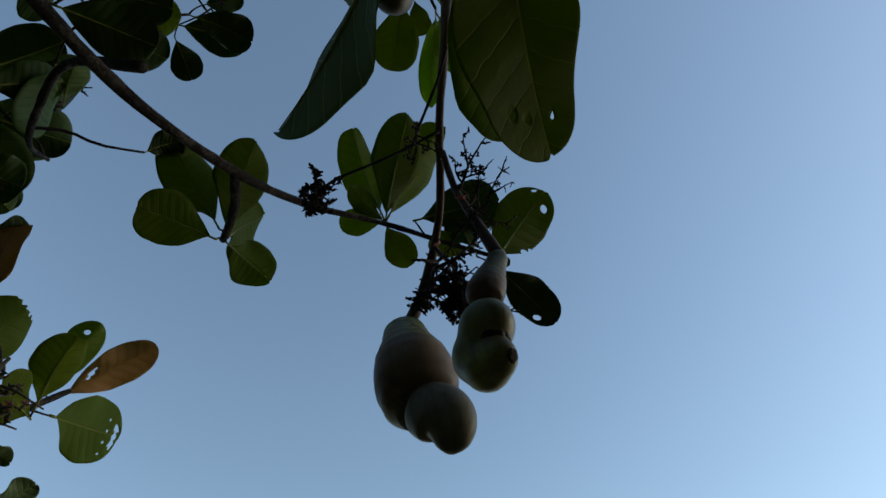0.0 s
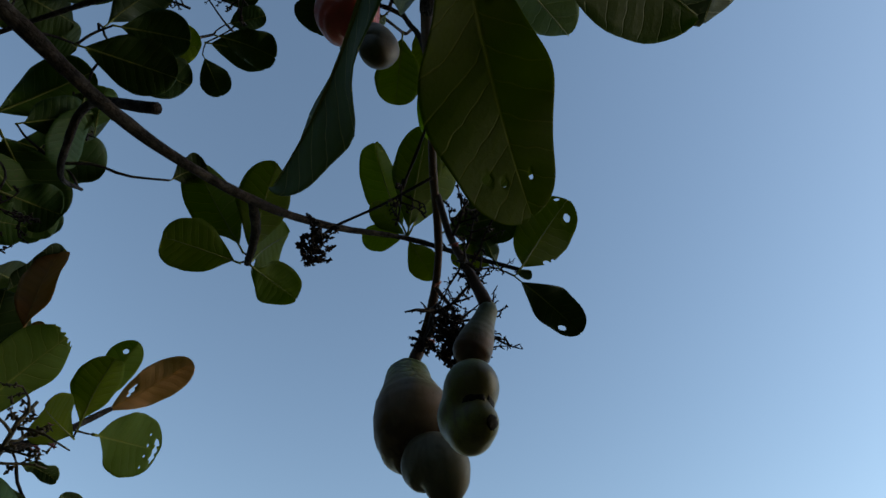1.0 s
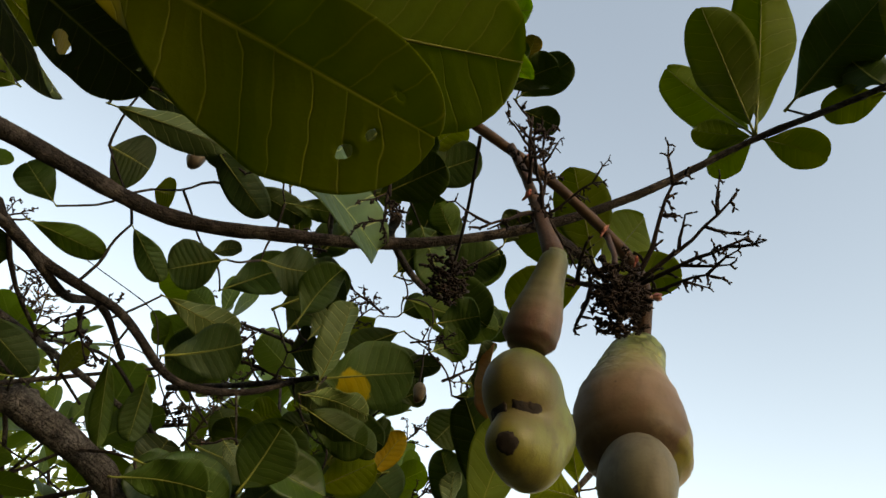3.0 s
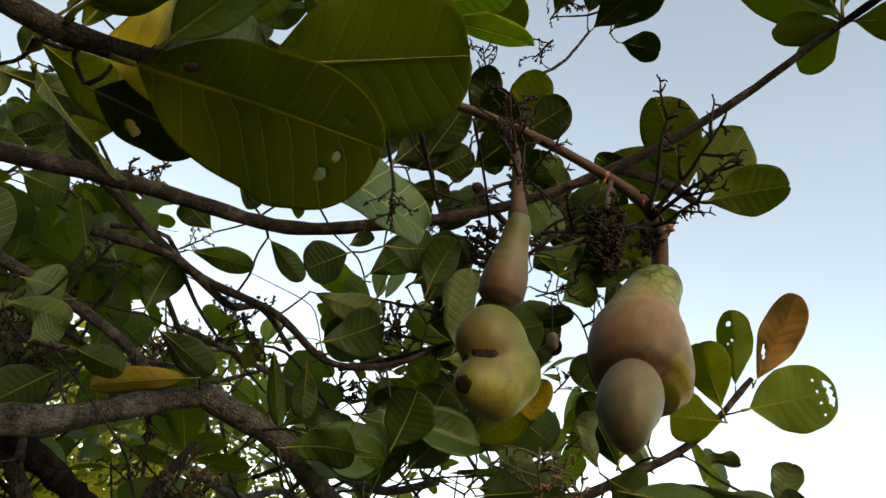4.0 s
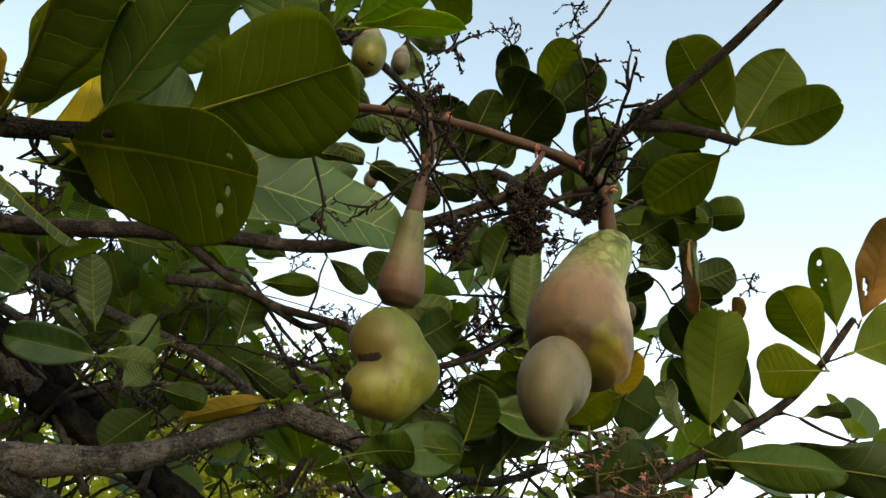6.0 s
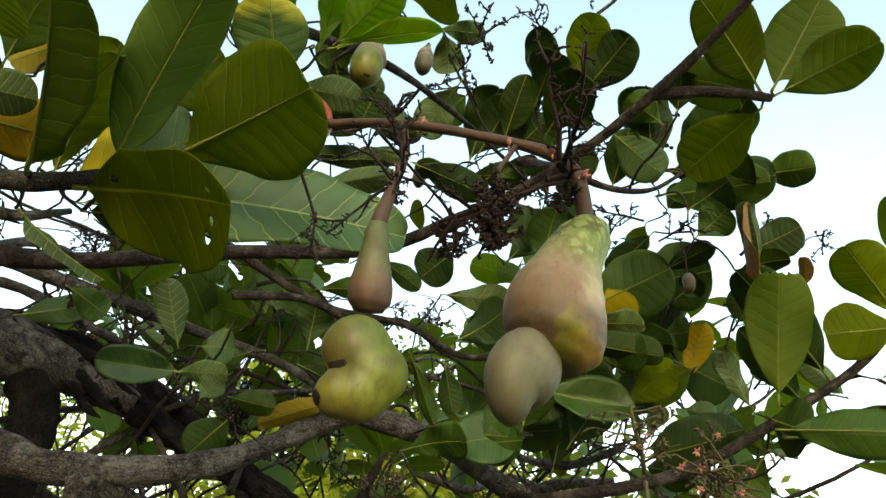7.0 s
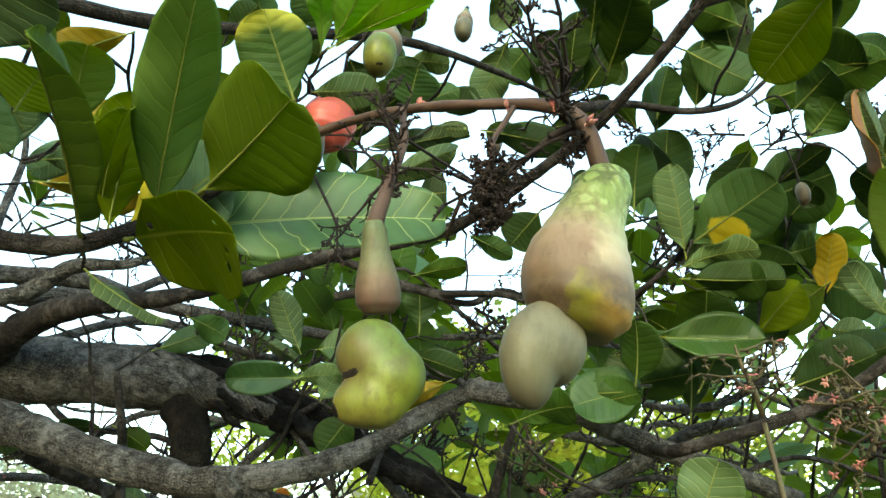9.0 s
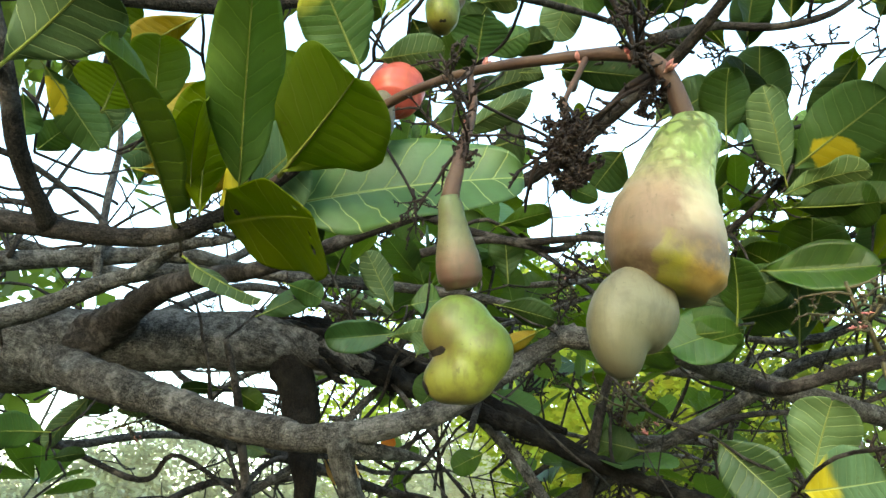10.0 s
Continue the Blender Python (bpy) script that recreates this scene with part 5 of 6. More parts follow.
def fruit_material(name, stops, mottle, crack=0.0, rough=0.5, side=None, shine=0.22, blush=None):
    """Skin in bands of colour from bottom (0) to top (1), blended unevenly, mottled, with a cracked scurf near the top."""
    m, nt = material(name)
    gen = add(nt, "TexCoord").outputs["Generated"]
    obj = add(nt, "TexCoord").outputs["Object"]
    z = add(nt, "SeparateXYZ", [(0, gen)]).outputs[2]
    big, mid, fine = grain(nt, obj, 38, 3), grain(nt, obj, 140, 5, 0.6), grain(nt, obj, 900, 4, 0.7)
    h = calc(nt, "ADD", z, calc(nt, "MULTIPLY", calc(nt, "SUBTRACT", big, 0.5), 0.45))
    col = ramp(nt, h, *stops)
    col = mixed(nt, calc(nt, "MULTIPLY", ramp(nt, mid, (0.48, (0, 0, 0)), (0.66, (1, 1, 1))), 0.6), col, mottle)
    speck = grain(nt, obj, 420, 3, 0.6)
    col = mixed(nt, calc(nt, "MULTIPLY", ramp(nt, speck, (0.66, (0, 0, 0)), (0.72, (1, 1, 1))), 0.5), col, [c * 0.4 for c in mottle])
    col = mixed(nt, calc(nt, "MULTIPLY", fine, 0.25), col, [c * 0.7 for c in mottle])
    drawn = add(nt, "VectorMath", [(0, obj), (1, (1.0, 1.0, 0.16))], operation="MULTIPLY").outputs[0]
    streak = ramp(nt, grain(nt, drawn, 230, 4, 0.6), (0.50, (0, 0, 0)), (0.68, (1, 1, 1)))
    col = mixed(nt, calc(nt, "MULTIPLY", streak, 0.45), col, [c * 0.6 for c in mottle])
    if blush:
        far = add(nt, "VectorMath", [(0, obj), (1, blush)], operation="DISTANCE").outputs["Value"]
        far = calc(nt, "ADD", far, calc(nt, "MULTIPLY", calc(nt, "SUBTRACT", grain(nt, obj, 110, 4, 0.6), 0.5), 0.014))
        col = mixed(nt, calc(nt, "MULTIPLY", ramp(nt, far, (0.007, (1, 1, 1)), (0.021, (0, 0, 0))), 0.75), col, (0.085, 0.056, 0.022))
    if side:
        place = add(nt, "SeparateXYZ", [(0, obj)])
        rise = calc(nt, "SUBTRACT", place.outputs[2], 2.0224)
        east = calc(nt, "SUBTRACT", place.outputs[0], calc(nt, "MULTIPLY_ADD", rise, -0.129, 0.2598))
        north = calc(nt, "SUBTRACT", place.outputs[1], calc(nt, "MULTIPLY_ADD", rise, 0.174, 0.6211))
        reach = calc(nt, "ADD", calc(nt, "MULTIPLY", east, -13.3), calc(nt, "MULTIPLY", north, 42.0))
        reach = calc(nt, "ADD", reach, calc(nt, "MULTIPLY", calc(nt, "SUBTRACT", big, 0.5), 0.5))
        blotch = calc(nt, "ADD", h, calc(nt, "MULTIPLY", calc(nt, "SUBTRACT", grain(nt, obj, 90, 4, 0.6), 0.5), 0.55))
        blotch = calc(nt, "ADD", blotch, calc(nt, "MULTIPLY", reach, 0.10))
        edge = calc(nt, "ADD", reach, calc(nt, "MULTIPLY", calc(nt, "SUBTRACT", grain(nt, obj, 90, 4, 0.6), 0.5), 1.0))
        # pale flank: cream skin, with the bright highlight on that side painted in
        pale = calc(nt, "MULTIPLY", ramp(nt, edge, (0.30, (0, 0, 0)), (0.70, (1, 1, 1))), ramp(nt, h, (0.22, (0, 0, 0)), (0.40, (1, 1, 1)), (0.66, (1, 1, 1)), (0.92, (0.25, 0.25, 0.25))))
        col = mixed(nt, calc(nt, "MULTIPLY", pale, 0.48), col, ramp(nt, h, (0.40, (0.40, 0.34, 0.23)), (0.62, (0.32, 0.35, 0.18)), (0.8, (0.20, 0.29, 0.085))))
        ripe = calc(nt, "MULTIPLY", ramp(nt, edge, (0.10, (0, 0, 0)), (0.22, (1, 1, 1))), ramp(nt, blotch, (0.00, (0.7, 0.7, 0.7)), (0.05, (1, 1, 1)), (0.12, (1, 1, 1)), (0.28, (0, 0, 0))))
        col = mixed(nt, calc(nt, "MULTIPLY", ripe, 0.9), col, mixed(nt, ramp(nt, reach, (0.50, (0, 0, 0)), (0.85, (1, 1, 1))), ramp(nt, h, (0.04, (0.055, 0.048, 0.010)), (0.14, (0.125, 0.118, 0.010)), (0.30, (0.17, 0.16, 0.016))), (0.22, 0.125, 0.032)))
    high = calc(nt, "ADD", calc(nt, "MULTIPLY", fine, 0.15), calc(nt, "MULTIPLY", mid, 0.6))
    if crack:
        cell = add(nt, "TexVoronoi", [("Vector", add(nt, "VectorMath", [(0, obj), (1, add(nt, "VectorMath", [(0, add(nt, "TexNoise", [("Vector", obj), ("Scale", 160.0)]).outputs[1]), (1, (0.006, 0.006, 0.006))], operation="MULTIPLY").outputs[0])], operation="ADD").outputs[0]), ("Scale", 150.0), ("Randomness", 1.0)], feature="DISTANCE_TO_EDGE").outputs[0]
        line = calc(nt, "MULTIPLY", ramp(nt, cell, (0.04, (1, 1, 1)), (0.17, (0, 0, 0))), ramp(nt, h, (0.60, (0, 0, 0)), (0.74, (1, 1, 1))))
        line = calc(nt, "MULTIPLY", line, ramp(nt, grain(nt, obj, 60, 3), (0.42, (0.25, 0.25, 0.25)), (0.54, (1, 1, 1))))
        plate = calc(nt, "MULTIPLY", ramp(nt, cell, (0.14, (0, 0, 0)), (0.28, (1, 1, 1))), calc(nt, "MULTIPLY", ramp(nt, h, (0.62, (0, 0, 0)), (0.72, (1, 1, 1))), ramp(nt, grain(nt, obj, 70, 3), (0.45, (0, 0, 0)), (0.55, (1, 1, 1)))))
        col = mixed(nt, calc(nt, "MULTIPLY", plate, 0.7), col, (0.23, 0.29, 0.12))
        high = calc(nt, "ADD", high, plate)
        col = mixed(nt, calc(nt, "MULTIPLY", line, crack), col, (0.050, 0.062, 0.014))
        high = calc(nt, "SUBTRACT", high, line)
    bump = add(nt, "Bump", [("Height", high), ("Strength", 0.5), ("Distance", 0.0009)]).outputs[0]
    skin = add(nt, "BsdfPrincipled", [("Base Color", col), ("Roughness", rough), ("Specular IOR Level", shine), ("Normal", bump)]).outputs[0]
    finish(nt, skin)
    return m


APPLE_A = fruit_material("slender_apple_skin", ((0.0, (0.065, 0.03, 0.024)), (0.20, (0.115, 0.068, 0.047)), (0.42, (0.115, 0.105, 0.055)), (0.85, (0.08, 0.098, 0.042))), (0.07, 0.058, 0.033))
# lowest stops darken the base: bruised skin and painted shade above the nut
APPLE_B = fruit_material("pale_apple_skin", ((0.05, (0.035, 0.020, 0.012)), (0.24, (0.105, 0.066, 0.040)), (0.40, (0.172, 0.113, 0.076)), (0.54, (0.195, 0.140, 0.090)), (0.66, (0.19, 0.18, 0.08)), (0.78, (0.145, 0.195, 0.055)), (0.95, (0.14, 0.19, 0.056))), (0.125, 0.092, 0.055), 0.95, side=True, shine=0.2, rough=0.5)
NUT_A = fruit_material("green_nut_skin", ((0.0, (0.105, 0.092, 0.020)), (0.25, (0.130, 0.146, 0.018)), (0.55, (0.084, 0.120, 0.016)), (0.9, (0.106, 0.152, 0.030))), (0.062, 0.048, 0.014), rough=0.44, shine=0.28, blush=(0.3090, 0.5500, 1.9885))
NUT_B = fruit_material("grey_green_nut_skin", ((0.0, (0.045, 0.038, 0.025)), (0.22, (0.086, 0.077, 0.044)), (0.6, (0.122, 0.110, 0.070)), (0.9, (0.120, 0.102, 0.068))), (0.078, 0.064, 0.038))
RED_APPLE = fruit_material("ripe_apple_skin", ((0.0, (0.34, 0.050, 0.045)), (0.4, (0.38, 0.062, 0.055)), (0.8, (0.42, 0.10, 0.09))), (0.34, 0.085, 0.05), rough=0.34)
DARK_NUT = fruit_material("brown_grey_nut_skin", ((0.0, (0.07, 0.05, 0.035)), (0.5, (0.10, 0.08, 0.055)), (0.9, (0.13, 0.11, 0.07))), (0.05, 0.04, 0.025))
SCAR = plain_material("dark_scar", (0.007, 0.005, 0.004), (0.018, 0.011, 0.007), 300, 0.8)


def stalk(parent, points, radii, mat=STALK):
    ob = part("stalk", tube(bmesh.new(), points, radii, 10, 0.10, 16, grainy=220), mat, parent)
    ob.matrix_parent_inverse = Matrix.Translation(parent.location).inverted()


def scar(parent, place, size, out):
    """A dark, wrinkled spot lying in the skin."""
    bm = bmesh.new()
    bmesh.ops.create_icosphere(bm, subdivisions=3, radius=size)
    o = Vector(out).normalized()
    for v in bm.verts:
        v.co *= 1 + 0.35 * noise.noise(v.co * 900)
        v.co -= o * v.co.dot(o) * 0.8
    bmesh.ops.translate(bm, vec=Vector(place), verts=bm.verts)
    part("scar", bm, SCAR, parent, "dark dried scar")


one = thing("cashew_fruit", (0.303, 0.558, 1.965), "slender green cashew apple with a fat curled green nut", "fruit", "hanging cashews")
stalk(one, [(0.2965, 0.548, 2.128), (0.300, 0.556, 2.10), (0.308, 0.558, 2.07), (0.3150, 0.5603, 2.043)], (0.0020, 0.0021, 0.0026, 0.0040))
apple(one, (0.3154, 0.5606, 2.0459), (0.3022, 0.5562, 2.0110), (0.0036, 0.0051, 0.0054, 0.0060, 0.0068, 0.0078, 0.0087, 0.0092, 0.0090, 0.0062), APPLE_A)
OPEN = Vector((0.604, -0.797, 0))


def curled_nut(parent, centre, lobes, heart, blend, flat, mat, label):
    """A fat kidney whose two ends curl towards OPEN: round lobes (forward, up, radius) melted into one body, its skin found outwards from heart."""
    bm = bmesh.new()
    bmesh.ops.create_icosphere(bm, subdivisions=5, radius=1.0)
    across = Vector((-OPEN.y, OPEN.x, 0))

    def inside(a, c, z):
        total = sum(math.exp(-(math.sqrt((a - la) ** 2 + (c / flat) ** 2 + (z - lz) ** 2) - r) / blend) for la, lz, r in lobes)
        return -blend * math.log(max(total, 1e-30))

    for v in bm.verts:
        p = v.co.normalized()
        reach = 0.002
        for _ in range(40):
            gap = inside(heart[0] + p.x * reach, p.y * reach, heart[1] + p.z * reach)
            if gap > -0.00003:
                break
            reach -= gap * 0.7
        reach *= 1 + 0.010 * noise.noise(p * 2.2) + 0.005 * noise.noise(p * 6)
        v.co = Vector(centre) + OPEN * (heart[0] + p.x * reach) + across * (p.y * reach) + Vector((0, 0, heart[1] + p.z * reach))
    bmesh.ops.recalc_face_normals(bm, faces=bm.faces)
    for _ in range(2):
        bmesh.ops.smooth_vert(bm, verts=bm.verts, factor=0.5, use_axis_x=True, use_axis_y=True, use_axis_z=True)
    ob = part("nut", bm, mat, parent, label)
    ob.matrix_parent_inverse = Matrix.Translation(parent.location).inverted()
    return ob


curled = curled_nut(one, (0.3003, 0.5578, 1.9868), ((0.0030, 0.0080, 0.0134), (-0.0054, -0.0010, 0.0132), (-0.0012, -0.0100, 0.0112), (0.0066, -0.0120, 0.0090), (0.0082, 0.0062, 0.0082)), (-0.0040, -0.0010), 0.0012, 0.90, NUT_A, "glossy yellow-green curled nut")
for a, c, z, size in ((0.0136, 0.0023, -0.0150, 0.0030), (0.0075, 0.0052, -0.0018, 0.0030), (0.0075, 0.0022, -0.0022, 0.0034), (0.0075, -0.0008, -0.0022, 0.0034), (0.0075, -0.0038, -0.0020, 0.0030)):
    guess = Vector((0.3003, 0.5578, 1.9868)) + OPEN * a + Vector((0.797, 0.604, 0)) * c + Vector((0, 0, z))
    seat = min(curled.data.vertices, key=lambda v: (v.co - guess).length)
    scar(curled, seat.co - seat.normal * size * 0.10, size, seat.normal)

two = thing("cashew_fruit", (0.266, 0.622, 1.955), "pale tan and green cashew apple with a grey-green nut", "fruit", "hanging cashews")
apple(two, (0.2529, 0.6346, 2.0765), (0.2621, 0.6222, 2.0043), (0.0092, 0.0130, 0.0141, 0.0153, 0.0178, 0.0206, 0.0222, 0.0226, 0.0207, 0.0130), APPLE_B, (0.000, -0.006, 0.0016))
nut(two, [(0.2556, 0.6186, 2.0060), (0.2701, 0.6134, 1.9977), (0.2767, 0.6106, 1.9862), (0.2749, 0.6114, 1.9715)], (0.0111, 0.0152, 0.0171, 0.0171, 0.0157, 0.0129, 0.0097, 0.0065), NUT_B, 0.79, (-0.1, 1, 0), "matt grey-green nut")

three = thing("cashew_fruit", (0.2710, 0.4520, 2.1350), "ripe red cashew apple with a shrivelled grey nut", "fruit", "hanging cashews")
stalk(three, [(0.2570, 0.4400, 2.2300), (0.2630, 0.4460, 2.2150), (0.2680, 0.4500, 2.1970)], (0.0022, 0.0020, 0.0026), TWIG)
apple(three, (0.2680, 0.4500, 2.2010), (0.2740, 0.4550, 2.1650), (0.006, 0.0140, 0.0172, 0.0182, 0.0170, 0.0142, 0.006), RED_APPLE)
nut(three, [(0.2790, 0.4560, 2.1640), (0.2860, 0.4600, 2.1560), (0.2860, 0.4610, 2.1450), (0.2800, 0.4570, 2.1370)], (0.007, 0.0112, 0.0125, 0.0110, 0.007), DARK_NUT, 0.75, (0.7, -0.7, 0))

four = thing("cashew_fruit", (0.262, 0.479, 2.22), "small green cashew apple with a round green nut", "fruit", "hanging cashews")
stalk(four, [(0.232, 0.462, 2.305), (0.242, 0.467, 2.296), (0.249, 0.471, 2.285)], (0.0022, 0.0020, 0.0026), TWIG)
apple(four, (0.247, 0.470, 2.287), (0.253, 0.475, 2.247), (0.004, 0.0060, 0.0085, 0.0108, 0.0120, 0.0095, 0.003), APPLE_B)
round_nut = nut(four, [(0.251, 0.473, 2.249), (0.259, 0.479, 2.244), (0.262, 0.482, 2.233), (0.256, 0.477, 2.221)], (0.009, 0.0125, 0.0142, 0.0132, 0.008), NUT_A, 0.85, (0.7, -0.7, 0))
for guess in (Vector((0.2651, 0.4906, 2.2192)), Vector((0.2682, 0.4881, 2.2192))):
    seat = min(round_nut.data.vertices, key=lambda v: (v.co - guess).length)
    scar(round_nut, seat.co, 0.0011, seat.normal)

five = thing("cashew_fruit", (0.099, 0.413, 2.43), "small tan cashew apple with a dull green nut", "fruit", "hanging cashews")
stalk(five, [(0.088, 0.408, 2.505), (0.092, 0.41, 2.50), (0.095, 0.412, 2.488)], (0.0022, 0.0020, 0.0026), TWIG)
apple(five, (0.095, 0.412, 2.492), (0.098, 0.413, 2.462), (0.003, 0.005, 0.007, 0.009, 0.0095, 0.003), APPLE_B)
nut(five, [(0.094, 0.409, 2.462), (0.101, 0.415, 2.457), (0.104, 0.418, 2.446), (0.099, 0.414, 2.436)], (0.008, 0.0115, 0.013, 0.011, 0.007), NUT_B, 0.8, (0.7, -0.7, 0))

six = thing("cashew_nut", (-0.219, 0.643, 2.32), "small unripe green nut on a dried flower stalk", "nut", "young nuts")
stalk(six, [(-0.21, 0.64, 2.40), (-0.216, 0.643, 2.375), (-0.219, 0.643, 2.352)], (0.0012, 0.0011, 0.0016), DEAD)
nut(six, [(-0.222, 0.641, 2.352), (-0.217, 0.644, 2.345), (-0.216, 0.645, 2.335), (-0.220, 0.642, 2.326)], (0.006, 0.0085, 0.009, 0.008, 0.004), DARK_NUT, 0.75, (0.7, -0.7, 0))
seven = thing("cashew_nut", (-0.142, 0.285, 2.50), "small unripe dark green nut on a thin stalk", "nut", "young nuts")
stalk(seven, [(-0.11, 0.30, 2.56), (-0.13, 0.292, 2.553), (-0.142, 0.286, 2.535)], (0.0014, 0.0012, 0.0018), DEAD)
nut(seven, [(-0.150, 0.283, 2.533), (-0.140, 0.287, 2.528), (-0.133, 0.290, 2.515), (-0.141, 0.287, 2.503)], (0.008, 0.0125, 0.014, 0.012, 0.007), DARK_NUT, 0.8, (0.7, -0.7, 0))


# ---- dried and fresh flower heads ----
def panicle_mesh(seed, reach=1.0, arms=9, fresh=False, droop=0.0, swell=1.0):
    """A branched flower head one unit long along z: crooked arms, short spurs and shrivelled buds."""
    rnd = random.Random(seed)
    bm = bmesh.new()

    def bud(p, size, mat):
        if mat:
            for k in range(5):
                a = k * 1.257 + rnd.random()
                d = Vector((math.cos(a), math.sin(a), rnd.uniform(0.1, 0.7))) * size * 1.9
                tube(bm, [p, p + d * 0.55, p + d + Vector((0, 0, -size * rnd.uniform(0, 0.8)))], (size * 0.35, size * 0.42, size * 0.1), 5, mat=1)
            return
        for k in range(3):
            d = Vector((rnd.gauss(0, 1), rnd.gauss(0, 1), rnd.gauss(0.2, 0.8))).normalized() * size * rnd.uniform(1.4, 2.8)
            side = Vector((rnd.gauss(0, 1), rnd.gauss(0, 1), rnd.gauss(0, 1))) * size * 0.5
            tube(bm, [p - d * 0.2, p + d * 0.5 + side, p + d], (size * 0.5, size * 0.62, size * 0.12), 4)

    def arm(start, way, length, thick, depth):
        pts, p, w = [start], start.copy(), way.normalized()
        for _ in range(4):
            w = (w + Vector((rnd.uniform(-0.35, 0.35), rnd.uniform(-0.35, 0.35), rnd.uniform(-0.25, 0.3) - droop))).normalized()
            p = p + w * length / 4
            pts.append(p.copy())
        tube(bm, pts, (thick, thick * 0.75, thick * 0.5), 5)
        if depth:
            for q in pts[1:]:
                for _ in range(2 if depth > 1 else 1):
                    if rnd.random() < 0.85:
                        side = Vector((rnd.gauss(0, 1), rnd.gauss(0, 1), rnd.gauss(0.2, 0.7))).normalized()
                        arm(q, (w + side * 1.1), length * rnd.uniform(0.16, 0.34), thick * 0.75, depth - 1)
        else:
            for q in (pts[2], pts[-1]):
                bud(q, swell * thick * rnd.uniform(1.3, 2.1), 1 if (fresh and rnd.random() < 0.16) else 0)

    tube(bm, [Vector((0, 0, 0)), Vector((0.02, 0.01, 0.3)), Vector((-0.01, 0.02, 0.6)), Vector((0.02, 0, 0.9))], (0.034, 0.030, 0.026, 0.018), 6)
    for k in range(arms):
        h = 0.15 + 0.75 * k / arms
        a = k * 2.4 + rnd.uniform(-0.4, 0.4)
        arm(Vector((0.01, 0.01, h)), Vector((math.cos(a), math.sin(a), rnd.uniform(0.1, 0.9) - droop)), reach * rnd.uniform(0.40, 0.72) * (1.2 - 0.5 * h), 0.020, 1)
    return mesh_of("flower_head", bm, FRESH if fresh else DEAD, PINK if fresh else DEAD)


def spray_mesh(seed):
    """One long arm of a dried flower head, one unit long along z: a crooked stem with short spurs, forks and withered flowers."""
    rnd = random.Random(seed)
    bm = bmesh.new()

    def stem(start, way, length, thick, depth):
        pts, p, w = [start], start.copy(), way.normalized()
        steps = 7 if depth else 3
        for _ in range(steps):
            w = (w + Vector((rnd.gauss(0, 0.16), rnd.gauss(0, 0.16), rnd.gauss(0, 0.12))) + way.normalized() * 0.25).normalized()
            p = p + w * length / steps
            pts.append(p.copy())
        tube(bm, pts, (thick, thick * 0.85, thick * 0.65, thick * 0.4), 6, 0.2, grainy=20)
        for i, q in enumerate(pts[1:]):
            for _ in range(2):
                if rnd.random() < 0.8:
                    d = (w * 0.5 + Vector((rnd.gauss(0, 1), rnd.gauss(0, 1), rnd.gauss(0, 0.6))).normalized()).normalized()
                    reach = thick * rnd.uniform(1.8, 4.5)
                    tube(bm, [q, q + d * reach * 0.6 + Vector((0, 0, thick * 0.4)), q + d * reach], (thick * 0.5, thick * 0.55, thick * 0.2), 5)
                    for _ in range(2):
                        e = (d + Vector((rnd.gauss(0, 0.7), rnd.gauss(0, 0.7), rnd.gauss(0, 0.7)))).normalized() * thick * rnd.uniform(0.9, 2.0)
                        tube(bm, [q + d * reach * 0.9, q + d * reach + e * 0.6, q + d * reach + e], (thick * 0.28, thick * 0.4, thick * 0.08), 4)
            if depth and 1 < i < 6 and rnd.random() < 0.75:
                d = (w * 0.9 + Vector((rnd.gauss(0, 1), rnd.gauss(0, 1), rnd.gauss(0, 0.5))).normalized()).normalized()
                stem(q, d, length * rnd.uniform(0.22, 0.42), thick * 0.7, depth - 1)

    stem(Vector((0, 0, 0)), Vector((0, 0, 1)), 1.0, 0.026, 1)
    return mesh_of("flower_head", bm, DEAD)


HEADS = {("dry", k): panicle_mesh(20 + k, 0.9, 6 + k) for k in range(3)}
HEADS.update({("clump", k): panicle_mesh(40 + k, 0.52, 24, droop=0.25, swell=1.25) for k in range(2)})
HEADS.update({("fresh", k): panicle_mesh(60 + k, 1.0, 9, True) for k in range(3)})
HEADS.update({("spray", k): spray_mesh(80 + k) for k in range(4)})


def flower_head(kind, k, root, tip, wide=1.0, label=""):
    r, t = Vector(root), Vector(tip)
    z = t - r
    ob = new("flower_head", HEADS[kind, k])
    q = z.to_track_quat("Z", "Y")
    n = z.length
    ob.parent, ob.matrix_parent_inverse = tree, Matrix.Translation(tree.location).inverted()
    ob.matrix_basis = Matrix.LocRotScale(r, q, (n * wide, n * wide, n))
    return tagged(ob, label)


for k, tip in enumerate(((0.306, 0.643, 2.140), (0.318, 0.649, 2.112), (0.313, 0.652, 2.088), (0.298, 0.587, 2.052), (0.300, 0.650, 2.078), (0.284, 0.600, 2.066))):
    flower_head("spray", (k + 1) % 4, (0.272 - 0.001 * k, 0.624 + 0.001 * k, 2.100 - 0.001 * k), tip, 1.0, "dried brown flower head")
flower_head("clump", 0, (0.262, 0.632, 2.096), (0.271, 0.620, 2.076), 0.9, "crumpled dark flower head")
for k, tip in enumerate(((0.334, 0.554, 2.090), (0.322, 0.580, 2.082), (0.309, 0.538, 2.048), (0.286, 0.580, 2.074), (0.318, 0.566, 2.112))):
    flower_head("spray", k % 4, (0.305, 0.559, 2.072 + 0.003 * k), tip, 1.0, "dried brown flower head")
flower_head("clump", 1, (0.306, 0.558, 2.080), (0.309, 0.560, 2.058), 0.7, "dried brown flower head")
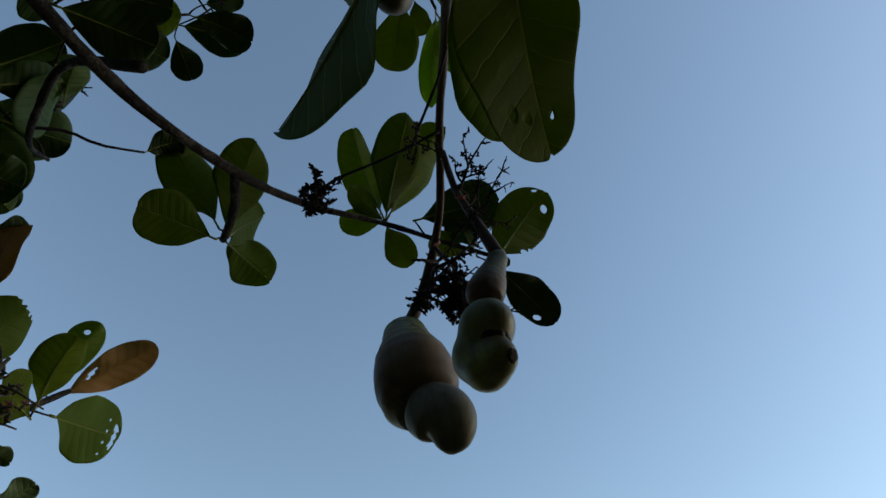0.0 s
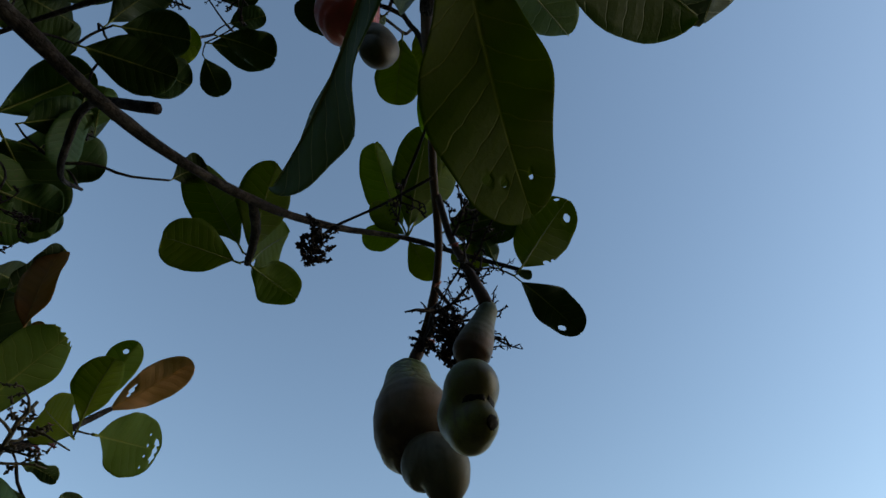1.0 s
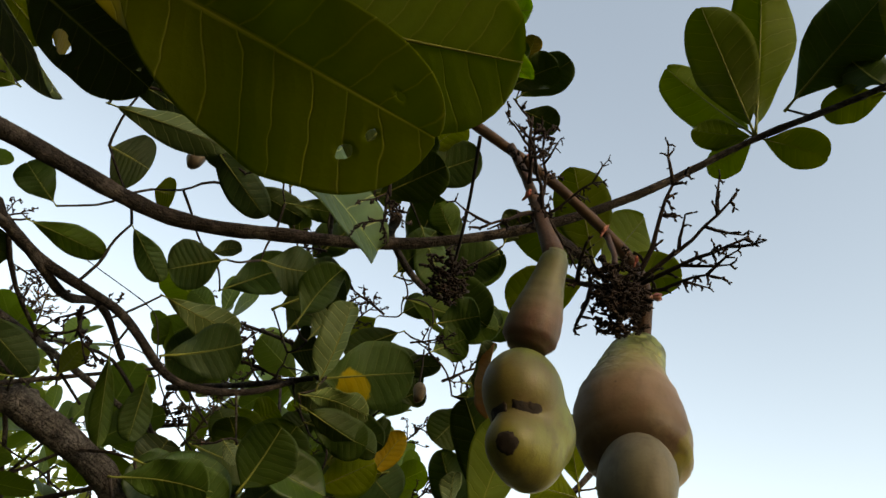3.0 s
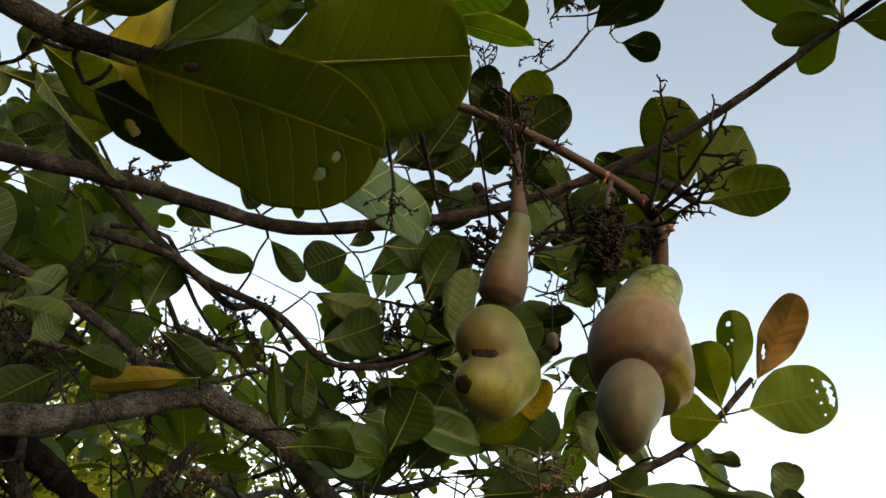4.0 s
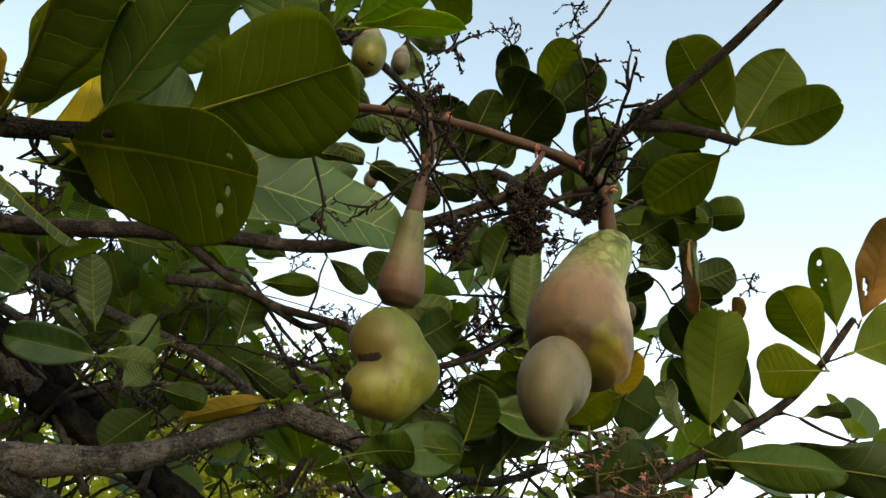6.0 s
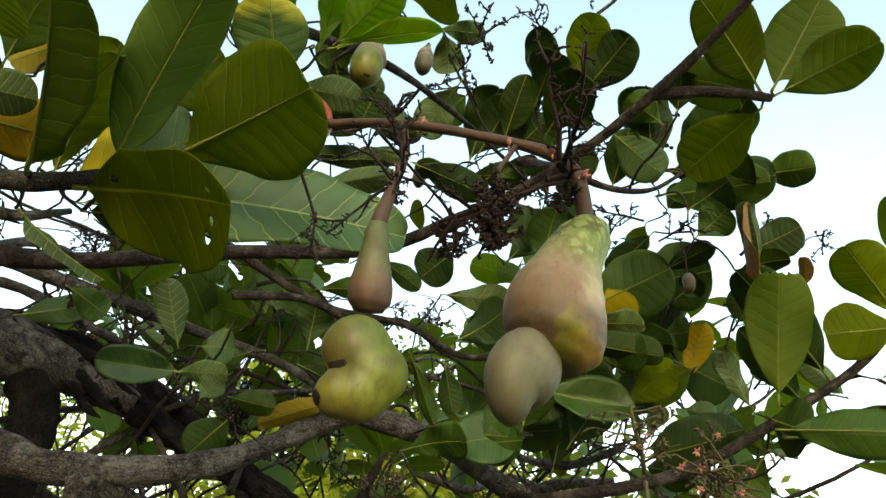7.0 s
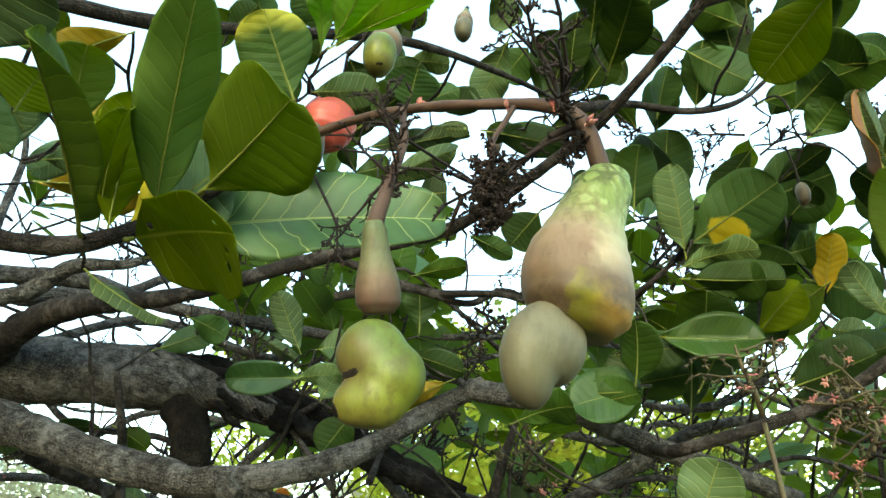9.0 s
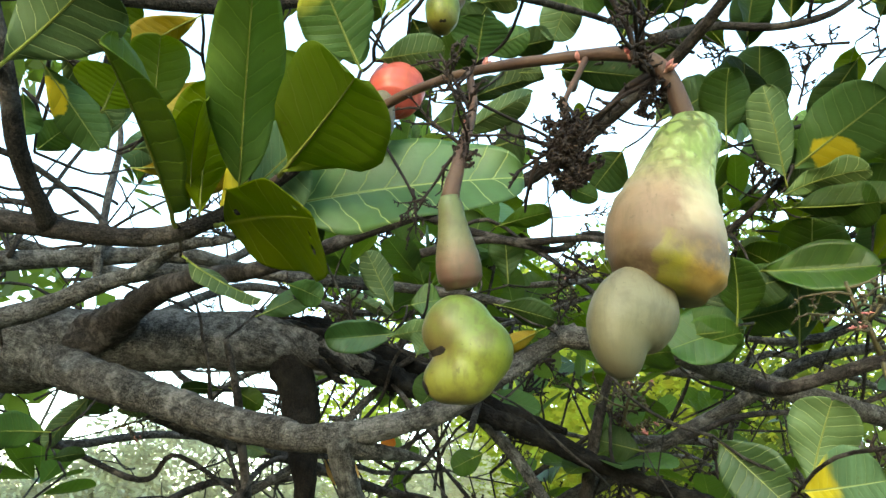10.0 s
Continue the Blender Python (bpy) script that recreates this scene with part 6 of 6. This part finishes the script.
flower_head("dry", 2, (0.300, 0.556, 2.095), (0.318, 0.548, 2.128), 0.8, "dried brown flower head")
bough("flower_stalk", [(0.297, 0.533, 2.126), (0.265, 0.541, 2.122), (0.235, 0.547, 2.120), (0.224, 0.548, 2.112)], (0.0009, 0.0008, 0.0008, 0.0010), DEAD, 6, 16, 0.1, 200)
flower_head("clump", 1, (0.225, 0.548, 2.122), (0.220, 0.549, 2.090), 1.1, "crumpled dark flower head")
bough("flower_stalk", [(0.309, 0.486, 2.127), (0.302, 0.492, 2.108), (0.292, 0.499, 2.088), (0.287, 0.502, 2.078)], (0.0009, 0.0008, 0.0008, 0.0010), DEAD, 6, 16, 0.1, 200)
flower_head("dry", 1, (0.288, 0.501, 2.084), (0.285, 0.503, 2.056), 0.75, "dried brown flower head")
bough("flower_stalk", [(0.280, 0.605, 2.113), (0.285, 0.603, 2.10), (0.290, 0.601, 2.088), (0.291, 0.600, 2.08)], (0.0016, 0.0014, 0.0012, 0.0012), STALK, 6, 16, 0.1, 200)
flower_head("clump", 0, (0.290, 0.601, 2.084), (0.291, 0.600, 2.052), 0.9, "crumpled dark flower head")
flower_head("clump", 1, (0.290, 0.601, 2.076), (0.293, 0.597, 2.046), 0.85, "crumpled dark flower head")
flower_head("clump", 0, (0.291, 0.600, 2.070), (0.284, 0.604, 2.044), 1.2, "crumpled dark flower head")
flower_head("dry", 2, (0.289, 0.601, 2.083), (0.276, 0.606, 2.070), 1.3, "dried brown flower head")
flower_head("dry", 0, (-0.287, 0.463, 2.511), (-0.246, 0.494, 2.506), 0.86)
flower_head("dry", 1, (-0.285, 0.563, 2.645), (-0.264, 0.500, 2.644), 0.81)
flower_head("dry", 2, (-0.165, 0.614, 2.516), (-0.129, 0.642, 2.576), 1.02)
flower_head("dry", 0, (-0.348, 0.707, 2.461), (-0.327, 0.764, 2.498), 1.04)
flower_head("dry", 1, (-0.457, 0.683, 2.400), (-0.405, 0.714, 2.425), 0.77)
flower_head("dry", 2, (-0.431, 0.701, 2.295), (-0.378, 0.734, 2.317), 0.82)
flower_head("dry", 0, (-0.034, 0.598, 2.745), (-0.089, 0.571, 2.768), 0.87)
flower_head("dry", 1, (0.077, 0.583, 2.729), (0.010, 0.614, 2.741), 0.72)
flower_head("dry", 2, (-0.197, 0.480, 2.498), (-0.238, 0.438, 2.526), 0.84)
flower_head("dry", 0, (-0.213, 0.415, 2.727), (-0.190, 0.480, 2.725), 0.81)
flower_head("dry", 1, (-0.277, 0.588, 2.491), (-0.279, 0.519, 2.525), 0.74)
flower_head("dry", 0, (0.054, 0.446, 2.534), (0.022, 0.455, 2.603), 1.08)
flower_head("dry", 1, (-0.081, 0.394, 2.584), (-0.010, 0.376, 2.613), 1.01)
flower_head("dry", 2, (-0.022, 0.518, 2.597), (0.027, 0.500, 2.625), 0.78)
flower_head("dry", 0, (-0.231, 0.534, 2.403), (-0.203, 0.566, 2.445), 0.70)
flower_head("dry", 1, (-0.190, 0.616, 2.388), (-0.162, 0.667, 2.394), 0.74)
flower_head("dry", 2, (-0.365, 0.630, 2.350), (-0.408, 0.653, 2.334), 0.77)
flower_head("dry", 0, (-0.110, 0.088, 2.272), (-0.088, 0.118, 2.316), 1.10)
flower_head("dry", 1, (-0.108, 0.287, 2.245), (-0.186, 0.273, 2.256), 0.89)
flower_head("dry", 0, (-0.271, 0.805, 2.431), (-0.328, 0.805, 2.438), 0.78)
flower_head("dry", 1, (0.073, 0.373, 2.584), (0.122, 0.320, 2.553), 0.93)
flower_head("dry", 2, (-0.367, 0.519, 2.288), (-0.426, 0.560, 2.306), 1.00)
flower_head("dry", 0, (-0.021, -0.003, 2.170), (0.020, 0.024, 2.229), 1.07)
flower_head("dry", 1, (-0.163, 0.228, 2.137), (-0.202, 0.168, 2.158), 0.91)
flower_head("dry", 2, (-0.094, 0.073, 2.150), (-0.115, 0.026, 2.209), 0.73)
flower_head("fresh", 0, (-0.01, 0.615, 2.045), (0.014, 0.608, 2.095), 1.1, "flower head with small pink flowers")
bough("flower_stalk", [(0.02, 0.63, 1.93), (0.0, 0.622, 1.98), (-0.01, 0.615, 2.04)], (0.0022, 0.002, 0.0016), FRESH, 6, 16, 0.05, 200)
flower_head("fresh", 1, (-0.13, 0.66, 2.075), (-0.06, 0.65, 2.065), 1.0, "flower head with small pink flowers")
flower_head("fresh", 2, (-0.15, 0.68, 2.09), (-0.09, 0.66, 2.03), 0.9, "flower head with small pink flowers")


def bud(place, size, out):
    """A small half-open flower: a waist of petals round a paler heart."""
    bm = bmesh.new()
    o = Vector(out).normalized()
    x = o.orthogonal().normalized()
    y = o.cross(x)
    rnd = random.Random(int(size * 1e5))
    for k in range(6):
        a = k * 1.047 + rnd.uniform(-0.3, 0.3)
        d = x * math.cos(a) + y * math.sin(a)
        c = bm.verts.new(-o * size * 0.6)
        tube(bm, [-o * size, d * size * 0.55 + o * size * 0.1, d * size * rnd.uniform(0.5, 1.1) + o * size * rnd.uniform(0.8, 1.7)], (size * 0.4, size * 0.55, size * 0.12), 6, n=7)
        bm.verts.remove(c)
    tube(bm, [-o * size * 2.5, -o * size * 0.6], (size * 0.25, size * 0.5), 6)
    bmesh.ops.translate(bm, vec=Vector(place), verts=bm.verts)
    ob = part("flower_bud", bm, PINK, tree, "small pink flower bud")
    ob.matrix_parent_inverse = tree_back


for place, size, out in (((0.2945, 0.558, 2.1275), 0.0020, (0, 1, 0.8)), ((0.2825, 0.602, 2.1125), 0.0018, (0.6, 0.2, 1)), ((0.2690, 0.636, 2.0955), 0.0020, (0.3, 1, 0.2)), ((0.3025, 0.555, 2.0900), 0.0016, (1, 0.3, 0)), ((0.2760, 0.622, 2.1075), 0.0016, (0.4, 0.1, 1))):
    bud(place, size, out)


# ---- the rest of the crown: twigs with whorls of leaves ----
HEART = Vector((0.45, 0.62, 1.9))


def crown_height(left):
    """How high the crown reaches, in degrees over the level, by the compass: degrees left of north."""
    table = ((40, 0), (50, 14), (62, 20), (75, 26), (97, 36), (125, 38), (150, 38), (200, 30))
    for (a, x), (b, y) in zip(table, table[1:]):
        if a <= left <= b:
            return x + (y - x) * (left - a) / (b - a)
    return 0


def crown():
    rnd = random.Random(21)
    verts, faces, uvs = [], [], []
    bm = bmesh.new()
    heads = []
    rows, cols = 7, 2
    whorls = []
    while len(whorls) < 118:
        left, up, far = rnd.uniform(46, 190), rnd.uniform(-8, 70), 0.95 + 1.5 * rnd.random() ** 1.2
        if up > crown_height(left) - rnd.uniform(0, 6) or left > 146 and rnd.random() < 0.86 or left > 132 and up < 12 and rnd.random() < 0.7:
            continue
        if 104 < left < 127 and 18 < up < 38 and rnd.random() < 0.52 or up < 15 and rnd.random() < 0.45:
            continue
        a, e = radians(left), radians(up)
        p = HEART + Vector((-math.sin(a) * math.cos(e), math.cos(a) * math.cos(e), math.sin(e))) * far
        if p.z > 3.7 or p.z < 1.45:
            continue
        whorls.append(p)
    # whorls added out of view over the trunk, to cut the sky light
    for _ in range(130):
        a, r = rnd.uniform(-2.9, 0.9), 2.6 * math.sqrt(rnd.random())
        p = Vector((1.0 + r * math.cos(a), -0.75 + r * math.sin(a), 2.75 + 0.9 * rnd.random() - 0.12 * r * r))
        if p.y < 0.3 and p.x > 0.65:
            whorls.append(p)
    more = random.Random(5)
    for _ in range(22):
        a, e, far = radians(more.uniform(104, 150)), radians(more.uniform(-6, 30)), more.uniform(1.2, 2.4)
        whorls.append(HEART + Vector((-math.sin(a) * math.cos(e), math.cos(a) * math.cos(e), math.sin(e))) * far)
    for _ in range(9):
        a, e, far = radians(more.uniform(128, 142)), radians(more.uniform(20, 38)), more.uniform(1.0, 1.6)
        whorls.append(HEART + Vector((-math.sin(a) * math.cos(e), math.cos(a) * math.cos(e), math.sin(e))) * far)
    for p in whorls:
        grow = Vector((rnd.uniform(-0.6, 0.6), rnd.uniform(-0.6, 0.6), rnd.uniform(0.1, 0.9))).normalized()
        root = p - grow * rnd.uniform(0.15, 0.4) + Vector((rnd.uniform(-0.1, 0.1), rnd.uniform(-0.2, 0.05), rnd.uniform(-0.15, 0.0)))
        mid = (p + root) / 2 + Vector((rnd.uniform(-0.03, 0.03), rnd.uniform(-0.03, 0.03), rnd.uniform(-0.04, 0.01)))
        tube(bm, [root, mid, p], (0.005, 0.0035, 0.0022), 6, 0.12, 9, grainy=90)
        FEET.append(root)
        for _ in range(rnd.choice((0, 1, 1, 2)) if p.x < 0.2 and math.atan2(HEART.x - p.x, p.y - HEART.y) > radians(96) else 0):
            heads.append((p, p + (grow + Vector((rnd.uniform(-0.5, 0.5), rnd.uniform(-0.5, 0.5), 0))).normalized() * rnd.uniform(0.07, 0.15)))
        side = grow.orthogonal().normalized()
        other = grow.cross(side)
        for k in range(rnd.randint(5, 8)):
            a = k * 2.4 + rnd.uniform(-0.3, 0.3)
            out = (side * math.cos(a) + other * math.sin(a) + grow * rnd.uniform(-0.2, 0.9)).normalized()
            n = (grow + out * rnd.uniform(-0.9, -0.1) + Vector((0, 0, 0.5))).normalized()
            n = (n - out * n.dot(out)).normalized()
            x = out.cross(n)
            size, width = rnd.uniform(0.075, 0.125), rnd.uniform(0.24, 0.31)
            start = p - grow * 0.05 * rnd.random()
            bend, fold = rnd.uniform(-0.1, 0.3), rnd.uniform(0.05, 0.3)
            base = len(verts)
            for i in range(rows + 1):
                s = min(max(even_out(i / rows), 0.006), 0.994)
                w = width * (4 * s ** 1.5 * (1 - s ** 1.5)) ** (0.70 - 0.25 * min(1.0, s * 1.25))
                for j in range(-cols, cols + 1):
                    c = j / cols
                    q = start + out * (0.10 + 0.9 * s) * size + x * c * w * size + n * size * (bend * (0.25 - (s - 0.5) ** 2) + fold * abs(c) * w)
                    verts.append(q)
                    uvs.append((0.5 + c * w, s))
            wide = 2 * cols + 1
            for i in range(rows):
                for j in range(2 * cols):
                    v = base + i * wide + j
                    faces.append((v, v + 1, v + wide + 1, v + wide))
    for _ in range(230):
        left, up, far = radians(rnd.uniform(97, 180)), rnd.uniform(-6, 32), rnd.uniform(0.8, 2.0)
        if up > crown_height(math.degrees(left)) or 1.83 < left < 2.28 and up > 18 and rnd.random() < 0.5:
            continue
        e = radians(up)
        p = HEART + Vector((-math.sin(left) * math.cos(e), math.cos(left) * math.cos(e), math.sin(e))) * far
        w = Vector((rnd.gauss(0, 1), rnd.gauss(0, 1), rnd.gauss(0.3, 0.6))).normalized()
        line = [p]
        for _ in range(6):
            w = (w + Vector((rnd.gauss(0, 0.28), rnd.gauss(0, 0.28), rnd.gauss(0.03, 0.28)))).normalized()
            line.append(line[-1] + w * rnd.uniform(0.03, 0.08))
        r = rnd.uniform(0.0012, 0.0034)
        tube(bm, line, (r, r * 0.8, r * 0.45), 5, 0.15, 14, grainy=120)
        if rnd.random() < 0.5 and line[-1].x < 0.2 and math.atan2(HEART.x - line[-1].x, line[-1].y - HEART.y) > radians(96):
            heads.append((line[-1], line[-1] + w * rnd.uniform(0.05, 0.09)))
    me = bpy.data.meshes.new("foliage")
    me.from_pydata(verts, [], faces)
    layer = me.uv_layers.new(name="UVMap")
    index = np.empty(len(me.loops), dtype=np.int32)
    me.loops.foreach_get("vertex_index", index)
    layer.data.foreach_set("uv", np.array(uvs, dtype=np.float32)[index].ravel())
    for f in me.polygons:
        f.use_smooth = True
    me.materials.append(FAR_LEAF)
    ob = tagged(new("foliage", me), "dense green leaves of the crown and its added unseen roof", kind="stuff")
    ob.parent, ob.matrix_parent_inverse = tree, tree_back
    ob = part("twig_tangle", bm, TWIG, tree, "thin brown twigs of the crown")
    ob.matrix_parent_inverse = tree_back
    tagged(ob, kind="stuff")
    for k, (a, b) in enumerate(heads):
        flower_head("fresh" if k % 7 == 0 else "dry", k % 3, a, b, 0.9)


crown()


def long_branches():
    """Bare stretches of branches that run through the crown."""
    rnd = random.Random(77)
    for k in range(26):
        left, up, far = rnd.uniform(88, 178), rnd.uniform(-4, 26), rnd.uniform(0.85, 1.9)
        a, e = radians(left), radians(up)
        p = HEART + Vector((-math.sin(a) * math.cos(e), math.cos(a) * math.cos(e), math.sin(e))) * far
        run = Vector((-0.9, 0.6 + rnd.uniform(-0.8, 0.5), rnd.uniform(-0.25, 0.7))).normalized()
        half = rnd.uniform(0.2, 0.5)
        pts = [p + run * half * s + Vector((rnd.uniform(-0.04, 0.04), rnd.uniform(-0.04, 0.04), rnd.uniform(-0.04, 0.04) - 0.05 * s * s)) for s in (-1, -0.6, -0.2, 0.2, 0.6, 1)]
        if min(q.z for q in pts) < 1.4 or max(q.z for q in pts) > 3.2:
            continue
        r = rnd.uniform(0.004, 0.013)
        bough("branch", pts, (r, r * 0.9, r * 0.75, r * 0.55), BARK if k % 3 else TWIG, 9, 36, 0.14, 50)


long_branches()


def carrying_twigs():
    """Thin crooked twigs that grow from the nearest wood to every leaf foot, each new twig becoming wood for the next."""
    rnd = random.Random(33)
    bm = bmesh.new()
    feet = np.array([tuple(p) for p in FEET])
    wood = np.array([tuple(p) for p in WOOD])
    gap = np.empty(len(feet))
    near = np.empty((len(feet), 3))
    for i, p in enumerate(feet):
        d = np.linalg.norm(wood - p, axis=1)
        gap[i], near[i] = d.min(), wood[d.argmin()]
    left = set(range(len(feet)))
    while left:
        i = min(left, key=lambda k: gap[k])
        left.remove(i)
        a, b, long = Vector(near[i]), Vector(feet[i]), gap[i]
        if long > 0.55:
            break
        fresh = [b]
        if long > 0.004:
            bow = Vector((rnd.gauss(0, 1), rnd.gauss(0, 1), rnd.gauss(-0.3, 0.6))) * long * 0.07
            line = [a, a.lerp(b, 0.3) + bow, a.lerp(b, 0.62) + bow * 0.7 + Vector((rnd.gauss(0, 1), rnd.gauss(0, 1), rnd.gauss(0, 1))) * long * 0.03, b]
            r = min(0.0012 + long * 0.006, 0.0042)
            tube(bm, line, (r, r * 0.85, r * 0.7), 6, 0.15, 8, grainy=140)
            fresh = [line[1], line[2], b]
        for q in fresh:
            d = np.linalg.norm(feet - np.array(tuple(q)), axis=1)
            closer = d < gap
            gap[closer], near[closer] = d[closer], tuple(q)
    ob = part("leaf_twig_tangle", bm, TWIG, tree, "thin crooked brown twigs")
    ob.matrix_parent_inverse = tree_back
    tagged(ob, kind="stuff")


carrying_twigs()


# ---- bushes and trees beyond ----
def bush(place, height, spread, seed, mat, leaf_size, count, label):
    rnd = random.Random(seed)
    ob = thing("bush", place, label, "bush", "far bushes")
    bm = bmesh.new()
    for k in range(5):
        a = rnd.uniform(0, 6.28)
        top = Vector((math.cos(a) * spread * 0.5, math.sin(a) * spread * 0.5, height * rnd.uniform(0.6, 0.9)))
        tube(bm, [Vector((0, 0, -0.1)), top * 0.5 + Vector((0, 0, height * 0.1)), top], (0.05 * height / 2, 0.02 * height, 0.008), 6, 0.1, 8, grainy=5)
    part("stem", bm, BARK, ob)
    verts, faces = [], []
    lumps = [(Vector((rnd.gauss(0, 0.45) * spread, rnd.gauss(0, 0.45) * spread, height * rnd.uniform(0.25, 0.95))), rnd.uniform(0.25, 0.5) * spread) for _ in range(14)]
    for k in range(count):
        c, r = lumps[k % 14]
        d = Vector((rnd.gauss(0, 1), rnd.gauss(0, 1), rnd.gauss(0, 1))).normalized()
        p = c + d * r * rnd.uniform(0.6, 1.1)
        y = Vector((rnd.gauss(0, 1), rnd.gauss(0, 1), rnd.gauss(0, 0.6))).normalized()
        x = y.orthogonal().normalized()
        n = leaf_size * rnd.uniform(0.6, 1.3)
        b = len(verts)
        verts += [p, p + y * n * 0.5 + x * n * 0.25, p + y * n, p + y * n * 0.5 - x * n * 0.25]
        faces.append((b, b + 1, b + 2, b + 3))
    me = bpy.data.meshes.new("leaves")
    me.from_pydata(verts, [], faces)
    me.materials.append(mat)
    crown_part = new("leaves", me)
    crown_part.parent = ob
    return ob


BUSH_GREEN = plain_material("bush_leaves", (0.060, 0.080, 0.022), (0.085, 0.100, 0.028), 3, 0.6, 0.3, 0.1, vary=0.6)
# low sunlight on the far leaves is put into this bright yellow-green
BUSH_SUN_YELLOW = plain_material("sun_painted_bush_leaves", (0.44, 0.44, 0.060), (0.33, 0.36, 0.055), 3, 0.6, 0.4, 0.1, vary=0.6)
STRAW = plain_material("straw_bush_leaves", (0.62, 0.57, 0.37), (0.52, 0.49, 0.31), 3, 0.7, 0.4, 0.1, vary=0.5, tint=(0.55, 0.50, 0.32))


def sapling(place, height, seed):
    rnd = random.Random(seed)
    ob = thing("sapling", place, "thin bare sapling on dry grass", "tree", "far saplings")
    lean = Vector((rnd.uniform(-0.12, 0.12), rnd.uniform(-0.12, 0.12), 1))
    line = [Vector((0, 0, -0.1)), lean * height * 0.35 + Vector((0.05, 0, 0)), lean * height * 0.7, lean * height]
    part("trunk", tube(bmesh.new(), line, (0.035, 0.028, 0.018, 0.006), 7, 0.1, 14, grainy=6), BARK, ob)
    for k in range(9):
        h = rnd.uniform(0.35, 0.95)
        a = rnd.uniform(0, 6.28)
        root = lean * height * h
        tip = root + Vector((math.cos(a), math.sin(a), rnd.uniform(0.5, 1.3))) * height * 0.16
        part("limb", tube(bmesh.new(), [root, (root + tip) / 2 + Vector((0, 0, -0.05)), tip], (0.013, 0.009, 0.004), 5, n=7), BARK, ob)


brnd = random.Random(8)
for k in range(26):
    left, far = radians(60 + 5.2 * k + brnd.uniform(-2, 2)), brnd.uniform(5.5, 13)
    if k % 3 == 2:
        far += 6
    pale = k >= 15
    high = 0.5 + far * brnd.uniform(0.08, 0.15) if pale else far * (brnd.uniform(0.30, 0.46) if k > 9 else brnd.uniform(0.22, 0.40))
    bush((HEART.x - math.sin(left) * far, HEART.y + math.cos(left) * far, 0), high + 1.2, high * 0.55 + 0.4, 100 + k, STRAW if pale else BUSH_SUN_YELLOW if k % 4 == 0 or k > 10 else BUSH_GREEN, 0.06 if pale else 0.16 if k < 10 else 0.13, 20000 if pale else 2600 if k < 10 else 15000,
         "straw-coloured thin bush on dry grass" if pale else "leafy bush coloured as sunlit on dry grass" if k % 4 == 0 or k > 10 else "dense green bush on dry grass")
for k in range(7):
    left, far = radians(146 + 5 * k + brnd.uniform(-2, 2)), brnd.uniform(9, 15)
    sapling((HEART.x - math.sin(left) * far, HEART.y + math.cos(left) * far, 0), brnd.uniform(4.0, 6.0), 400 + k)

# added unseen trees that close the place behind and dim the low sky
for k in range(8):
    left, far = radians(-94 - 10.5 * k + brnd.uniform(-3, 3)), brnd.uniform(6.5, 9.5)
    bush((HEART.x - math.sin(left) * far, HEART.y + math.cos(left) * far, 0), brnd.uniform(6.5, 8.5), brnd.uniform(2.2, 2.8), 300 + k, BUSH_GREEN, 0.34, 4200, "added unseen dense green tree that blocks light")
